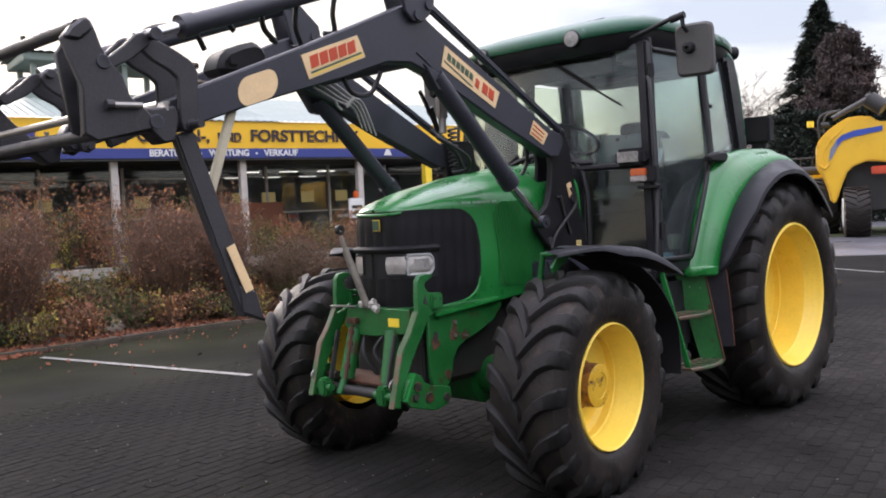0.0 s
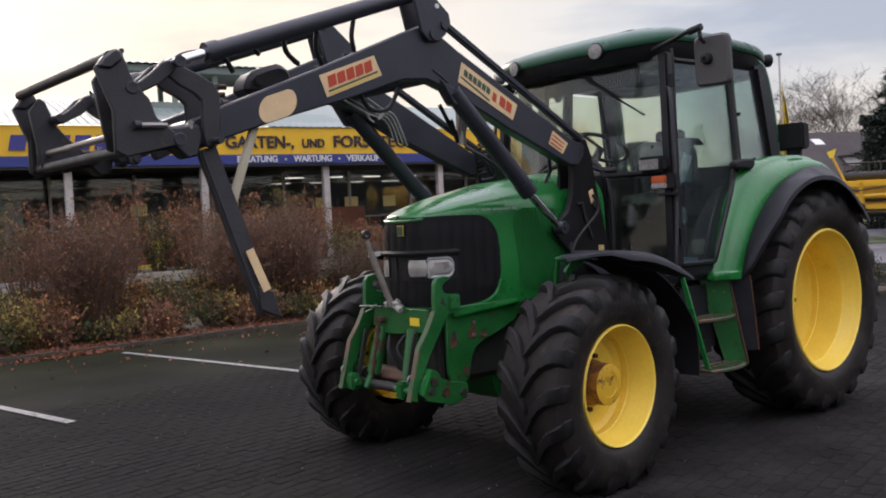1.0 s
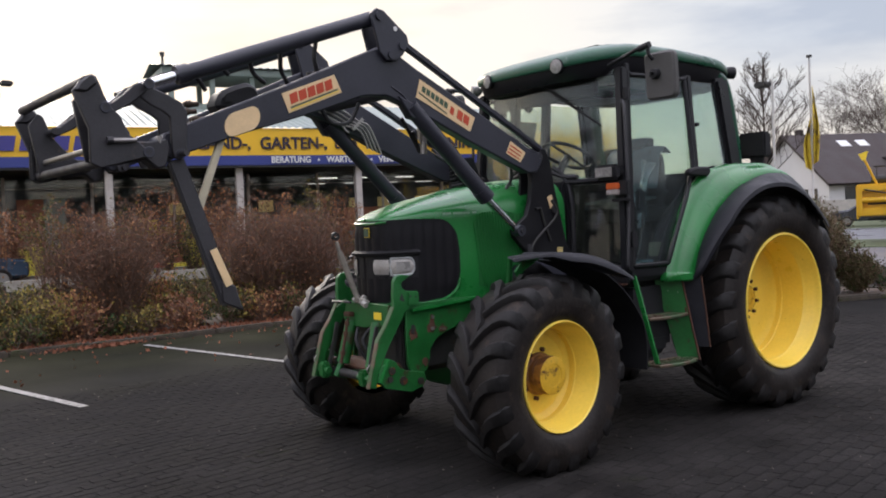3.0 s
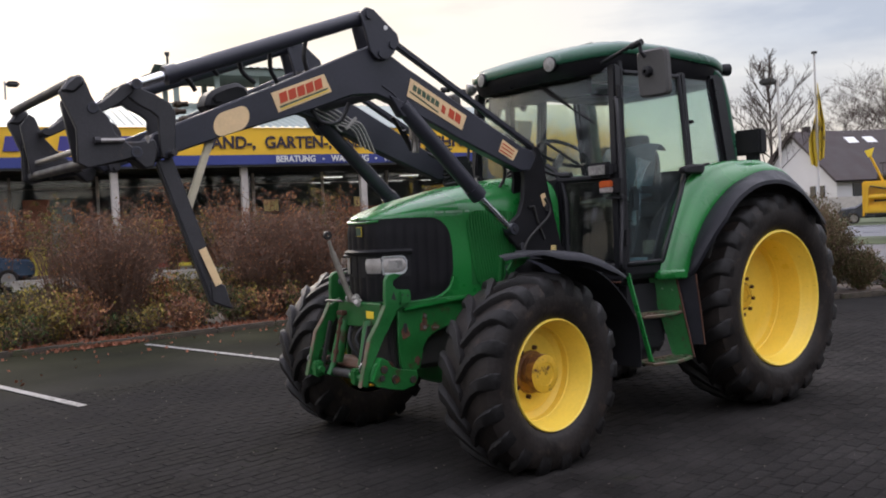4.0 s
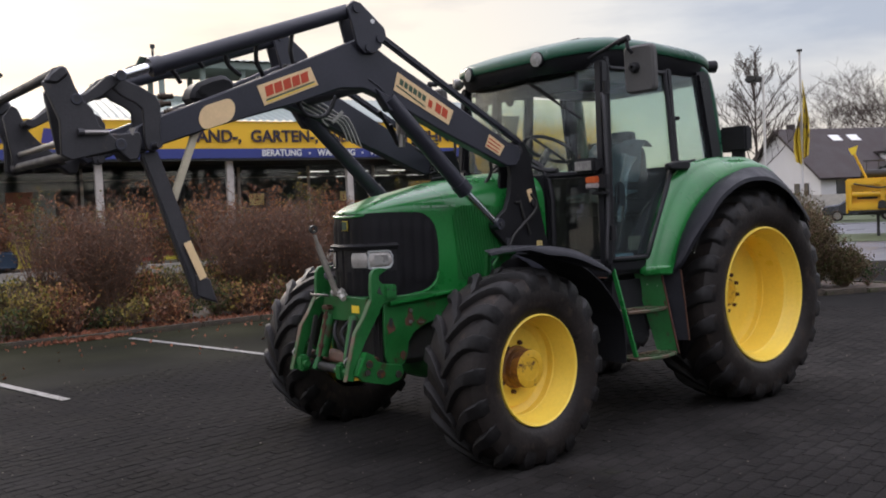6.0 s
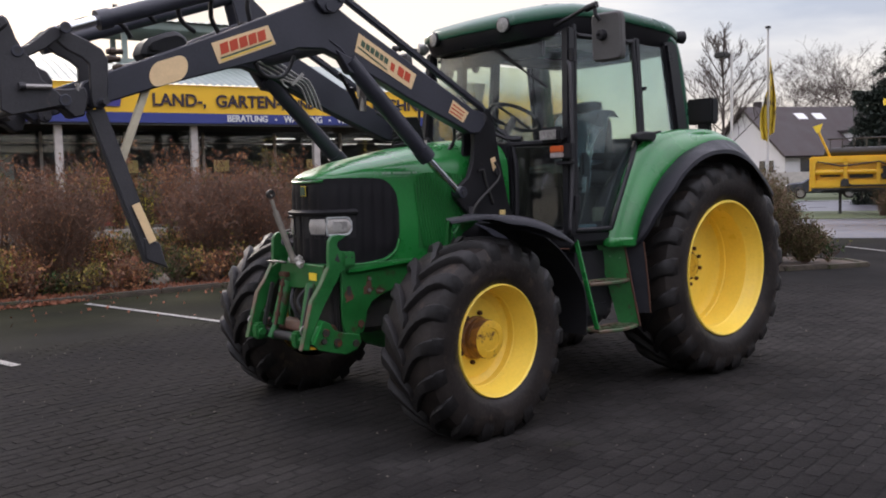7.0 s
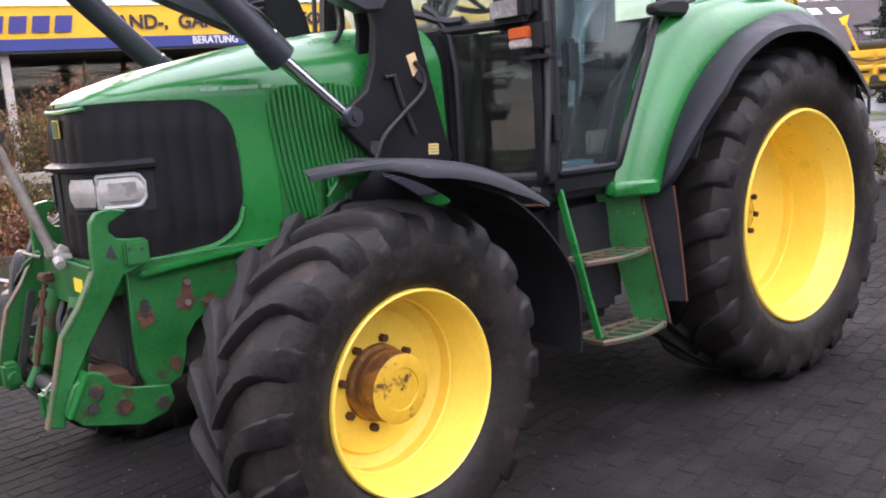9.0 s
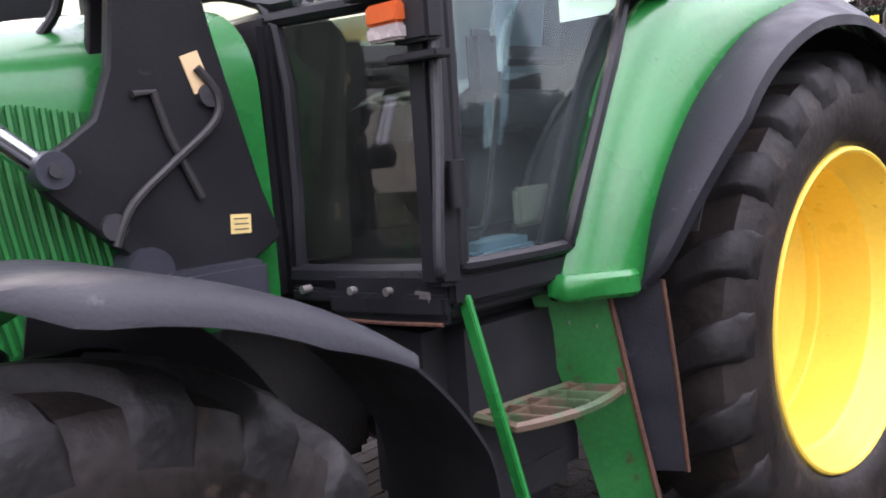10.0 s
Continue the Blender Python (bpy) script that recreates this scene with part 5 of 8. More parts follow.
    # mast bracket
    mast = [(2.04, 1.99), (1.87, 2.0), (1.825, 1.90), (1.785, 1.70), (1.70, 1.36), (1.66, 1.25), (1.76, 1.19), (1.97, 1.20), (2.08, 1.30), (2.185, 1.40), (2.20, 1.46), (2.135, 1.495), (2.07, 1.54), (2.03, 1.64), (2.01, 1.78)]
    MY = 0.40 if s > 0 else 0.47
    br = part("mast", prism(mast, s * (MY) - 0.02, s * (MY) + 0.02, 0.006), M_mast, loader, "thick dark grey mast plate bolted to the chassis")
    part("mast_inner", prism(mast, s * (MY - 0.10) - 0.012, s * (MY - 0.10) + 0.012, 0.004), M_mast, br)
    for bx, bz, r in ((1.945, 1.935, 0.036), (2.16, 1.445, 0.03), (2.06, 1.32, 0.028), (1.815, 1.58, 0.026)):
        part("pin", cyl((bx, s * (MY + 0.01), bz), (bx, s * (MY + 0.035), bz), r, 18, 0.006), M_carrier, br, "round pin cap")
    part("lock_lever", join(tube(curve_pts([(2.06, s * (MY + 0.03), 1.28), (2.02, s * (MY + 0.035), 1.36), (1.92, s * (MY + 0.035), 1.44), (1.815, s * (MY + 0.035), 1.52), (1.80, s * (MY + 0.035), 1.58), (1.84, s * (MY + 0.03), 1.64)], 5), 0.010, 8), tube([(1.99, s * (MY + 0.03), 1.585), (1.945, s * (MY + 0.03), 1.59), (1.92, s * (MY + 0.03), 1.50), (1.86, s * (MY + 0.03), 1.36)], 0.009, 8)), M_dark, br, "bent black locking lever")
    part("tag", box((1.839, s * (MY + 0.022), 1.63), (0.045, 0.004, 0.085), 0.001, pose(0, 0, 0, 0, 18)), M_beige, br, "beige label tag")
    part("label", box((1.768, s * (MY + 0.0215), 1.291), (0.052, 0.003, 0.044), 0.001, pose(0, 0, 0, 0, -4)), M_notice, br, "small pale yellow label with dark print lines")
    for k in range(3):
        part("print_line", box((1.768, s * (MY + 0.0236), 1.279 + 0.012 * k), (0.036, 0.001, 0.003), 0.0, pose(0, 0, 0, 0, -4)), M_trim, br)
    part("base_bracket", join(box((1.95, s * 0.38, 1.16), (0.42, 0.2, 0.10), 0.012), prism([(1.75, 1.2), (2.1, 1.2), (2.25, 0.75), (1.85, 0.75)], s * 0.30 - 0.02, s * 0.30 + 0.02, 0.006)), M_loader, br)
    # decals
    def decal(name, pts, mat, proud, label=""):
        yy = s * (LY + proud)
        return part(name, prism(pts, min(yy - s * 0.0035, yy), max(yy - s * 0.0035, yy), 0.0), mat, arm, label)
    plate = [(3.885, 2.262), (3.55, 2.385), (3.505, 2.287), (3.845, 2.158)]
    decal("decal", plate, M_beige, 0.0035, "beige nameplate decal with plain red blocks")
    o = Vector((3.885, 2.262))
    e1 = Vector((3.55 - 3.885, 2.385 - 2.262)).normalized()
    e2 = Vector((3.845 - 3.885, 2.158 - 2.262)).normalized()

    def pt(u, v, o=o, e1=e1, e2=e2):
        q = o + e1 * u + e2 * v
        return (q.x, q.y)
    # five plain blocks
    for k in range(5):
        u0 = 0.03 + k * 0.059
        decal("mark", [pt(u0 + 0.012, 0.018), pt(u0 + 0.062, 0.015), pt(u0 + 0.050, 0.069), pt(u0, 0.072)], M_red, 0.006)
    decal("stripe", [pt(0.02, 0.083), pt(0.345, 0.078), pt(0.345, 0.087), pt(0.02, 0.092)], M_dgreen, 0.006)
    decal("stripe", [pt(0.02, 0.096), pt(0.35, 0.091), pt(0.35, 0.096), pt(0.02, 0.101)], M_ylabel, 0.006)
    decal("decal", [(2.952, 2.395), (2.53, 2.178), (2.575, 2.088), (2.985, 2.285)], M_beige, 0.0035, "beige type plate with plain dark and red marks")
    o2 = Vector((2.952, 2.395))
    f1 = Vector((2.53 - 2.952, 2.178 - 2.395)).normalized()
    f2 = Vector((2.985 - 2.952, 2.285 - 2.395)).normalized()

    def pt2(u, v):
        q = o2 + f1 * u + f2 * v
        return (q.x, q.y)
    for k in range(6):
        u0 = 0.03 + k * 0.037
        decal("mark", [pt2(u0, 0.025), pt2(u0 + 0.028, 0.028), pt2(u0 + 0.028, 0.062), pt2(u0, 0.060)], M_dgreen, 0.006)
    for k, (a, b) in enumerate(((0.27, 0.30), (0.33, 0.375), (0.385, 0.43))):
        decal("mark", [pt2(a, 0.02 + 0.01 * (k == 0)), pt2(b, 0.023 + 0.01 * (k == 0)), pt2(b, 0.078), pt2(a, 0.075)], M_red, 0.006)
    decal("stripe", [pt2(0.012, 0.075), pt2(0.25, 0.087), pt2(0.25, 0.095), pt2(0.012, 0.083)], M_dgreen, 0.006)
    decal("decal", [(2.235, 2.035), (2.105, 1.96), (2.155, 1.895), (2.275, 1.955)], M_beige, 0.0035, "beige warning label")
    for k in range(3):
        decal("mark", [(2.24 - 0.004 + 0.012 * k, 2.012 - 0.022 * k), (2.14 + 0.012 * k, 1.958 - 0.02 * k), (2.143 + 0.012 * k, 1.953 - 0.02 * k), (2.243 + 0.012 * k, 2.006 - 0.022 * k)], M_red, 0.006)
    oval = [(4.12 + 0.055 * math.cos(a) * 1.0 + (0.047 if math.cos(a) > 0 else -0.047), 2.105 + 0.062 * math.sin(a) - 0.34 * (0.055 * math.cos(a) + (0.047 if math.cos(a) > 0 else -0.047))) for a in np.linspace(0.01, 2 * math.pi - 0.02, 28)]
    decal("decal", oval, M_beige, 0.0035, "plain beige oval decal")
    # carrier side: bent and short links on the arm's end, then the wide tool carrier
    yl, yc, dx = (0.53, 0.60, 0.0) if s > 0 else (-0.60, -0.68, -0.03)
    clink = [(4.692, 2.234), (4.662, 2.276), (4.624, 2.274), (4.604, 2.241), (4.538, 2.214), (4.471, 2.178), (4.444, 2.132), (4.459, 1.919), (4.491, 1.895), (4.525, 1.906), (4.534, 1.948), (4.534, 2.105), (4.567, 2.133), (4.632, 2.164), (4.673, 2.196)]
    for d in (0.0, -0.165):
        part("bent_link", prism([(x + dx, z) for x, z in clink], yl + s * d - 0.012, yl + s * d + 0.012, 0.005), M_carrier, loader, "bent black steel link plate")
    link2 = [(4.685, 2.262), (4.650, 2.243), (4.66, 2.215), (4.734, 2.155), (4.82, 2.112), (4.878, 2.113), (4.886, 2.145), (4.816, 2.163), (4.762, 2.205), (4.715, 2.25)]
    for d in (0.03, -0.10):
        part("short_link", prism([(x + dx, z) for x, z in link2], yl + s * d - 0.014, yl + s * d + 0.014, 0.006), M_carrier, loader, "short black link")
    for bx, bz, r in ((4.490, 1.925, 0.026), (4.655, 2.25, 0.03), (4.865, 2.13, 0.03), (4.675, 1.925, 0.032)):
        pin = part("pin", cyl((bx + dx, yl - s * 0.20, bz), (bx + dx, yc + s * 0.018, bz), r * 0.6, 16, 0.004), M_carrier, loader, "greasy pin")
        part("pin_washer", lathe([(r * 0.4, 0.0), (r * 0.85, 0.0), (r * 0.88, 0.003), (r * 0.8, 0.006), (r * 0.45, 0.006)], Matrix.Translation((bx + dx, (yc if bx > 4.6 else yl) + s * 0.014, bz)) @ Matrix.Diagonal((1, s, 1, 1)), 20), M_loader, pin)
    side = [(5.009, 2.199), (4.975, 2.24), (4.926, 2.278), (4.900, 2.274), (4.882, 2.232), (4.867, 2.186), (4.834, 2.129), (4.794, 2.089), (4.768, 2.013), (4.72, 1.975), (4.68, 1.94), (4.69, 1.90), (4.90, 1.85), (4.945, 1.875), (4.943, 2.03)]
    cs = part("carrier_side", prism([(x + dx, z) for x, z in side], yc - 0.013, yc + 0.013, 0.005), M_carrier, loader, "scuffed black tool carrier side plate")
    inner = [(4.97, 2.17), (4.92, 2.24), (4.89, 2.22), (4.85, 2.11), (4.79, 2.04), (4.70, 1.96), (4.70, 1.91), (4.88, 1.875), (4.925, 1.89)]
    part("carrier_side", prism([(x + dx, z) for x, z in inner], yc - s * 0.14 - 0.012, yc - s * 0.14 + 0.012, 0.004), M_carrier, cs)
    for k in range(3):
        part("rib", box((4.930 + dx - 0.015 * k, yc - s * (0.02 + 0.045 * k), 1.975), (0.014, 0.014, 0.20), 0.002), M_carrier, cs)
    rod = part("handle_rod", cyl((4.868 + dx, yc + s * 0.028, 1.977), (4.735 + dx, yc + s * 0.028, 1.980), 0.011, 10, 0.003), M_steel, cs, "worn steel latch rod")
    part("rod_collar", cyl((4.872 + dx, yc + s * 0.028, 1.977), (4.845 + dx, yc + s * 0.028, 1.978), 0.018, 10, 0.003), M_carrier, rod)
    part("hook", prism([(5.005 + dx, 2.20), (4.975 + dx, 2.243), (4.93 + dx, 2.28), (4.905 + dx, 2.276), (4.895 + dx, 2.24), (4.945 + dx, 2.195)], yc - 0.026, yc + 0.026, 0.010), M_carrier, cs)
    nose = [(4.741, 1.983), (4.655, 1.982), (4.565, 1.996), (4.551, 1.945), (4.574, 1.861), (4.62, 1.85), (4.672, 1.895), (4.80, 1.870), (4.83, 1.96)]
    part("nose_plate", prism([(x + dx, z) for x, z in nose], yl - 0.07, yl + 0.035, 0.008), M_carrier, loader, "scuffed pivot block")
    part("grease_nipple", join(cyl((4.60 + dx, yl + s * 0.03, 1.975), (4.60 + dx, yl + s * 0.03, 2.0), 0.008, 8), cyl((4.60 + dx, yl + s * 0.03, 2.0), (4.60 + dx, yl + s * 0.03, 2.01), 0.012, 8)), M_steel, cs)
# stand leg and pale strut, under the left arm only
leg = part("stand_leg", join(beam((4.505, 0.49, 1.90), (4.27, 0.52, 1.16), 0.05, 0.085, 0.008), prism([(4.315, 1.17), (4.20, 1.12), (4.215, 1.155), (4.24, 1.25), (4.32, 1.28)], 0.49, 0.55, 0.006)), M_carrier, loader, "black stand leg hanging from the arm")
part("decal", beam((4.352, 0.5485, 1.445), (4.277, 0.553, 1.255), 0.004, 0.04, 0.0), M_beige, leg, "narrow beige decal")
part("stand_strut", beam((4.22, 0.42, 2.02), (4.405, 0.47, 1.60), 0.03, 0.036, 0.004), M_cream, loader, "pale painted strut bracing the stand leg")
part("stand_leg", beam((4.10, -0.47, 2.06), (4.35, -0.47, 1.95), 0.05, 0.06, 0.008), M_carrier, loader)
# cross tubes of the carrier and between the arms
part("cross_tube", cyl((4.93, -0.70, 2.272), (4.945, 0.61, 2.247), 0.0235, 18), M_carrier, loader, "round black cross tube")
part("cross_tube", cyl((4.868, -0.68, 1.894), (4.878, 0.60, 1.882), 0.024, 18), M_carrier, loader)
part("cross_tube", cyl((4.86, -0.66, 1.965), (4.87, 0.57, 1.955), 0.016, 12), M_steel, loader, "thin latch tube")
part("cross_tube", cyl((4.25, -0.48, 2.06), (4.25, 0.42, 2.06), 0.055, 18), M_loader, loader)
part("cross_tube", cyl((3.05, -0.48, 2.36), (3.05, 0.42, 2.36), 0.06, 18), M_loader, loader)
vb = part("valve_cover", join(prism([(4.17, 2.19), (4.165, 2.255), (4.12, 2.30), (4.05, 2.33), (3.98, 2.35), (3.93, 2.34), (3.90, 2.30), (3.90, 2.24), (3.95, 2.19)], 0.10, 0.26, 0.03), box((4.10, 0.265, 2.25), (0.05, 0.02, 0.04), 0.006)), M_blackp, loader, "black valve cover with small fittings")
for k in range(3):
    part("fitting", join(cyl((4.26 + 0.03 * (k % 2), 0.31 - 0.04 * k, 2.13 + 0.045 * k), (4.34 + 0.03 * (k % 2), 0.31 - 0.04 * k, 2.125 + 0.045 * k), 0.014, 10, 0.003), cyl((4.30 + 0.03 * (k % 2), 0.31 - 0.04 * k, 2.128 + 0.045 * k), (4.325 + 0.03 * (k % 2), 0.31 - 0.04 * k, 2.126 + 0.045 * k), 0.020, 8, 0.003)), M_brass, vb, "brass hydraulic coupling")
for k, (pa, pb, sag) in enumerate((((4.50, 0.40, 2.30), (4.10, 0.28, 2.38), 0.06), ((4.02, 0.38, 2.47), (3.92, 0.30, 2.36), -0.05), ((3.84, 0.40, 2.50), (3.80, 0.30, 2.33), -0.04), ((4.62, 0.30, 2.22), (4.20, 0.20, 2.30), 0.10), ((3.62, 0.42, 2.60), (3.66, 0.36, 2.40), -0.05))):
    a, b = Vector(pa), Vector(pb)
    part("hose", tube(curve_pts([a, a.lerp(b, 0.3) + Vector((0, 0, sag)), a.lerp(b, 0.7) + Vector((-0.04, 0, sag)), b], 6), 0.013, 8), M_hose, loader, "black hydraulic hose")
for k, pts in enumerate((((3.62, 0.44, 2.185), (3.55, 0.42, 2.12), (3.42, 0.40, 2.13), (3.36, 0.42, 2.24)), ((2.98, 0.30, 2.18), (2.86, 0.28, 2.02), (2.84, 0.28, 1.98), (2.9, 0.30, 2.1)), ((2.10, 0.30, 1.95), (2.05, 0.26, 1.80), (2.12, 0.24, 1.66), (2.02, 0.3, 1.5)), ((2.35, -0.2, 2.0), (2.2, -0.1, 1.88), (2.12, -0.16, 1.80), (2.16, -0.26, 1.78)), ((2.30, -0.30, 2.05), (2.18, -0.22, 1.92), (2.10, -0.24, 1.84), (2.0, -0.3, 1.80)))):
    part("hose", tube(curve_pts(pts, 6), 0.012, 8), M_hose, loader)
part("spring_hose", tube([(2.12 + 0.03 * math.cos(a), -0.28 + 0.03 * math.sin(a), 1.80 + a * 0.0045) for a in np.linspace(0, 60, 200)], 0.007, 6), M_hose, loader, "coiled black hose")
# bundle of steel pipes along the inside of the far arm
for k in range(4):
    a, b = 1 - k / 3, k / 3
    run = [(3.13 * a + 3.01 * b, 2.30 * a + 2.34 * b), (2.95 * a + 2.83 * b, 2.22 * a + 2.25 * b), (2.82 * a + 2.74 * b, 2.18 * a + 2.21 * b), (2.76 * a + 2.65 * b, 2.06 * a + 2.02 * b)]
    part("hydraulic_pipe", tube(curve_pts([(3.30, -LY + 0.10, 2.40)] + [(x, -LY + 0.11, z) for x, z in run], 5), 0.0065, 6), M_pipe, loader)
part("pipe_clamp", beam((2.89, -LY + 0.125, 2.185), (2.80, -LY + 0.125, 2.265), 0.012, 0.022, 0.002), M_pipe, loader)
part("pipe_clamp", tube([(2.97, -LY + 0.12, 2.225), (2.95, -LY + 0.12, 2.185), (2.92, -LY + 0.12, 2.165)], 0.008, 6), M_pipe, loader)
part("valve", join(box((2.82, 0.30, 2.10), (0.06, 0.05, 0.13), 0.01), cyl((2.82, 0.30, 2.04), (2.82, 0.30, 1.96), 0.022, 10)), M_steel, loader, "grey valve hanging by the arm")
part("mast_cross", cyl((2.0, -0.45, 1.22), (2.0, 0.45, 1.22), 0.05, 16), M_loader, loader)
# ---- ground ----
PAVE_TURN = 9.0
def add_ground_tone(m):
    """Darkens the paving towards the kerb side, with moss closer to the kerb."""
    nt = m.node_tree
    b = nt.nodes["Principled BSDF"]
    old = b.inputs["Base Color"].links[0].from_socket
    ge = nt.nodes.new("ShaderNodeNewGeometry")
    sx = nt.nodes.new("ShaderNodeSeparateXYZ")
    nt.links.new(ge.outputs["Position"], sx.inputs[0])
    n = nt.nodes.new("ShaderNodeTexNoise")
    n.inputs["Scale"].default_value = 0.8
    n.inputs["Detail"].default_value = 9
    nt.links.new(ge.outputs["Position"], n.inputs["Vector"])
    ad = nt.nodes.new("ShaderNodeMath")
    ad.operation = "MULTIPLY_ADD"
    ad.inputs[1].default_value = 4.0
    nt.links.new(n.outputs["Fac"], ad.inputs[0])
    nt.links.new(sx.outputs["Y"], ad.inputs[2])
    for lo, hi, amount, colour in ((-0.6, 3.4, 0.92, (0.0185, 0.0178, 0.0170, 1)), (-5.2, -1.5, 0.85, (0.028, 0.0285, 0.0165, 1))):
        mr = nt.nodes.new("ShaderNodeMapRange")
        mr.inputs["From Min"].default_value = lo
        mr.inputs["From Max"].default_value = hi
        mr.inputs["To Min"].default_value = amount
        mr.inputs["To Max"].default_value = 0.0
        nt.links.new(ad.outputs[0], mr.inputs["Value"])
        ms = nt.nodes.new("ShaderNodeMix")
        ms.data_type = "RGBA"
        nt.links.new(mr.outputs[0], ms.inputs["Factor"])
        nt.links.new(old, ms.inputs["A"])
        ms.inputs["B"].default_value = colour
        old = ms.outputs["Result"]
    # broad brownish patches of silt
    n2 = nt.nodes.new("ShaderNodeTexNoise")
    n2.inputs["Scale"].default_value = 0.55
    n2.inputs["Detail"].default_value = 7
    n2.inputs["Roughness"].default_value = 0.6
    nt.links.new(ge.outputs["Position"], n2.inputs["Vector"])
    mr = nt.nodes.new("ShaderNodeMapRange")
    mr.inputs["From Min"].default_value = 0.35
    mr.inputs["From Max"].default_value = 0.68
    mr.inputs["To Min"].default_value = 0.74
    mr.inputs["To Max"].default_value = 1.22
    nt.links.new(n2.outputs["Fac"], mr.inputs["Value"])
    sc = nt.nodes.new("ShaderNodeVectorMath")
    sc.operation = "SCALE"
    nt.links.new(old, sc.inputs[0])
    nt.links.new(mr.outputs[0], sc.inputs["Scale"])
    nt.links.new(sc.outputs["Vector"], b.inputs["Base Color"])


def ground_mat():
    m = node_mat("dark_paved_yard", (0.0245, 0.0235, 0.0222), 0.95, var=0.4, scale=0.7, fine=30, bump=0.2, bump_scale=60, spot=(0.030, 0.036, 0.018), spot_amt=0.35, spot_scale=0.4, spec=0.02)
    nt = m.node_tree
    b = nt.nodes["Principled BSDF"]
    tc = nt.nodes.new("ShaderNodeTexCoord")
    mp = nt.nodes.new("ShaderNodeMapping")
    mp.inputs["Rotation"].default_value = (0, 0, radians(-PAVE_TURN))
    nt.links.new(tc.outputs["Object"], mp.inputs["Vector"])
    br = nt.nodes.new("ShaderNodeTexBrick")
    br.inputs["Color1"].default_value = (1.1, 1.08, 1.06, 1)
    br.inputs["Color2"].default_value = (0.88, 0.88, 0.9, 1)
    br.inputs["Mortar"].default_value = (0.6, 0.6, 0.58, 1)
    br.inputs["Scale"].default_value = 1.0
    br.inputs["Mortar Size"].default_value = 0.006
    br.inputs["Mortar Smooth"].default_value = 0.3
    br.inputs["Brick Width"].default_value = 0.1940
    br.inputs["Row Height"].default_value = 0.0968
    nt.links.new(mp.outputs["Vector"], br.inputs["Vector"])
    old = b.inputs["Base Color"].links[0].from_socket
    mx = nt.nodes.new("ShaderNodeMix")
    mx.data_type = "RGBA"
    mx.blend_type = "MULTIPLY"
    mx.inputs["Factor"].default_value = 1.0
    nt.links.new(old, mx.inputs["A"])
    nt.links.new(br.outputs["Color"], mx.inputs["B"])
    nt.links.new(mx.outputs["Result"], b.inputs["Base Color"])
    add_ground_tone(m)
    return m


M_ground = ground_mat()
M_paver = node_mat("dark_concrete_paver", (0.0278, 0.0260, 0.0245), 0.9, var=0.45, scale=2.2, fine=70, bump=1.0, bump_scale=42, per_object=0.11, spec=0.025, spot=(0.028, 0.030, 0.017), spot_amt=0.34, spot_scale=1.0)
bm = bmesh.new()
bmesh.ops.create_grid(bm, x_segments=2, y_segments=2, size=900)
bmesh.ops.translate(bm, verts=bm.verts, vec=(0, 0, -0.0045))
ground = solo("ground", bm, M_ground, "dark paved yard", "ground", kind="structure")

M_line = node_mat("worn_white_line", (0.22, 0.215, 0.20), 0.8, var=0.35, scale=8, fine=60, spot=(0.04, 0.04, 0.035), spot_amt=0.75, spot_scale=20)


def line(a, b, w=0.085):
    a, b = Vector((*a, 0)), Vector((*b, 0))
    d = (b - a).normalized()
    n = Vector((-d.y, d.x, 0)) * w / 2
    q = [a - n, b - n, b + n, a + n]
    bm = bmesh.new()
    lo = [bm.verts.new(v + Vector((0, 0, 0.004))) for v in q]
    hi = [bm.verts.new(v + Vector((0, 0, 0.008))) for v in q]
    bm.faces.new(hi)
    for i in range(4):
        bm.faces.new((lo[i], lo[(i + 1) % 4], hi[(i + 1) % 4], hi[i]))
    return solo("road_marking", bm, M_line, "worn white painted parking line", "road marking", kind="structure")


line((2.10, -7.25), (1.45, -3.8))
line((4.55, -6.6), (3.95, -3.44))
line((-11.8, -3.7), (-10.6, -1.7))
line((3.87, 1.33), (3.60, 1.57), 0.14)

# ---- kerb and planting bed ----
M_kerb = node_mat("mossy_kerb_stone", (0.056, 0.045, 0.032), 0.95, var=0.6, scale=6, bump=0.6, bump_scale=30, spot=(0.040, 0.043, 0.016), spot_amt=0.8, spot_scale=4)
M_soil = node_mat("leaf_litter_soil", (0.06, 0.042, 0.03), 0.95, var=0.5, scale=6, bump=0.6, bump_scale=25, spot=(0.15, 0.07, 0.03), spot_amt=0.5, spot_scale=9)
KERB = [(14.0, -8.3), (3.7, -7.80), (0.0, -7.60), (-3.5, -7.2)]
KERB2 = [(-3.5, -7.2), (-6.2, -2.9), (-6.9, -2.3), (-8.3, -1.65), (-8.7, -2.2), (-8.9, -9.0)]


def kerb_run(pts):
    kerb = None
    for (ax, ay), (bx, by) in zip(pts, pts[1:]):
        a, b = Vector((ax, ay, 0)), Vector((bx, by, 0))
        n = max(1, round((b - a).length / 1.0))
        for i in range(n):
            p, q = a.lerp(b, i / n), a.lerp(b, (i + 1) / n)
            d = (q - p).normalized() * 0.006
            lift = Vector((0, 0, 0.016 + 0.012 * noise.noise((p.x, p.y, 0.5))))
            yield beam(p + d + lift, q - d + lift + Vector((0, 0, 0.006)), 0.10, 0.14, 0.022, (0, 0, 1))


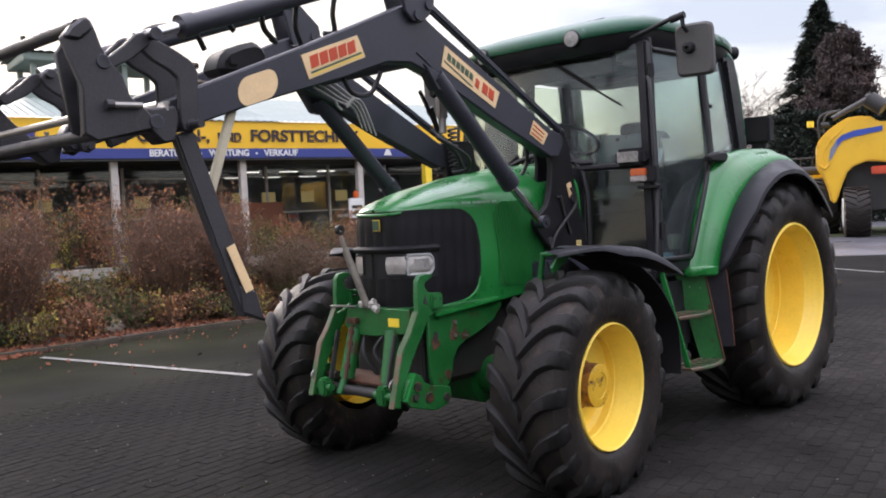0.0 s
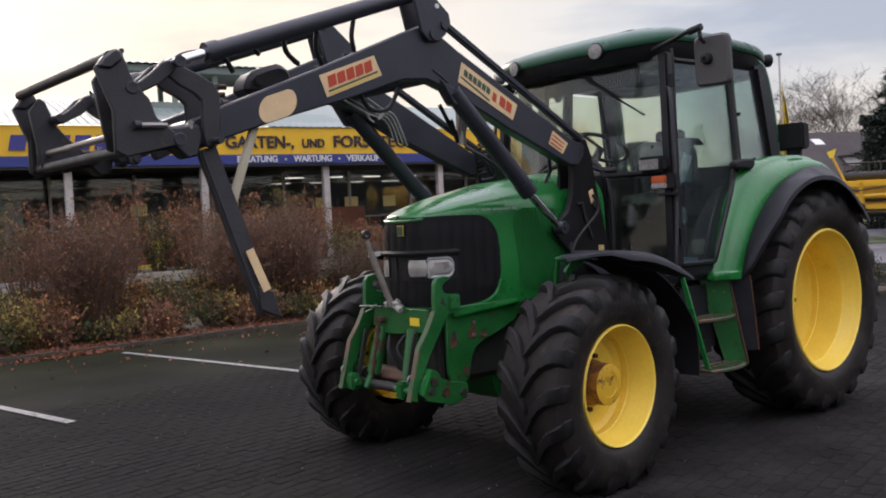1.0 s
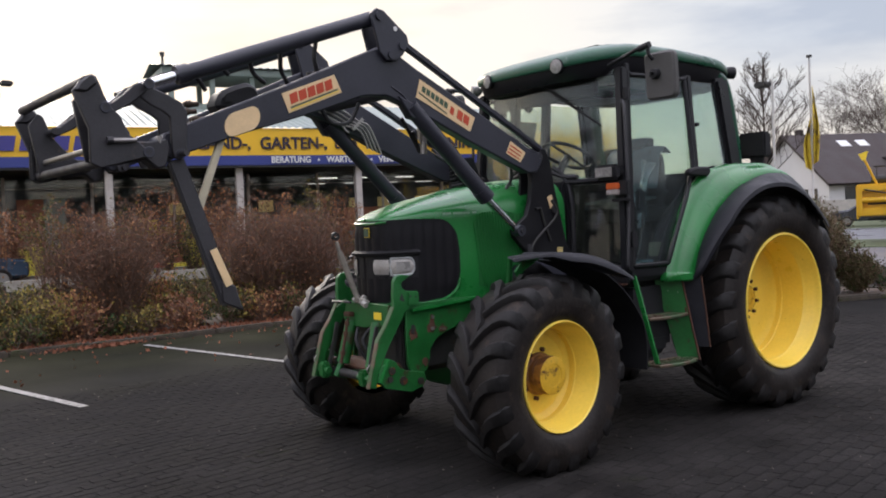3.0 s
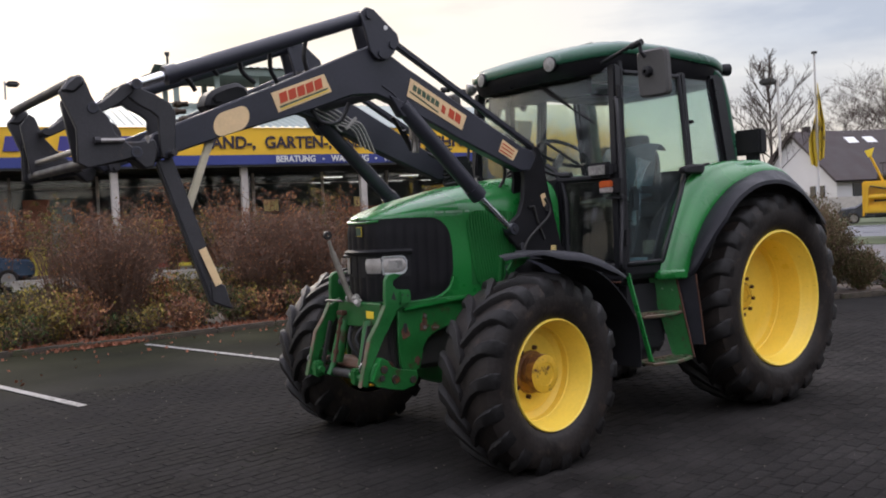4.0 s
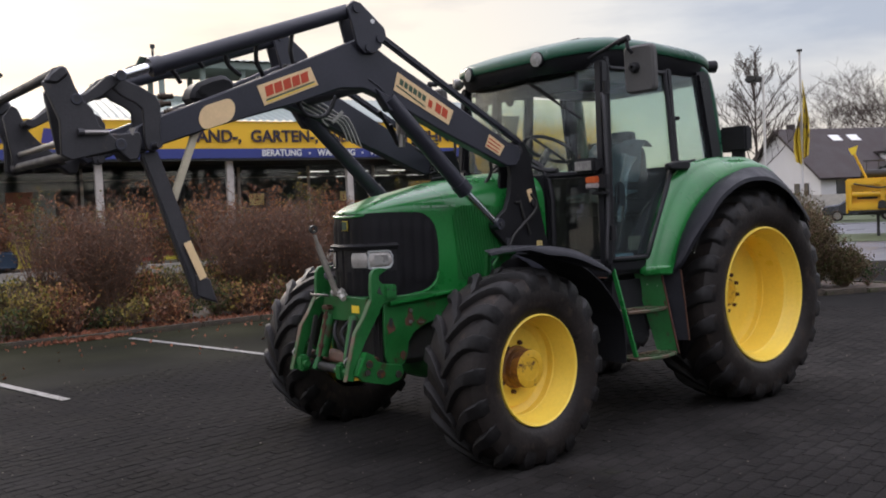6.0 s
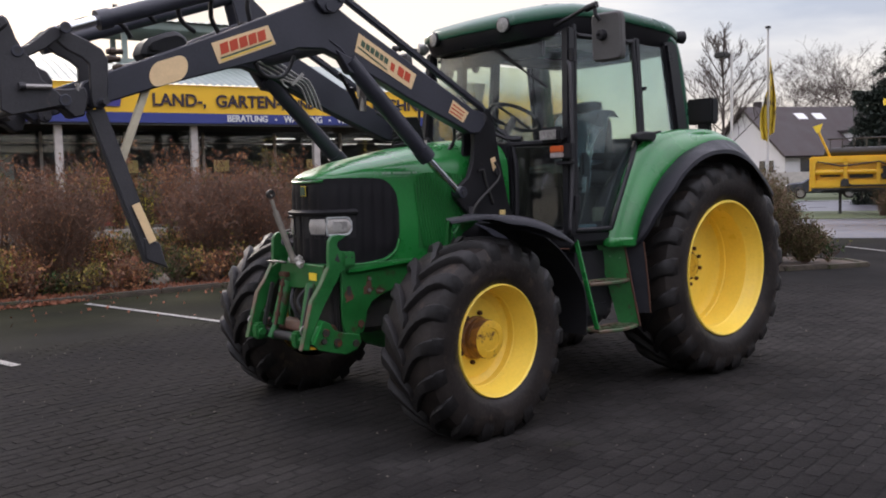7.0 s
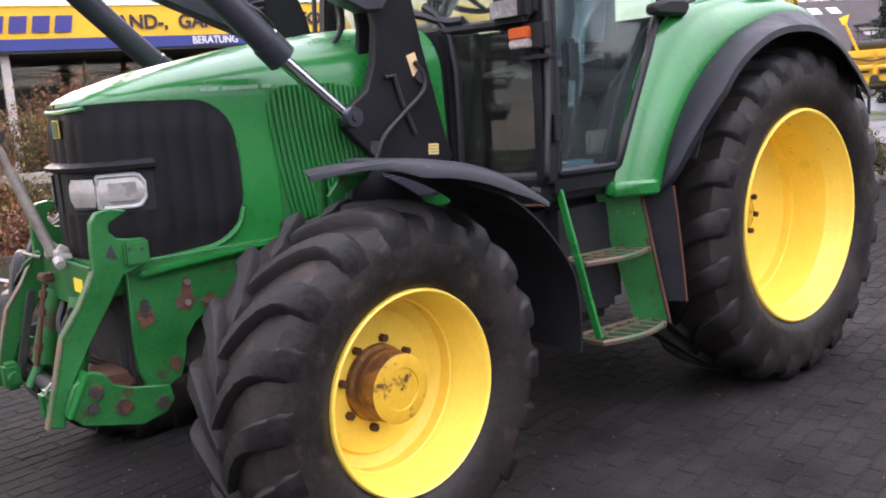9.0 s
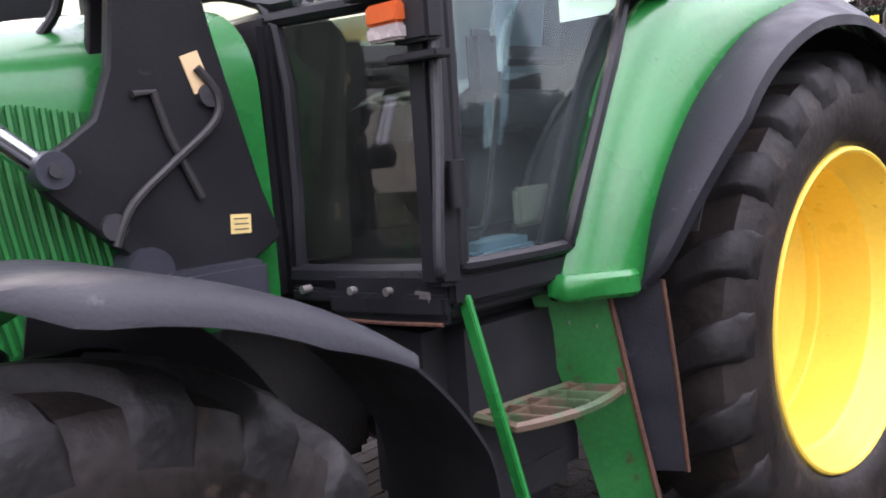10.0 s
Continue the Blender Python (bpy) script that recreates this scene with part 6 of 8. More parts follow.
bed = solo("planting_bed", prism([(14, -8.36), (3.7, -7.86), (0, -7.66), (-3.55, -7.26), (-6.26, -2.98), (-6.95, -2.38), (-8.3, -1.75), (-8.62, -2.2), (-8.8, -9.0), (-8.8, -9.9), (14, -10.1)], -0.01, 0.045, 0, "z"), M_soil, "planting bed with fallen leaves", "planting bed", kind="structure")
for run in (KERB, KERB2):
    for b in kerb_run(run):
        solo("kerb", b, M_kerb, "mossy concrete kerb stone", "kerb", kind="structure")

M_twig = node_mat("brown_twig", (0.135, 0.080, 0.055), 0.9, var=0.35, scale=30)
M_leafs = [node_mat(n, c, 0.75, var=0.45, scale=7, spec=0.2) for n, c in (("russet_leaf", (0.22, 0.088, 0.050)), ("brown_leaf", (0.20, 0.115, 0.068)), ("olive_leaf", (0.085, 0.088, 0.030)), ("orange_leaf", (0.40, 0.20, 0.09)), ("green_leaf", (0.035, 0.058, 0.018)), ("yellow_leaf", (0.27, 0.21, 0.05)), ("dull_brown_leaf", (0.125, 0.088, 0.045)))]
rng = random.Random(5)


def leaf_cloud(spots, size, rnd):
    """One small folded leaf for each spot."""
    bm = bmesh.new()
    for p in spots:
        q = Euler((rnd.uniform(0, 6.3), rnd.uniform(0, 6.3), rnd.uniform(0, 6.3))).to_matrix()
        k = size * rnd.uniform(0.6, 1.4)
        a = [bm.verts.new(p + q @ Vector(v) * k) for v in ((-0.5, 0, 0), (0, -0.32, 0.08), (0.6, 0, 0.02), (0, 0.32, 0.08))]
        bm.faces.new((a[0], a[1], a[2]))
        bm.faces.new((a[0], a[2], a[3]))
    return bm


def twig_tubes(lines, segs=4):
    """Many tapered stems in one mesh; lines: (points, r0, r1)."""
    bm = bmesh.new()
    for pts, r0, r1 in lines:
        n = len(pts)
        rings = []
        for i, p in enumerate(pts):
            d = (pts[min(i + 1, n - 1)] - pts[max(i - 1, 0)]).normalized()
            x = d.orthogonal().normalized()
            y = d.cross(x)
            r = r0 + (r1 - r0) * i / (n - 1)
            rings.append([bm.verts.new(p + r * (math.cos(2 * math.pi * k / segs) * x + math.sin(2 * math.pi * k / segs) * y)) for k in range(segs)])
        for i in range(n - 1):
            for k in range(segs):
                bm.faces.new((rings[i][k], rings[i][(k + 1) % segs], rings[i + 1][(k + 1) % segs], rings[i + 1][k]))
    return bm


def shrub(at, wide, high, leaves, kinds, seed, stems=90, leaf=0.042, label="wintry brown shrub with many thin twigs and withered leaves", group="shrubs in the planting bed", reach=1.0):
    rnd = random.Random(seed)
    at = Vector(at)
    top = thing("shrub", at, label, "shrub", group)
    lines, tips = [], []
    for i in range(stems):
        a = rnd.uniform(0, 6.283)
        lean = rnd.uniform(0.1, 1.0)
        h = high * rnd.uniform(0.55, 1.08) * (1 - 0.35 * lean ** 2)
        p = at + Vector((math.cos(a), math.sin(a), 0)) * wide * 0.18 * rnd.random()
        pts = [p.copy()]
        d = Vector((math.cos(a) * lean * wide / high, math.sin(a) * lean * wide / high, 1))
        for k in range(5):
            p = p + d * h / 5 + Vector((rnd.uniform(-1, 1), rnd.uniform(-1, 1), 0)) * 0.045
            d = d + Vector((math.cos(a), math.sin(a), -0.3)) * 0.07 * lean
            pts.append(p.copy())
        lines.append((pts, 0.009, 0.003))
        for k in range(5):
            j = rnd.randint(1, 5)
            b = pts[j] if j == 5 else pts[j].lerp(pts[j + 1], rnd.random())
            e1 = b + Vector((rnd.uniform(-1, 1), rnd.uniform(-1, 1), rnd.uniform(0.1, 1))) * 0.16 * reach
            e2 = e1 + Vector((rnd.uniform(-1, 1), rnd.uniform(-1, 1), rnd.uniform(0.0, 1))) * 0.14 * reach
            lines.append(([b, e1, e2], 0.004, 0.0018))
            tips += [b, e1, e2, e1.lerp(e2, 0.5)]
    part("brushwood", twig_tubes(lines, 3), M_twig, top)
    for mat, share in kinds:
        spots = []
        for i in range(int(leaves * share)):
            t = rnd.choice(tips)
            spots.append(t + Vector((rnd.gauss(0, 1), rnd.gauss(0, 1), rnd.gauss(0, 0.7))) * 0.05)
        part("foliage", leaf_cloud(spots, leaf, rnd), M_leafs[mat], top)
    return top


# big rounded shrubs in the front row
for i, (x, y, w, h, mix) in enumerate(((2.05, -8.65, 0.80, 1.72, ((0, 0.4), (1, 0.4), (3, 0.2))), (-0.35, -8.6, 0.62, 1.60, ((0, 0.45), (1, 0.35), (3, 0.2))), (-1.15, -8.55, 0.62, 1.66, ((0, 0.5), (1, 0.35), (3, 0.15))), (-2.5, -8.3, 0.8, 1.0, ((2, 0.5), (1, 0.2), (4, 0.3))), (-3.9, -8.0, 0.9, 1.1, ((2, 0.45), (1, 0.25), (4, 0.3))))):
    shrub((x, y, 0.05), w, h, 8000, mix, 100 + i, 560, 0.025)
# a few taller wisps behind them
for i, (x, y, h) in enumerate(((2.7, -9.2, 1.9), (1.5, -9.3, 1.9), (-0.2, -9.3, 2.1), (-1.7, -9.0, 1.8), (-3.2, -8.8, 1.4))):
    shrub((x, y, 0.04), 0.5, h, 700, ((1, 0.4), (0, 0.35), (3, 0.25)), 500 + i, 60, 0.032)
for i, (x, y, w, h) in enumerate(((-7.0, -2.8, 0.46, 1.3), (-7.5, -2.8, 0.42, 1.12), (-7.9, -3.3, 0.46, 1.45), (-7.3, -3.7, 0.48, 1.7), (-7.85, -2.45, 0.27, 0.58), (-6.6, -4.4, 0.48, 1.7), (-8.1, -4.8, 0.46, 1.5))):
    shrub((x, y, 0.05), w, h, 15000, ((6, 0.62), (2, 0.26), (4, 0.12)), 200 + i, 330, 0.030, label="dense olive brown evergreen shrub in the bed's corner", reach=0.55)
shrub((-8.15, -2.2, 0.05), 0.16, 0.46, 150, ((4, 0.8), (2, 0.2)), 220, 7, 0.05, label="small dark sapling with few leaves")
LOW = (((4, 0.6), (2, 0.4)), ((5, 0.7), (2, 0.3)), ((3, 0.6), (0, 0.4)), ((0, 0.5), (1, 0.5)), ((5, 0.4), (4, 0.6)))
for i in range(40):
    x = 8.0 - i * 0.30
    shrub((x + rng.uniform(-0.15, 0.15), -8.0 - 0.35 * rng.random() - 0.02 * x, 0.04), 0.30, rng.uniform(0.15, 0.5), 520, LOW[i % 5], 300 + i, 22, label="low leafy plant turning yellow and orange")
for i in range(30):
    x = 7.0 - i * 0.34
    shrub((x + rng.uniform(-0.2, 0.2), -8.45 - 0.8 * rng.random() - 0.03 * x, 0.04), 0.42, rng.uniform(0.40, 0.80), 1300, (((2, 0.5), (4, 0.15), (5, 0.35)), ((3, 0.6), (5, 0.2), (0, 0.2)), ((2, 0.6), (5, 0.4)), ((6, 0.4), (2, 0.6)))[i % 4], 700 + i, 40, 0.046, label="knee-high plant with olive and orange leaves")
shrub((3.15, -8.25, 0.04), 0.34, 0.72, 1100, ((5, 0.75), (2, 0.25)), 390, 40, label="low leafy plant turning yellow and orange")
# drift of leaves at the kerb's foot, more of them strewn over the bed
spots = []
for k in range(3400):
    if k < 620:
        p = Vector((2.5 + rng.gauss(0, 0.38), -7.68 + rng.gauss(0, 0.07), 0.012 + 0.02 * rng.random()))
    elif k < 3250:
        x = rng.uniform(-3.2, 7.5)
        p = Vector((x, -7.66 - 0.05 * x - 0.75 * rng.random() ** 1.4, 0.055 + 0.02 * rng.random()))
    else:
        p = Vector((rng.uniform(-3, 6), -7.6 + 2.6 * rng.random() ** 2.5, 0.008))
    spots.append(p)
solo("fallen_leaves", leaf_cloud(spots, 0.05, rng), M_leafs[0], "drift of russet fallen leaves along the kerb", "leaves", kind="stuff")

# ---- dealer's building ----
P0, DIR = Vector((-9.2, -25.8, 0)), Vector((-1, 0.168, 0)).normalized()
BACK = Vector((DIR.y, -DIR.x, 0)) * -1
if BACK.y > 0:
    BACK = -BACK


def bp(u, v, z):
    """A place along the facade u, behind it v, at height z."""
    return P0 + DIR * u + BACK * v + Vector((0, 0, z))


FM = Matrix((DIR, BACK, Vector((0, 0, 1)))).transposed().to_4x4()
M_fas_y = node_mat("yellow_fascia", (0.85, 0.50, 0.025), 0.45, var=0.06, scale=0.6)
M_fas_b = node_mat("blue_fascia", (0.035, 0.05, 0.22), 0.45, var=0.1, scale=0.6)
M_ltxt = node_mat("dark_sign_letters", (0.030, 0.020, 0.034), 0.5, var=0.05)
M_post = node_mat("pale_post_paint", (0.50, 0.46, 0.42), 0.7, var=0.2, scale=4, spot=(0.25, 0.15, 0.1), spot_amt=0.25)
M_lowwall = node_mat("weathered_pale_wall", (0.30, 0.275, 0.235), 0.85, var=0.35, scale=2, fine=20, bump=0.3, spot=(0.10, 0.09, 0.06), spot_amt=0.6, spot_scale=3)
M_roofm = node_mat("grey_green_metal_roof", (0.215, 0.26, 0.235), 0.5, var=0.15, scale=1.5)
M_brick = node_mat("red_brick", (0.26, 0.10, 0.06), 0.85, var=0.3, scale=2, fine=18)
# dimness indoors and under the canopy is put into this near-black colour
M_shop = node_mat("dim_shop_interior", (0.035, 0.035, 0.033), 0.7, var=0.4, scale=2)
M_shopglass = glass_mat("shop_window_glass", (0.80, 0.84, 0.84), haze=0.03)
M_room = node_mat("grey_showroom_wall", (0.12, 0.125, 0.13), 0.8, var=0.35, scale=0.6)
M_clut = [node_mat("clutter_" + n, c, 0.6, var=0.2) for n, c in (("yellow", (0.6, 0.5, 0.05)), ("grey", (0.25, 0.25, 0.25)), ("red", (0.35, 0.06, 0.04)), ("pale", (0.5, 0.48, 0.44)), ("black", (0.02, 0.02, 0.02)))]
M_tube = node_mat("fluorescent_tube", (0.9, 0.9, 0.88), 0.4, var=0.02)
M_tube.node_tree.nodes["Principled BSDF"].inputs["Emission Color"].default_value = (1.0, 0.97, 0.90, 1)
M_tube.node_tree.nodes["Principled BSDF"].inputs["Emission Strength"].default_value = 0.8


def fbox(u0, u1, v0, v1, z0, z1, off=0.0):
    return box(bp((u0 + u1) / 2, (v0 + v1) / 2, (z0 + z1) / 2), (u1 - u0, v1 - v0, z1 - z0), off, FM)


shop = thing("dealer_building", bp(0, 4, 0), "machinery dealer's hall with yellow and blue sign fascia and metal roof", "building")
U0, U1 = -22.0, 17.0
part("fascia", fbox(U0, U1, -0.12, 0.1, 4.22, 5.24, 0.01), M_fas_y, shop, "yellow sign band")
part("fascia", fbox(U0, U1, -0.14, 0.1, 3.86, 4.22, 0.01), M_fas_b, shop, "dark blue sign band")
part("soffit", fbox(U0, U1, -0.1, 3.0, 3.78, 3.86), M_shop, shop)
roof_rows = []
n = 260
for i in range(n + 1):
    u = U0 + (U1 - U0) * i / n
    w = 0.05 if i % 2 else 0.0
    roof_rows.append([bp(u, -0.2, 5.24 + w), bp(u, 3.4, 6.25 + w), bp(u, 7.0, 7.1 + w)])
part("roof", sheet(roof_rows), M_roofm, shop, "ribbed grey-green metal roof", 20)
glazing = part("shop_window", fbox(U0, U1, 3.08, 3.10, 0.78, 3.74), M_shopglass, shop, "long shop window with goods behind it")
glazing.visible_shadow = False
part("wall", fbox(U0, U1, 2.94, 3.3, 0.0, 0.80), M_brick, shop, "low red brick wall")
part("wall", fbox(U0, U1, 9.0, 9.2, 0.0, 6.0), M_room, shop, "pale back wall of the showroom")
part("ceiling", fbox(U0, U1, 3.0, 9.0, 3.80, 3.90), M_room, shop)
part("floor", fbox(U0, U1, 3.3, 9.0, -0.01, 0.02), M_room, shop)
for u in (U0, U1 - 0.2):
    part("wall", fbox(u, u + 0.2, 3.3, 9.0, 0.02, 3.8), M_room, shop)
for k in range(4):
    for v in (4.6, 6.8):
        part("tube_lamp", fbox(3.2 + 1.9 * k + 0.1 * v, 4.1 + 1.9 * k + 0.1 * v, v, v + 0.10, 3.55 - 0.12 * (v > 5), 3.60 - 0.12 * (v > 5), 0.01), M_tube, shop, "white fluorescent tube")
part("transom", fbox(U0, U1, 3.02, 3.08, 1.72, 1.78), M_steel, shop)
stock = random.Random(77)
for k in range(34):
    u, v = U0 + 1.2 + 1.12 * k, stock.uniform(4.2, 7.5)
    h = stock.choice((0.9, 1.3, 1.7, 2.1))
    unit = thing("shop_shelf", bp(u, v, 0), "dim shop shelf with goods behind the window", "shelf", "shelves in the showroom")
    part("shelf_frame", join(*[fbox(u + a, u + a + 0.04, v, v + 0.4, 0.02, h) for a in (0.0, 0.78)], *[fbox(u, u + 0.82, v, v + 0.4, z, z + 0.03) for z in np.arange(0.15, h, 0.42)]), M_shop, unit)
    for z in np.arange(0.18, h, 0.42):
        part("goods", fbox(u + 0.06, u + stock.uniform(0.4, 0.76), v + 0.05, v + 0.35, z, z + stock.uniform(0.12, 0.32), 0.02), M_clut[stock.choice((0, 1, 1, 2, 3, 4, 4))], unit)
part("wall", fbox(-8.6, -7.7, 2.80, 3.0, 0.8, 2.9), M_brick, shop, "red brick pier")
part("wall", fbox(4.2, 6.6, 2.80, 3.0, 0.8, 2.2), M_brick, shop, "red brick pier")
part("window_panel", fbox(-7.7, -6.95, 2.90, 2.99, 0.8, 2.9), M_roofm, shop, "grey-green panel")
for z in (3.25,):
    part("rail", tube([bp(U0, 2.2, z), bp(U1, 2.2, z)], 0.02, 6), M_steel, shop, "pale rail under the canopy")
for k in range(12):
    u = U0 + 1 + k * 3.0
    part("mullion", fbox(u - 0.05, u + 0.05, 2.95, 3.06, 0.8, 3.72), M_post, shop)
for u in (-20.0, -15.2, -10.4, -5.74, -1.1, 3.73, 8.95, 14.0):
    part("post", fbox(u - 0.13, u + 0.13, 0.15, 0.4, 0.0, 3.86, 0.02), M_post, shop, "pale painted canopy post")
# low pale wall and leafy hedge before the shop
solo("low_wall", fbox(-9.3, 13.0, -4.7, -4.4, -0.01, 0.30, 0.02), M_lowwall, "low pale stone edging wall", "wall", kind="structure")
for i in range(30):
    c = bp(-9.6 + i * 0.72 + rng.uniform(-0.2, 0.2), -3.5 + rng.uniform(-0.4, 0.4), 0)
    shrub(c, 0.85, rng.uniform(2.0, 2.9) if i < 17 or i > 27 else rng.uniform(1.1, 1.7), 1700, (((3, 0.45), (0, 0.4), (1, 0.15)), ((0, 0.5), (2, 0.2), (3, 0.3)), ((2, 0.45), (4, 0.25), (5, 0.3)))[i % 3], 600 + i, 75, 0.065, "hedge bush with orange and russet leaves", "hedge bushes by the shop")
letters = Matrix(((DIR.x, 0, -BACK.x, 0), (DIR.y, 0, -BACK.y, 0), (0, 1, 0, 0), (0, 0, 0, 1)))


def sign(s, u0, u1, z, size, mat):
    """Words stretched to run from u0 to u1 along the fascia."""
    bm = text_bm(s, size, Matrix.Identity(4), 0.02)
    xs = [v.co.x for v in bm.verts]
    k = (u1 - u0) / (max(xs) - min(xs))
    bmesh.ops.transform(bm, verts=bm.verts, matrix=Matrix.Diagonal((k, 1, 1, 1)) @ Matrix.Translation((-(max(xs) + min(xs)) / 2, 0, 0)))
    m = letters.copy()
    m.translation = bp((u0 + u1) / 2, -0.165, z)
    bmesh.ops.transform(bm, verts=bm.verts, matrix=m)
    return part("sign_lettering", bm, mat, shop, "sign word " + s.lower().replace(",", "").replace("-", ""))
sign("LAND-,", -2.61, -0.71, 4.66, 0.62, M_ltxt)
sign("GARTEN-,", -0.33, 2.31, 4.66, 0.62, M_ltxt)
sign("UND", 2.66, 3.58, 4.62, 0.46, M_ltxt)
sign("FORSTTECHNIK", 3.98, 8.82, 4.68, 0.62, M_ltxt)
sign("BERATUNG", 0.07, 1.62, 4.04, 0.34, M_white)
sign("WARTUNG", 2.27, 3.85, 4.04, 0.34, M_white)
sign("VERKAUF", 4.47, 5.92, 4.04, 0.34, M_white)
for u in (1.95, 4.17):
    part("sign_dot", fbox(u - 0.035, u + 0.035, -0.19, -0.15, 4.0, 4.07), M_white, shop)
part("sign_dot", pane([bp(9.95, -0.17, 3.93), bp(10.35, -0.17, 3.93), bp(10.22, -0.17, 4.18), bp(10.08, -0.17, 4.18)], 0.02), M_white, shop)
# firm's name as plain slanted blue blocks
M_name = node_mat("blue_sign_blocks", (0.05, 0.045, 0.22), 0.5, var=0.05)
for k in range(12):
    u = -11.85 + k * 0.66 + (0.35 if k > 5 else 0)
    sl = 0.10
    quad = [(u, 4.42), (u + 0.50, 4.42), (u + 0.50 + sl, 4.92), (u + sl, 4.92)]
    part("name_block", pane([bp(x, -0.165, z) for x, z in quad], 0.03), M_name, shop)

# roof lantern, mast and shop clutter
part("roof_lantern", join(fbox(-2.9, 3.0, 4.4, 7.6, 7.95, 8.25, 0.03), *[fbox(u - 0.1, u + 0.1, v - 0.1, v + 0.1, 6.3, 7.95) for u in (-2.5, -0.8, 0.9, 2.6) for v in (4.8, 7.2)], fbox(-2.9, 3.0, 4.45, 4.55, 6.3, 6.75)), M_roofm, shop, "open roof lantern on posts")
rows = [[bp(-3.1 + 6.3 * i / 40, 4.2, 8.25 + (0.05 if i % 2 else 0)), bp(-3.1 + 6.3 * i / 40, 6.0, 8.6 + (0.05 if i % 2 else 0)), bp(-3.1 + 6.3 * i / 40, 7.8, 8.25 + (0.05 if i % 2 else 0))] for i in range(41)]
part("lantern_roof", sheet(rows), M_roofm, shop)
part("vent_pipe", join(cyl(bp(-2.67, 5.4, 8.3), bp(-2.67, 5.4, 9.0), 0.05, 10), cyl(bp(-2.67, 5.4, 8.85), bp(-2.67, 5.4, 9.0), 0.10, 10)), M_shop, shop)
part("gable", pane([bp(1.5, 0.4, 5.26), bp(5.6, 0.4, 5.26), bp(4.4, 1.6, 5.95), bp(2.6, 1.6, 5.95)], 0.05), M_roofm, shop, "pale green roof gable")
clutter = random.Random(11)
for k in range(46):
    u = clutter.uniform(-14, 13)
    h = clutter.choice((0.3, 0.5, 0.8, 1.2))
    w = clutter.uniform(0.3, 0.9)
    z = clutter.choice((0.0, 0.0, 0.8, 1.4))
    v = clutter.uniform(1.2, 2.6) if z == 0 else 2.86
    d = 0.5 if z == 0 else 0.12
    solo("crate" if z == 0 else "window_poster", fbox(u, u + w, v, v + d, z, z + h * (1 if z == 0 else 0.5), 0.03), clutter.choice(M_clut), "plain box-shaped goods in front of the shop" if z == 0 else "small poster on the dark shop window", "goods" if z == 0 else "poster", group="goods at the shop front")
for u in (4.4, 5.75, 7.6, 9.3, -3.2, 0.4):
    solo("window_poster", fbox(u, u + 0.62, 2.98, 3.0, 2.15, 2.62, 0.004), M_notice, "pale yellow poster on the shop window", "poster", group="goods at the shop front")
board = thing("price_board", bp(8.0, -1.0, 0), "white price board with orange top and yellow foot", "sign board")
part("panel", fbox(7.62, 8.30, -1.05, -0.95, 0.75, 2.15, 0.02), M_white, board)
part("foot_panel", fbox(7.62, 8.30, -1.06, -0.94, 0.0, 0.75, 0.02), M_ylabel, board)
part("top_cap", fbox(7.85, 8.1, -1.06, -0.94, 2.15, 2.45, 0.05), M_orange, board)
for k in range(3):
    part("text_bar", fbox(7.72, 8.2 - 0.1 * k, -1.07, -1.05, 1.75 - 0.25 * k, 1.87 - 0.25 * k), M_shop, board)
solo("yellow_pillar", fbox(11.75, 12.1, -0.6, -0.3, 0, 3.7, 0.02), M_ylabel, "yellow advertising pillar by the shop", "pillar")
solo("low_wall", fbox(-16, 8, -3.2, -2.8, 0, 0.35, 0.03), M_lowwall, "low pale concrete wall", "wall", kind="structure")


# ---- distance ----
def bare_tree(at, high, seed, name="bare_tree", spread=0.5, depth=5, mat=None, stem=0.42, limbs=6):
    rnd = random.Random(seed)
    at = Vector(at)
    top = thing(name, at, "leafless winter tree with fine spreading twigs", "tree", "bare trees")
    trunk, fine = [], []

    def grow(p, d, length, r, level):
        pts = [p]
        q = p.copy()
        dd = d.copy()
        for k in range(3):
            dd = (dd + Vector((rnd.gauss(0, 1), rnd.gauss(0, 1), rnd.gauss(0.25, 0.5))) * 0.13).normalized()
            q = q + dd * length / 3
            pts.append(q.copy())
        (trunk if level < 2 else fine).append((pts, max(r, 0.011), max(r * 0.6, 0.008)))
        if level >= depth:
            return
        for k in range(3 if level else limbs):
            f = rnd.uniform(0.35 if limbs < 8 else 0.0, 1.0)
            b = pts[1].lerp(pts[3], f)
            a = rnd.uniform(0, 6.283)
            side = Vector((math.cos(a), math.sin(a), rnd.uniform(-0.1, 0.5)))
            nd = (dd * (1 - spread) + side * spread).normalized()
            grow(b, nd, length * rnd.uniform(0.55, 0.8) * (0.50 if limbs > 8 and level == 0 else 1), r * 0.55, level + 1)

    grow(at, Vector((0, 0, 1)), high * stem, high * 0.010, 0)
    part("trunk", twig_tubes(trunk, 6), mat or M_bark, top)
    part("twig_crown", twig_tubes(fine, 3), mat or M_bark, top)
    return top


M_bark = node_mat("grey_brown_bark", (0.065, 0.050, 0.043), 0.9, var=0.3, scale=3)
M_bark2 = node_mat("red_brown_twigs", (0.075, 0.045, 0.04), 0.9, var=0.3, scale=3)
M_beech = node_mat("withered_beech_leaf", (0.046, 0.032, 0.030), 0.8, var=0.3, scale=4)
M_needle = node_mat("dark_conifer_needles", (0.013, 0.022, 0.014), 0.8, var=0.5, scale=2)


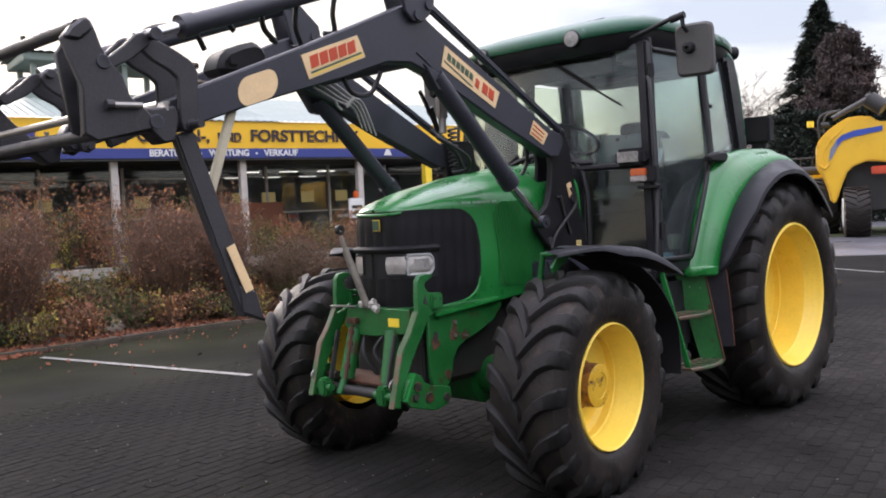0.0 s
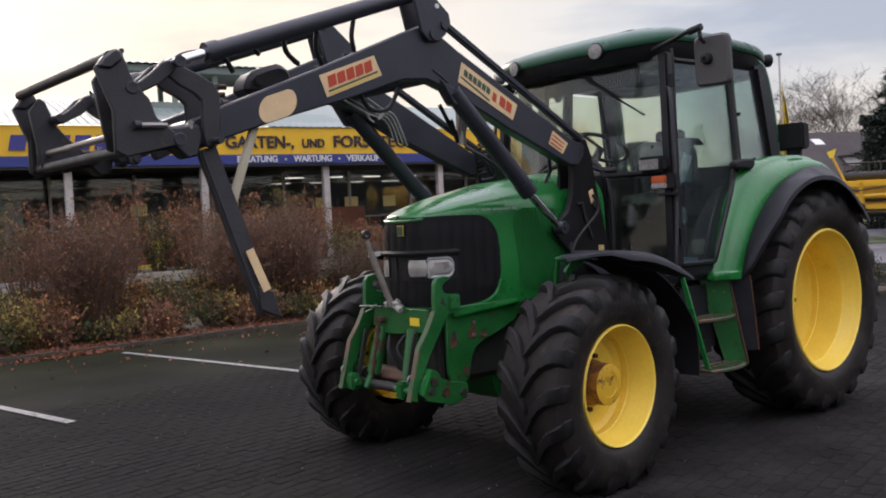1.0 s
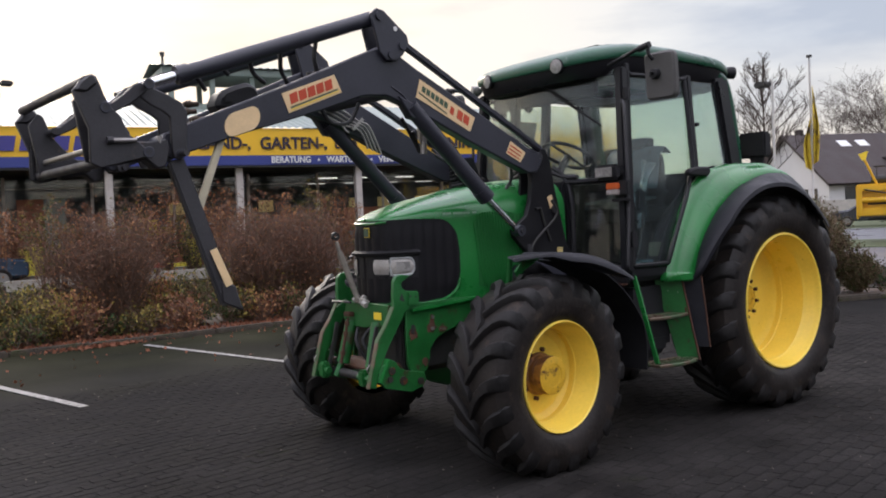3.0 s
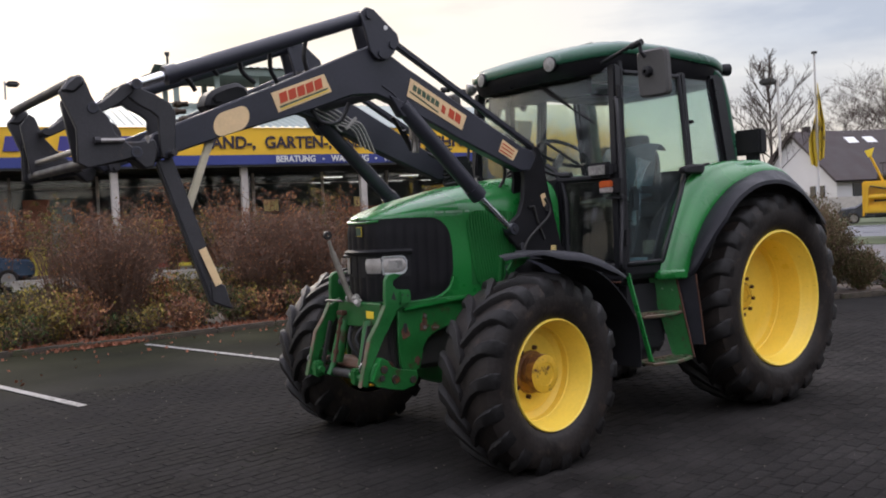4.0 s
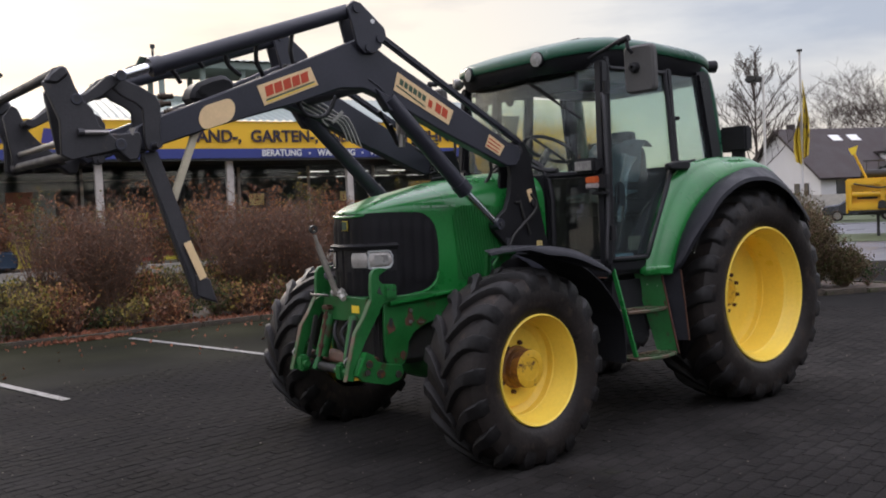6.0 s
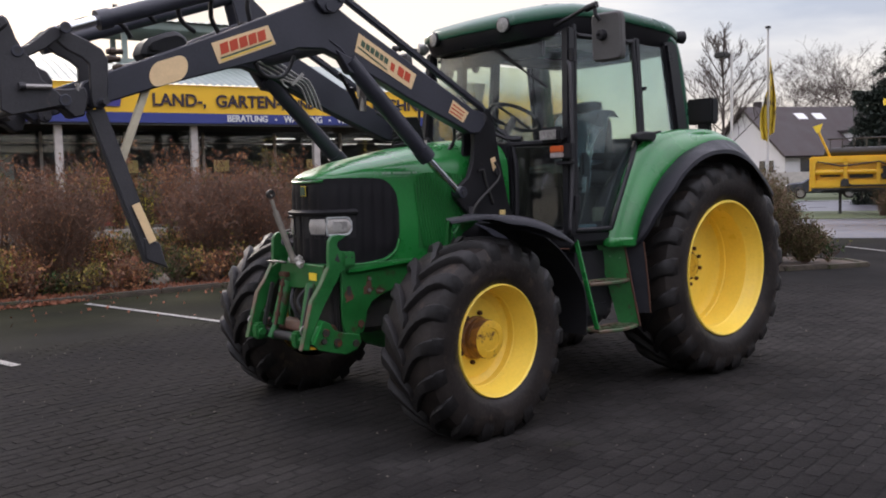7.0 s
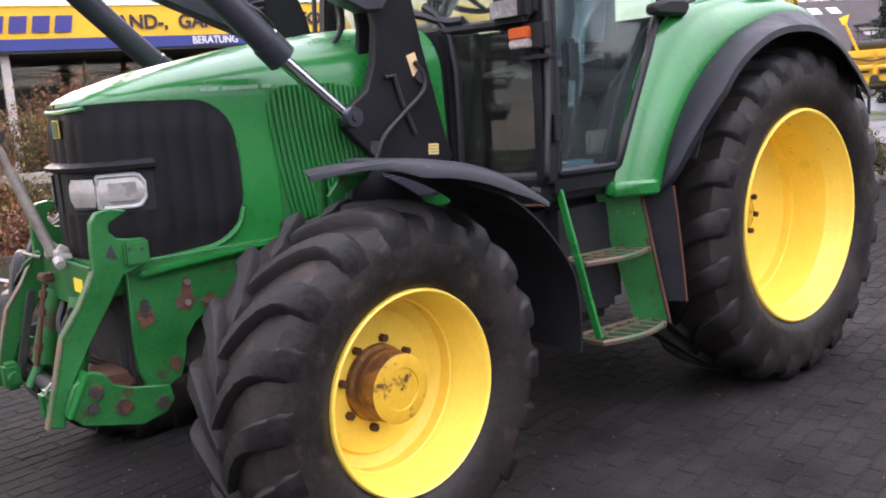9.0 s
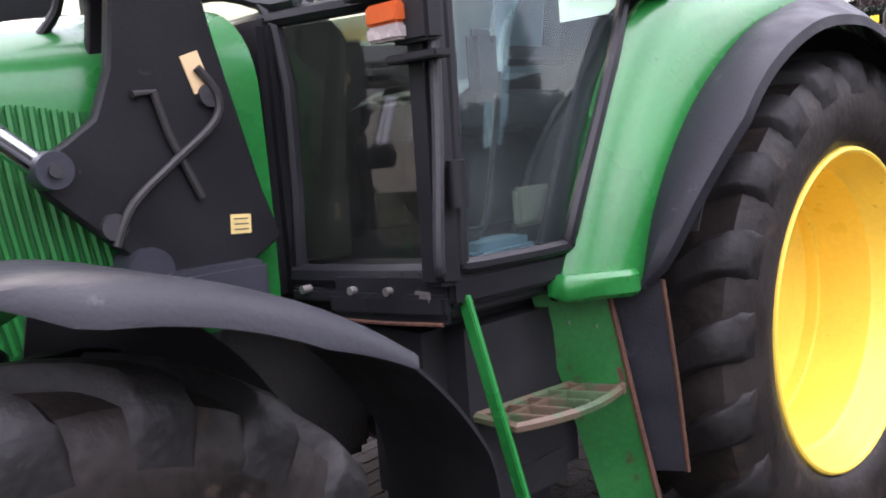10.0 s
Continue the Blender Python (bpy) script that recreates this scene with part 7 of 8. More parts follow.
def round_tree(at, high, seed, mat=None, leaves=0, limb=0.52):
    """A young street tree: straight leader, rising limbs, rounded crown of fine twigs."""
    rnd = random.Random(seed)
    at = Vector(at)
    top = thing("bare_tree", at, "tree with withered brown leaves still on its twigs" if leaves else "leafless street tree with an upright rounded crown of twigs", "tree", "bare trees")
    stem = [at + Vector((rnd.gauss(0, 0.03), rnd.gauss(0, 0.03), high * k / 8)) for k in range(9)]
    trunk, fine = [(stem, high * 0.014, 0.012)], []

    def shoot(p, d, length, r, level):
        pts = [p]
        for k in range(4):
            d = (d + Vector((rnd.gauss(0, 0.09), rnd.gauss(0, 0.09), 0.07 + rnd.gauss(0, 0.05)))).normalized()
            pts.append(pts[-1] + d * length / 4)
        (trunk if level == 0 else fine).append((pts, r, r * 0.4))
        if level == 3:
            return
        for k in range((9, 6, 4)[level]):
            f = rnd.uniform(0.25, 1.0)
            j = min(3, int(f * 4))
            b = pts[j].lerp(pts[j + 1], f * 4 - j)
            a = rnd.uniform(0, 6.283)
            side = Vector((math.cos(a), math.sin(a), rnd.uniform(-0.15, 0.5)))
            shoot(b, (d * 0.62 + side * 0.55).normalized(), length * rnd.uniform(0.26, 0.5) * (1.25 - 0.5 * f), max(r * 0.5, 0.0065), level + 1)

    for k in range(26):
        f = 0.28 + 0.68 * (k + rnd.random()) / 26
        a = k * 2.4 + rnd.uniform(-0.4, 0.4)
        rise = 0.62 + 1.1 * f * f
        d = Vector((math.cos(a), math.sin(a), rise)).normalized()
        shoot(at + Vector((0, 0, high * f)), d, high * limb * (1.12 - f) ** 0.7 * rnd.uniform(0.8, 1.1), high * 0.0042, 0)
    part("trunk", twig_tubes(trunk, 6), mat or M_bark, top)
    part("twig_crown", twig_tubes(fine, 3), mat or M_bark, top)
    if leaves:
        tips = [p for pts, r0, r1 in fine for p in pts[1:]]
        part("foliage", leaf_cloud([rnd.choice(tips) + Vector((rnd.gauss(0, 0.12), rnd.gauss(0, 0.12), rnd.gauss(0, 0.12))) for k in range(leaves)], 0.13, rnd), M_beech, top)
    return top


round_tree((-44.7, -27.3, 0), 9.9, 21)
round_tree((-39.9, -12.4, 0), 8.7, 26, M_bark2, 34000, 0.42)
bare_tree((-95, -46.5, 0), 14.6, 22, depth=6, spread=0.5)
bare_tree((-93.8, -42.7, 0), 15.9, 23, depth=6, spread=0.5)
bare_tree((-98.8, -39.6, 0), 15.2, 24, depth=6, spread=0.5)
bare_tree((-88.8, -33.3, 0), 14.6, 25, depth=6, spread=0.5)
bare_tree((-101, -57.0, 0), 12.1, 28, depth=5, spread=0.5)
bare_tree((-38, -7.4, 0), 9.5, 27, depth=6, mat=M_bark2)


def conifer(at, high, wide, seed, fill=62, spray=1.0):
    rnd = random.Random(seed)
    at = Vector(at)
    top = thing("conifer", at, "tall dark green conifer with drooping uneven branches", "tree", "conifers")
    part("trunk", tube([at, at + Vector((0, 0, high * 0.98))], 0.16, 8, 0.02), M_bark, top)
    bm = bmesh.new()
    n = int(high * 44)
    for i in range(n):
        f = (i + rnd.random()) / n
        z = high * (0.06 + 0.94 * f)
        reach = wide * (1 - f) ** 0.82 * rnd.uniform(0.6, 1.15) + 0.05
        a = rnd.uniform(0, 6.283)
        d = Vector((math.cos(a), math.sin(a), 0))
        for k in range(fill):
            g = rnd.random() ** 0.7
            p = at + Vector((0, 0, z)) + d * reach * g + Vector((0, 0, -0.35 * reach * g * g + 0.25 * g)) + Vector((rnd.gauss(0, 1), rnd.gauss(0, 1), rnd.gauss(0, 0.6))) * 0.14
            q = Euler((rnd.uniform(-0.7, 0.7), rnd.uniform(-0.7, 0.7), a + rnd.uniform(-0.8, 0.8))).to_matrix()
            s = rnd.uniform(0.12, 0.27) * spray
            v = [bm.verts.new(p + q @ Vector(c) * s) for c in ((-0.6, -0.22, 0), (0.9, 0, -0.15), (-0.6, 0.22, 0))]
            bm.faces.new(v)
    part("crown", bm, M_needle, top)
    return top


conifer((-54.5, -19.1, 0), 13.8, 5.4, 31, 150, 1.4)


def conifer_hedge(a, b, high, thick, seed, label, sprays=26000, spray=1.0):
    """A clipped evergreen hedge: many overlapping sprays over an uneven face."""
    rnd = random.Random(seed)
    a, b = Vector(a), Vector(b)
    run = b - a
    n = Vector((run.y, -run.x, 0)).normalized()
    top = thing("conifer_hedge", a.lerp(b, 0.5), label, "hedge")
    part("brushwood", twig_tubes([([a.lerp(b, f), a.lerp(b, f) + Vector((0, 0, high * 0.9))], 0.05, 0.02) for f in np.linspace(0.03, 0.97, 14)], 5), M_bark, top)
    bm = bmesh.new()
    for k in range(sprays):
        f, z = rnd.random(), high * rnd.random()
        side = rnd.choice((-1, 1)) * thick * (0.5 - 0.25 * rnd.random() ** 2)
        if rnd.random() < 0.2:
            z, side = high * (1 - 0.05 * rnd.random()), rnd.uniform(-0.5, 0.5) * thick
        ragged = 0.22 * noise.noise((f * 9, z * 1.2, seed))
        p = a.lerp(b, f) + n * (side + ragged) + Vector((0, 0, z + 0.5 * ragged))
        q = Euler((rnd.uniform(-1.2, 1.2), rnd.uniform(-1.2, 1.2), rnd.uniform(0, 6.3))).to_matrix()
        s = rnd.uniform(0.14, 0.32) * spray
        bm.faces.new([bm.verts.new(p + q @ Vector(c) * s) for c in ((-0.6, -0.25, 0), (0.9, 0, -0.1), (-0.6, 0.25, 0))])
    part("foliage", bm, M_needle, top)
    return top


conifer_hedge((-35.0, -14.3, 0), (-37.6, -4.6, 0), 5.1, 1.6, 61, "tall dark clipped conifer hedge beside the house")

# trees behind the yard's open side, mirrored in the cab's glass
conifer_hedge((-46, 10, 0), (4, 31, 0), 5.0, 3.0, 62, "dark row of dense conifers at the yard's edge", 42000, 2.2)
for i, (x, y, h) in enumerate(((-34, 26, 9.0), (-29, 30, 11.5), (-25, 27, 7.5), (-18, 31, 10.0), (-13, 28, 8.0), (-4, 33, 9.0), (6, 31, 7.0))):
    conifer((x, y, 0), h, 2.2, 40 + i, 24)

# white house
M_render = node_mat("white_house_render", (0.62, 0.61, 0.60), 0.8, var=0.06, scale=0.5)
M_tile = node_mat("dark_brown_roof_tiles", (0.042, 0.032, 0.031), 0.8, var=0.3, scale=0.8, fine=8)
M_win = node_mat("dark_window_pane", (0.03, 0.035, 0.04), 0.1, var=0.3, scale=1)
HC = Vector((-68.4, -36.1, 0))
ah = Vector((-0.876, -0.482, 0)).normalized()
ri = Vector((-0.482, 0.876, 0)).normalized()
HL, HG = (ri * 0.80 + ah * 0.60), (ah * 0.80 - ri * 0.60)


def hp(l, g, z):
    return HC + HL * l + HG * g + Vector((0, 0, z))


house = thing("house", hp(7, 5, 0), "white rendered house with a large dark tiled roof", "house")
W, LN = 12.0, 34.0
bm = bmesh.new()
base = [hp(0, 0, 0), hp(LN, 0, 0), hp(LN, W, 0), hp(0, W, 0)]
tops = [p + Vector((0, 0, 3.4)) for p in base]
lo = [bm.verts.new(p) for p in base]
hi = [bm.verts.new(p) for p in tops]
pk = [bm.verts.new(hp(0, W / 2, 7.7)), bm.verts.new(hp(LN, W / 2, 7.7))]
bm.faces.new((lo[0], lo[1], hi[1], hi[0]))
bm.faces.new((lo[1], lo[2], hi[2], pk[1], hi[1]))
bm.faces.new((lo[2], lo[3], hi[3], hi[2]))
bm.faces.new((lo[3], lo[0], hi[0], pk[0], hi[3]))
part("wall", bm, M_render, house)
for g0, g1 in ((-0.6, W / 2 + 0.05), (W + 0.6, W / 2 - 0.05)):
    zz = 3.4 - 0.43
    bm = pane([hp(-0.5, g0, zz), hp(LN, g0, zz), hp(LN, g1, 7.85), hp(-0.5, g1, 7.85)], 0.22)
    part("roof", bm, M_tile, house)
for l in (4.6, 6.6):
    part("skylight", pane([hp(l, 4.2, 6.56), hp(l + 1.1, 4.2, 6.56), hp(l + 1.1, 5.0, 7.15), hp(l, 5.0, 7.15)], 0.2), M_white, house)
for l in (1.6, 3.2, 8.5, 11.0):
    part("window", pane([hp(l, -0.03, 1.6), hp(l + 1.1, -0.03, 1.6), hp(l + 1.1, -0.03, 2.8), hp(l, -0.03, 2.8)], 0.08), M_win, house)
for g, z in ((1.6, 1.5), (2.9, 1.5), (5.2, 1.6)):
    part("window", pane([hp(-0.03, g, z), hp(-0.03, g + 0.75, z), hp(-0.03, g + 0.75, z + 1.2), hp(-0.03, g, z + 1.2)], 0.08), M_win, house)
part("chimney", box(hp(1.6, 6.2, 7.9), (0.5, 0.6, 1.0), 0.03), M_tile, house)
DM = Matrix((HL, HG, Vector((0, 0, 1)))).transposed().to_4x4()
part("dormer", box(hp(9.3, 2.3, 4.75), (3.0, 2.2, 0.9), 0.03, DM), M_render, house)
part("dormer_roof", box(hp(9.3, 2.2, 5.3), (3.5, 2.8, 0.22), 0.03, DM), M_tile, house)

# grass strips and lighter wet ground beyond the yard
M_grass = node_mat("winter_grass", (0.055, 0.075, 0.03), 0.9, var=0.4, scale=0.8, fine=20)
M_wet = node_mat("wet_grey_asphalt", (0.10, 0.10, 0.115), 0.35, var=0.25, scale=0.3, fine=12)


def strip(name, d0, d1, s0, s1, mat, label, z=0.004):
    """A band across the view to the east, d metres off and s across."""
    c = Vector((5.8, 4.6, 0))
    pts = [c + ah * d0 + ri * s0, c + ah * d0 + ri * s1, c + ah * d1 + ri * s1, c + ah * d1 + ri * s0]
    return solo(name, prism([(p.x, p.y) for p in pts], -0.006, z, 0, "z"), mat, label, name, kind="structure")


strip("pavement", 22, 31, -6, 40, M_wet, "pale wet paving", 0.004)
strip("grass_verge", 31, 37, -9, 40, M_grass, "strip of winter grass", 0.02)
strip("road", 37, 52, -14, 60, M_wet, "grey wet road", 0.006)
strip("grass_verge", 52, 80, -20, 60, M_grass, "far strip of winter grass", 0.02)
solo("garden_wall", beam(HC - ah * 8 - ri * 8 + Vector((0, 0, 0.8)), HC - ah * 8 + ri * 30 + Vector((0, 0, 0.8)), 1.6, 0.3, 0.02, (0, 0, 1)), M_post, "grey garden wall before the house", "wall", kind="structure")

# flag pole, street lamps
M_pole = node_mat("pale_pole", (0.55, 0.54, 0.52), 0.4, var=0.1, scale=2)
M_flag = node_mat("yellow_flag", (0.52, 0.38, 0.03), 0.7, var=0.2, scale=3, spot=(0.06, 0.05, 0.05), spot_amt=0.7, spot_scale=2.2)
fp = thing("flag_pole", (-21.7, -11.05, 0), "white flag pole with a limp yellow flag", "flag pole")
part("pole", tube([(-21.7, -11.05, -0.01), (-21.7, -11.05, 6.35)], 0.05, 10, 0.035), M_pole, fp)
part("pole_cap", cyl((-21.7, -11.05, 6.35), (-21.7, -11.05, 6.42), 0.09, 12, 0.01), M_shop, fp)
for side, z0, z1, full in ((1, 5.35, 2.8, 0.17), (-1, 4.3, 2.6, 0.21)):
    rows = []
    for i in range(13):
        z = z0 + (z1 - z0) * i / 12
        wdt = 0.02 + full * min(1, i / 6) - 0.05 * max(0, (i - 9) / 3)
        rows.append([Vector((-21.66, -11.0, z + 0.10 * k / 8 * (i / 12))) + ri * side * (k / 8 * wdt + 0.035) + ah * 0.10 * math.sin(k * 1.2 + i * 0.3) for k in range(9)])
    part("flag", sheet(rows, 0.01), M_flag, fp, "limp yellow flag with dark marks")


def street_lamp(at, high, turn):
    top = thing("street_lamp", at, "grey street lamp with a tilted flat head", "street lamp", "street lamps")
    at = Vector(at)
    part("pole", tube([at, at + Vector((0, 0, high))], 0.06, 10, 0.045), M_pole, top)
    part("lamp_head", join(box(at + turn * 0.35 + Vector((0, 0, high - 0.12)), (0.5, 0.5, 0.22), 0.06), cyl(at + Vector((0, 0, high - 0.1)), at + turn * 0.3 + Vector((0, 0, high - 0.1)), 0.04, 8)), M_shop, top)


street_lamp((-24.5, -14.15, -0.01), 6.2, -ri)
street_lamp((-2.7, -39.3, -0.01), 8.7, Vector((-0.9, 0.3, 0)))


# parked cars
def car(at, yaw, body_mat, label):
    top = thing("car", at, label, "car", "parked cars")
    m = Matrix.Translation(at) @ pose(0, 0, 0, 0, 0, yaw)
    side = [(-2.1, 0.35), (-2.15, 0.65), (-2.05, 0.9), (-1.2, 0.98), (-0.55, 1.4), (0.3, 1.47), (1.1, 1.42), (1.75, 1.02), (2.1, 0.95), (2.15, 0.45), (2.0, 0.3)]
    bm = prism(side, -0.85, 0.85, 0.08)
    bmesh.ops.transform(bm, verts=bm.verts, matrix=m)
    body = part("body", bm, body_mat, top)
    for s in (1, -1):
        bm = prism([(-1.05, 0.98), (-0.5, 1.34), (0.25, 1.39), (1.0, 1.35), (1.5, 1.0)], s * 0.853 - 0.004, s * 0.853 + 0.004, 0)
        bmesh.ops.transform(bm, verts=bm.verts, matrix=m)
        part("side_window", bm, M_win, top)
    for x in (-1.3, 1.3):
        for s in (1, -1):
            w = part("wheel", lathe([(0.06, s * 0.1), (0.2, s * 0.1), (0.29, s * 0.11), (0.32, s * 0.06), (0.32, -s * 0.1), (0.2, -s * 0.1)], m @ Matrix.Translation((x, s * 0.78, 0.32)), 24), M_tyre, top)
            part("rim", lathe([(0.002, s * 0.105), (0.2, s * 0.112), (0.21, s * 0.09)], m @ Matrix.Translation((x, s * 0.78, 0.32)), 20), M_steel, w)
    return top


M_silver = node_mat("dark_car_paint", (0.06, 0.065, 0.075), 0.25, metal=0.3, var=0.06, scale=2)
car((2.1, -24.2, 0), 8, node_mat("blue_grey_car_paint", (0.055, 0.085, 0.13), 0.25, metal=0.3, var=0.06, scale=2), "blue-grey car parked behind the shrubs")
car((-44.5, -20.5, 0), 118, M_silver, "dark grey car parked by the road")

# combine harvester and its header
M_cyel = node_mat("yellow_harvester_paint", (0.75, 0.44, 0.02), 0.35, var=0.1, scale=1.5, coat=0.2)
M_cgrey = node_mat("grey_stripe_paint", (0.16, 0.18, 0.25), 0.4, var=0.3, scale=4)
M_cblue = node_mat("blue_stripe_paint", (0.03, 0.07, 0.35), 0.4, var=0.15, scale=2)
CB = Vector((-22.5, -7.35, 0))
CF, CR = Vector((-0.93, -0.37, 0)).normalized(), Vector((-0.37, 0.93, 0)).normalized()


def cp(h, f, z):
    return CB + CR * h + CF * f + Vector((0, 0, z))


def cslab(pts, f0, f1, off=0.03):
    bm = bmesh.new()
    a = [bm.verts.new(cp(h, f0, z)) for h, z in pts]
    b = [bm.verts.new(cp(h, f1, z)) for h, z in pts]
    n = len(pts)
    bm.faces.new(a)
    bm.faces.new(b[::-1])
    for i in range(n):
        bm.faces.new((a[i], a[(i + 1) % n], b[(i + 1) % n], b[i]))
    bmesh.ops.recalc_face_normals(bm, faces=bm.faces)
    return bev(bm, off, 2)


harv = thing("combine_harvester", cp(1.2, 2, 0), "yellow combine harvester with a blue stripe", "harvester")
shell = [(0.0, 2.32), (0.0, 3.0), (0.12, 3.2), (0.34, 3.42), (0.60, 3.61), (0.92, 3.78), (1.25, 3.81), (1.64, 3.76), (1.75, 3.60), (2.1, 3.58), (3.3, 3.55), (3.3, 2.35), (1.97, 2.32), (1.45, 2.38), (1.04, 2.23), (0.87, 2.06), (0.73, 1.71), (0.52, 1.09), (0.40, 1.12), (0.29, 1.65), (0.13, 2.10)]
body = part("body", cslab(shell, 0, 3.2, 0.05), M_cyel, harv, "yellow moulded rear panels")
part("crease", tube([cp(0.06, -0.02, 2.32), cp(0.22, -0.03, 2.20), cp(0.36, -0.02, 2.36)], 0.035, 8), M_cyel, body)
part("crease", tube([cp(0.20, -0.01, 2.38), cp(0.20, -0.03, 2.75), cp(0.45, -0.03, 3.15), cp(0.80, 0.0, 3.45)], 0.014, 8), M_cyel, body)
part("stripe", cslab([(0.60, 2.86), (0.74, 3.05), (1.07, 3.16), (1.90, 3.30), (1.90, 3.45), (1.07, 3.36), (0.74, 3.24), (0.58, 3.08)], -0.03, 0.0, 0.0), M_cblue, harv, "blue sweeping stripe")
part("stripe_end", cslab([(0.33, 2.42), (0.46, 2.58), (0.60, 2.86), (0.58, 3.08), (0.40, 2.82)], -0.03, 0.0, 0.0), M_cgrey, harv, "grey blue lower end of the stripe")
part("hull", cslab([(0.7, 0.8), (3.2, 0.8), (3.2, 2.9), (0.9, 2.9)], 0.5, 5.5, 0.05), M_dark, harv)
part("cab", cslab([(0.3, 2.2), (2.0, 2.2), (2.0, 3.4), (0.5, 3.4)], 5.2, 6.6, 0.1), M_win, harv)
auger = part("auger_tube", tube([cp(0.50, 0.25, 3.80), cp(1.0, 0.15, 4.06), cp(1.60, 0.0, 4.36)], 0.085, 14), M_mirrorbox, harv, "grey unloading tube")
part("tube_end", join(cyl(cp(1.55, 0.0, 4.30), cp(1.95, -0.12, 3.98), 0.26, 16, 0.03), cyl(cp(1.5, 0.05, 4.33), cp(1.62, 0.0, 4.38), 0.13, 14)), M_dark, auger, "dark rubber spout")
part("hand_rail", join(*[tube(curve_pts([cp(h, 0.4, 3.2), cp(h - 0.03, 0.4, 3.75), cp(h + 0.14, 0.5, 3.98), cp(h + 0.5, 0.8, 4.08)], 4), 0.035, 8) for h in (0.10, 0.26)], cyl(cp(0.14, 0.4, 3.62), cp(0.40, 0.4, 3.62), 0.09, 10, 0.02)), M_dark, harv, "black rails beside the tube")
part("tail_lamp", cslab([(1.55, 1.95), (2.05, 1.95), (2.05, 2.2), (1.55, 2.2)], -0.1, 0.1, 0.03), M_red, harv)
part("beacon", cyl(cp(-0.16, 1.0, 3.62), cp(-0.16, 1.0, 3.82), 0.11, 12, 0.03), M_ylabel, harv)
part("mirror_arm", tube([cp(0.3, 1.0, 3.4), cp(-0.16, 1.0, 3.62)], 0.03, 8), M_dark, harv)


def big_wheel(h, f, r, w):
    m = Matrix.Translation(cp(h, f, r - 0.01)) @ Matrix((CF, -CR, Vector((0, 0, 1)))).transposed().to_4x4()
    t = part("wheel", lathe([(r * 0.5, w * 0.42), (r * 0.56, w * 0.5), (r * 0.8, w * 0.52), (r * 0.93, w * 0.46), (r * 0.96, 0), (r * 0.93, -w * 0.46), (r * 0.8, -w * 0.52), (r * 0.5, -w * 0.42)], m, 40), M_tyre, harv)
    part("rim", lathe([(0.02, w * 0.5), (r * 0.30, w * 0.5), (r * 0.44, w * 0.55), (r * 0.55, w * 0.545), (r * 0.57, w * 0.5)], m, 32), M_white, t, "white wheel rim")
    for k in range(22):
        for s in (1, -1):
            a = 2 * math.pi * (k + (0.5 if s > 0 else 0)) / 22
            p = [m @ Vector((rr * math.cos(a + da), y * w, rr * math.sin(a + da))) for rr, y, da in ((r * 0.95, 0, 0.1), (r * 1.0, 0, 0.1), (r * 1.0, s * 0.46, -0.12), (r * 0.9, s * 0.5, -0.14))]
            part("tread_bar", pane(p, 0.07), M_tyre, t)


big_wheel(0.27, 2.6, 0.98, 0.75)
big_wheel(1.10, -0.1, 0.80, 0.75)
big_wheel(3.0, 2.6, 0.98, 0.75)

HB = Vector((-24.62, -11.03, 0))
HD = (Vector((-25.71, -8.69, 0)) - HB).normalized()
HN = Vector((HD.y, -HD.x, 0))
if HN.x > 0:
    HN = -HN


def xp(h, f, z):
    return HB + HD * h + HN * f + Vector((0, 0, z))


HM = Matrix((HD, HN, Vector((0, 0, 1)))).transposed().to_4x4()


def xbox(h0, h1, f0, f1, z0, z1, off=0.02):
    return box(xp((h0 + h1) / 2, (f0 + f1) / 2, (z0 + z1) / 2), (h1 - h0, f1 - f0, z1 - z0), off, HM)


head = thing("harvester_header", xp(2, 0.5, 0), "yellow harvester header on a dark trailer", "header")
part("trough", xbox(0.0, 4.6, 0.25, 1.3, 0.98, 2.0), M_cyel, head, "yellow header trough")
part("top_beam", xbox(-0.05, 4.6, 0.0, 0.3, 1.82, 2.08, 0.04), M_cyel, head)
part("lower_beam", xbox(0.0, 4.6, 0.05, 0.3, 0.95, 1.22, 0.04), M_cyel, head)
for h in (0.0, 1.05, 2.1, 3.2, 4.3):
    part("rib", xbox(h, h + 0.14, 0.0, 0.3, 0.95, 2.05, 0.02), M_cyel, head)
part("recess", xbox(0.3, 0.95, 0.22, 0.26, 1.35, 1.62, 0.0), M_dark, head)
part("drive_box", xbox(2.25, 2.85, 0.02, 0.2, 1.25, 1.7, 0.05), M_dark, head)
part("reel", join(cyl(xp(0.4, 1.0, 2.25), xp(4.6, 1.0, 2.25), 0.16, 12), *[cyl(xp(0.6 + 0.4 * k, 0.9, 2.1), xp(0.6 + 0.4 * k, 0.9, 2.75), 0.02, 5) for k in range(10)], cyl(xp(0.5, 0.9, 2.72), xp(4.6, 0.9, 2.72), 0.03, 8)), M_dark, head, "dark reel with tines")
part("marker_wand", beam(xp(0.62, 0.1, 2.05), xp(0.22, 0.1, 3.0), 0.07, 0.05), M_cyel, head)
part("wand_tip", pane([xp(0.28, 0.08, 2.95), xp(0.16, 0.08, 2.92), xp(0.05, 0.08, 3.15), xp(0.36, 0.08, 3.25)], 0.05), M_ylabel, head)
part("trailer", join(xbox(0.4, 4.6, 0.4, 1.1, 0.80, 0.95), *[xbox(h, h + 0.10, 0.5, 0.6, -0.01, 0.82) for h in (0.9, 3.9)]), M_dark, head, "dark trailer chassis on props")
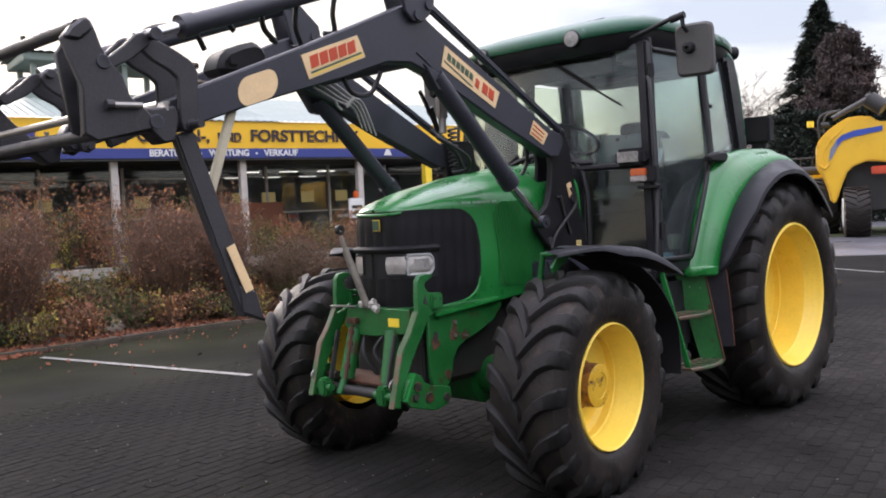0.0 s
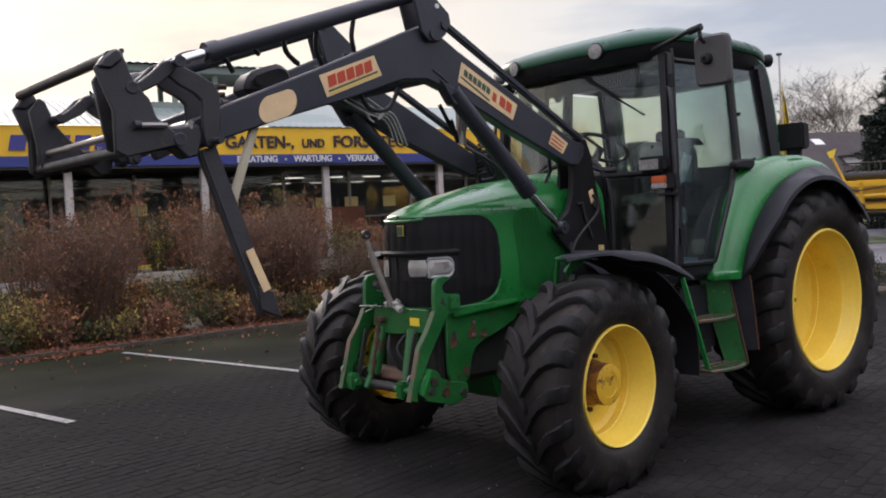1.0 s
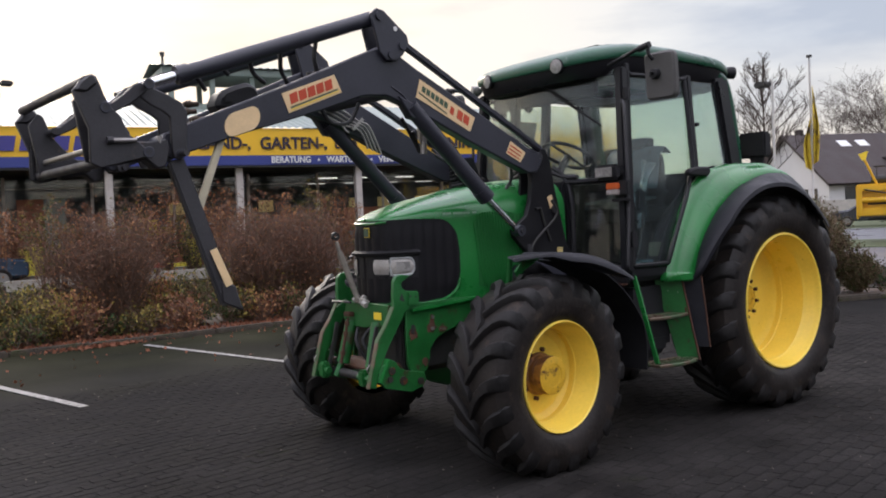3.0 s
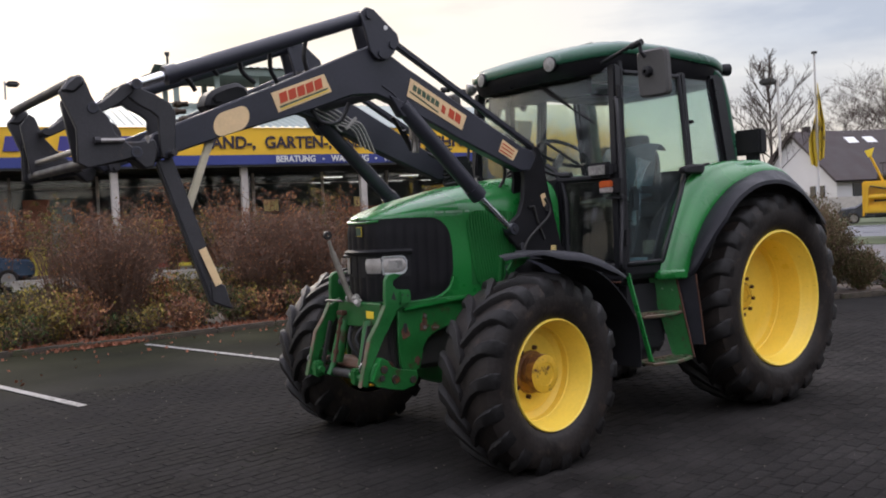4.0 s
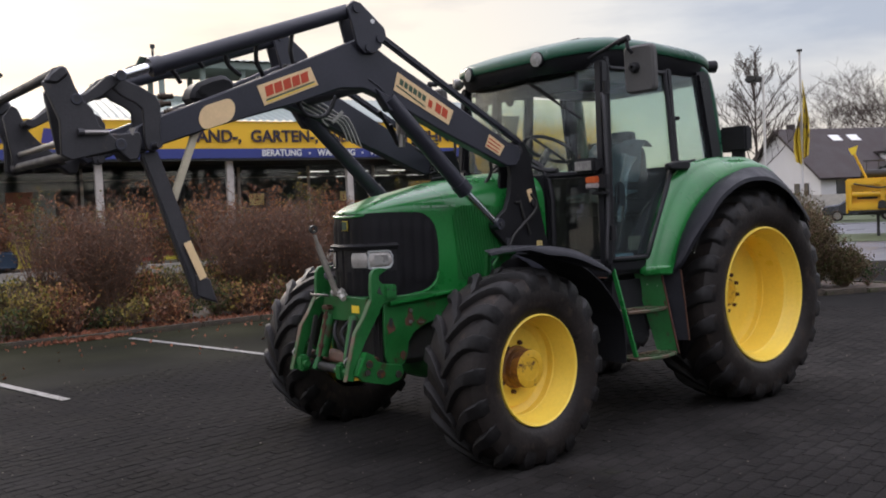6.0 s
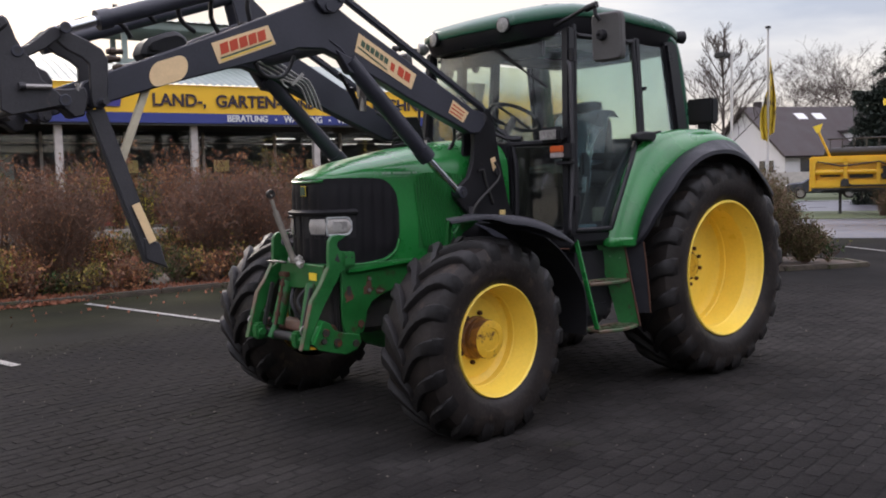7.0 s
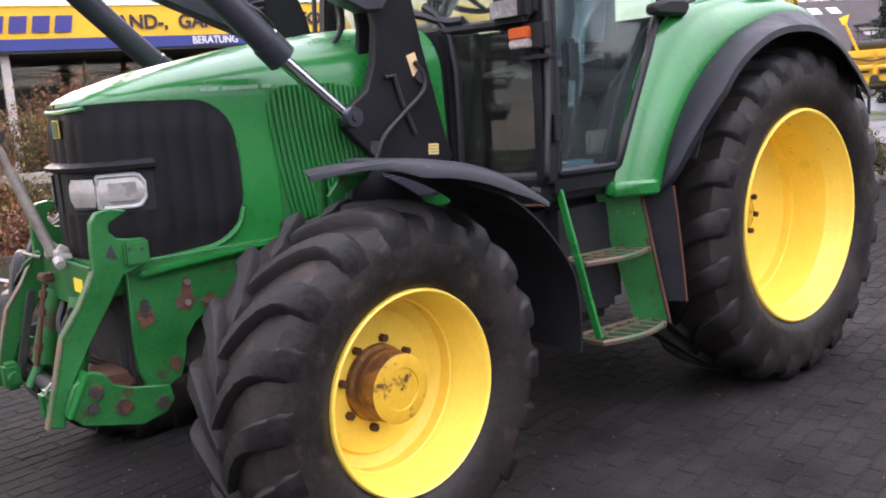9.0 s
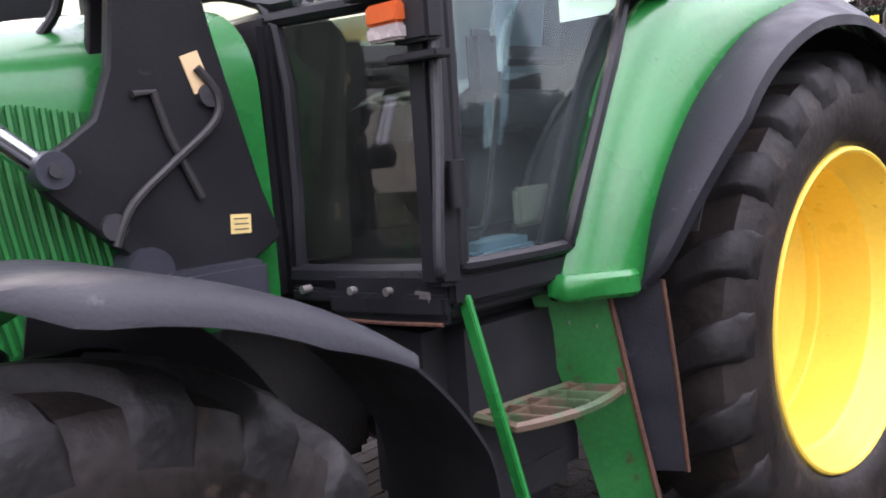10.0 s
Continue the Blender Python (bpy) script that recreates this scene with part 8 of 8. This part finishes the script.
part("feed_auger", cyl(xp(0.1, 0.12, 1.52), xp(4.5, 0.12, 1.52), 0.10, 12), M_cyel, head, "yellow feed auger")
part("recess", xbox(1.25, 2.0, 0.16, 0.2, 1.30, 1.60, 0.0), M_dark, head)
part("recess", xbox(3.3, 4.1, 0.16, 0.2, 1.3, 1.6, 0.0), M_dark, head)
part("front_panel", xbox(0.06, 4.6, 0.20, 0.26, 1.62, 1.86, 0.01), M_cyel, head)
part("knife_bar", xbox(1.15, 2.9, -0.06, 0.05, 0.99, 1.06, 0.01), M_dark, head)
part("motor", join(cyl(xp(1.10, -0.12, 1.15), xp(1.10, 0.1, 1.15), 0.14, 14, 0.02), xbox(0.95, 1.3, -0.1, 0.05, 1.0, 1.1, 0.02)), M_dark, head)
part("end_shield", xbox(-0.06, 0.0, -0.02, 1.2, 0.85, 2.02, 0.015), M_cyel, head)
part("hydraulic_pipe", tube([xp(0.2, -0.1, 1.9), xp(1.0, -0.1, 1.72), xp(2.2, -0.1, 1.86), xp(3.0, -0.1, 1.4)], 0.025, 6), M_dark, head)
part("skid", xbox(0.1, 4.5, 0.0, 0.35, 0.88, 0.95, 0.01), M_dark, head)
for i, (h, f, s) in enumerate(((2.3, -1.2, 0.55), (3.3, -1.0, 0.6))):
    shrub(xp(h, f, 0), s, 0.95, 700, ((2, 0.7), (1, 0.3)), 400 + i, 40)

# ---- paving stones near the tractor ----
pm = pose(0, 0, 0, 0, 0, PAVE_TURN)


def paver_mesh(rnd):
    """One worn stone: uneven chipped outline, rounded shoulder, sides running down into the joint."""
    hx, hy = 0.0953, 0.0470
    base = [(-hx, -hy), (-hx * 0.5, -hy), (0, -hy), (hx * 0.5, -hy), (hx, -hy), (hx, 0), (hx, hy), (hx * 0.5, hy), (0, hy), (-hx * 0.5, hy), (-hx, hy), (-hx, 0)]
    rings = [[], [], []]
    for k, (x, y) in enumerate(base):
        corner = k in (0, 4, 6, 10)
        cut_in = rnd.uniform(0.0005, 0.0030) + (rnd.uniform(0.002, 0.010) if corner else 0) + (0.006 if rnd.random() < 0.10 else 0)
        d = Vector((x, y, 0))
        n = Vector((x / hx if abs(x) > hx * 0.9 else 0, y / hy if abs(y) > hy * 0.9 else 0, 0))
        if n.length > 1.2:
            n *= 0.7
        rings[2].append(d - n * cut_in * 0.5 + Vector((0, 0, -0.024)))
        rings[1].append(d - n * cut_in + Vector((0, 0, -0.0045)))
        rings[0].append(d - n * (cut_in + rnd.uniform(0.0025, 0.0055)) + Vector((0, 0, rnd.uniform(-0.0012, 0.0006))))
    vs = rings[0] + rings[1] + rings[2]
    fs = [tuple(range(12))]
    for r in (0, 12):
        fs += [(r + k, r + 12 + k, r + 12 + (k + 1) % 12, r + (k + 1) % 12) for k in range(12)]
    me = bpy.data.meshes.new("paver")
    me.from_pydata(vs, [], fs)
    me.materials.append(M_paver)
    return me


add_ground_tone(M_paver)
M_paver_field = M_paver.copy()
M_paver_field.name = "dark_concrete_paver_field"
fnt = M_paver_field.node_tree
geo = fnt.nodes.new("ShaderNodeNewGeometry")
for lk in list(fnt.links):
    if lk.from_node.bl_idname == "ShaderNodeObjectInfo":
        fnt.links.new(geo.outputs["Random Per Island"], lk.to_socket)
prnd = random.Random(77)
pmes = [paver_mesh(prnd) for k in range(14)]
verts, faces, single = [], [], 0
for j in range(-49, 64):
    for i in range(-31, 44):
        c = pm @ Vector(((i + 0.5 * (j % 2)) * 0.1940 + 0.145 + prnd.gauss(0, 0.0022), j * 0.0968 + prnd.gauss(0, 0.0012), 0))
        c.z = prnd.uniform(-0.0022, 0.001)
        m = Matrix.Translation(c) @ pm @ pose(0, 0, 0, prnd.gauss(0, 0.5), prnd.gauss(0, 0.35), prnd.gauss(0, 0.9))
        if single < 300 and 1.0 < c.x < 4.2 and 1.75 < c.y < 3.6:
            ob = new("paver", prnd.choice(pmes))
            ob.parent = ground
            ob.matrix_basis = m
            single += 1
        else:
            o = len(verts)
            kind = prnd.choice(pmes)
            verts += [m @ v.co for v in kind.vertices]
            faces += [tuple(o + k for k in f.vertices) for f in kind.polygons]
me = bpy.data.meshes.new("paver_field")
me.from_pydata(verts, [], faces)
me.materials.append(M_paver_field)
pf = new("paver_field", me)
pf.parent = ground
tagged(pf, "dark concrete paving stones", kind="stuff")
# grit and bits of leaf lying on the stones
grit = bmesh.new()
for k in range(900):
    x, y = prnd.uniform(-2.5, 5.0), prnd.uniform(-4.5, 4.2)
    r = prnd.uniform(0.003, 0.008) * (1.6 if k % 40 == 0 else 1)
    vs = [grit.verts.new(Vector((x, y, 0.003)) + Euler((0, 0, prnd.uniform(0, 6.28))).to_matrix() @ Vector(v) * r) for v in ((1.2, 0, 0), (-0.4, 0.9, 0), (-0.7, -0.8, 0), (0, 0, 0.8))]
    for f in ((0, 1, 3), (1, 2, 3), (2, 0, 3), (0, 2, 1)):
        grit.faces.new([vs[q] for q in f])
solo("grit", grit, node_mat("pale_grit", (0.13, 0.115, 0.09), 0.8, var=0.8, scale=3), "pale grit and leaf crumbs on the paving", "grit", kind="stuff")
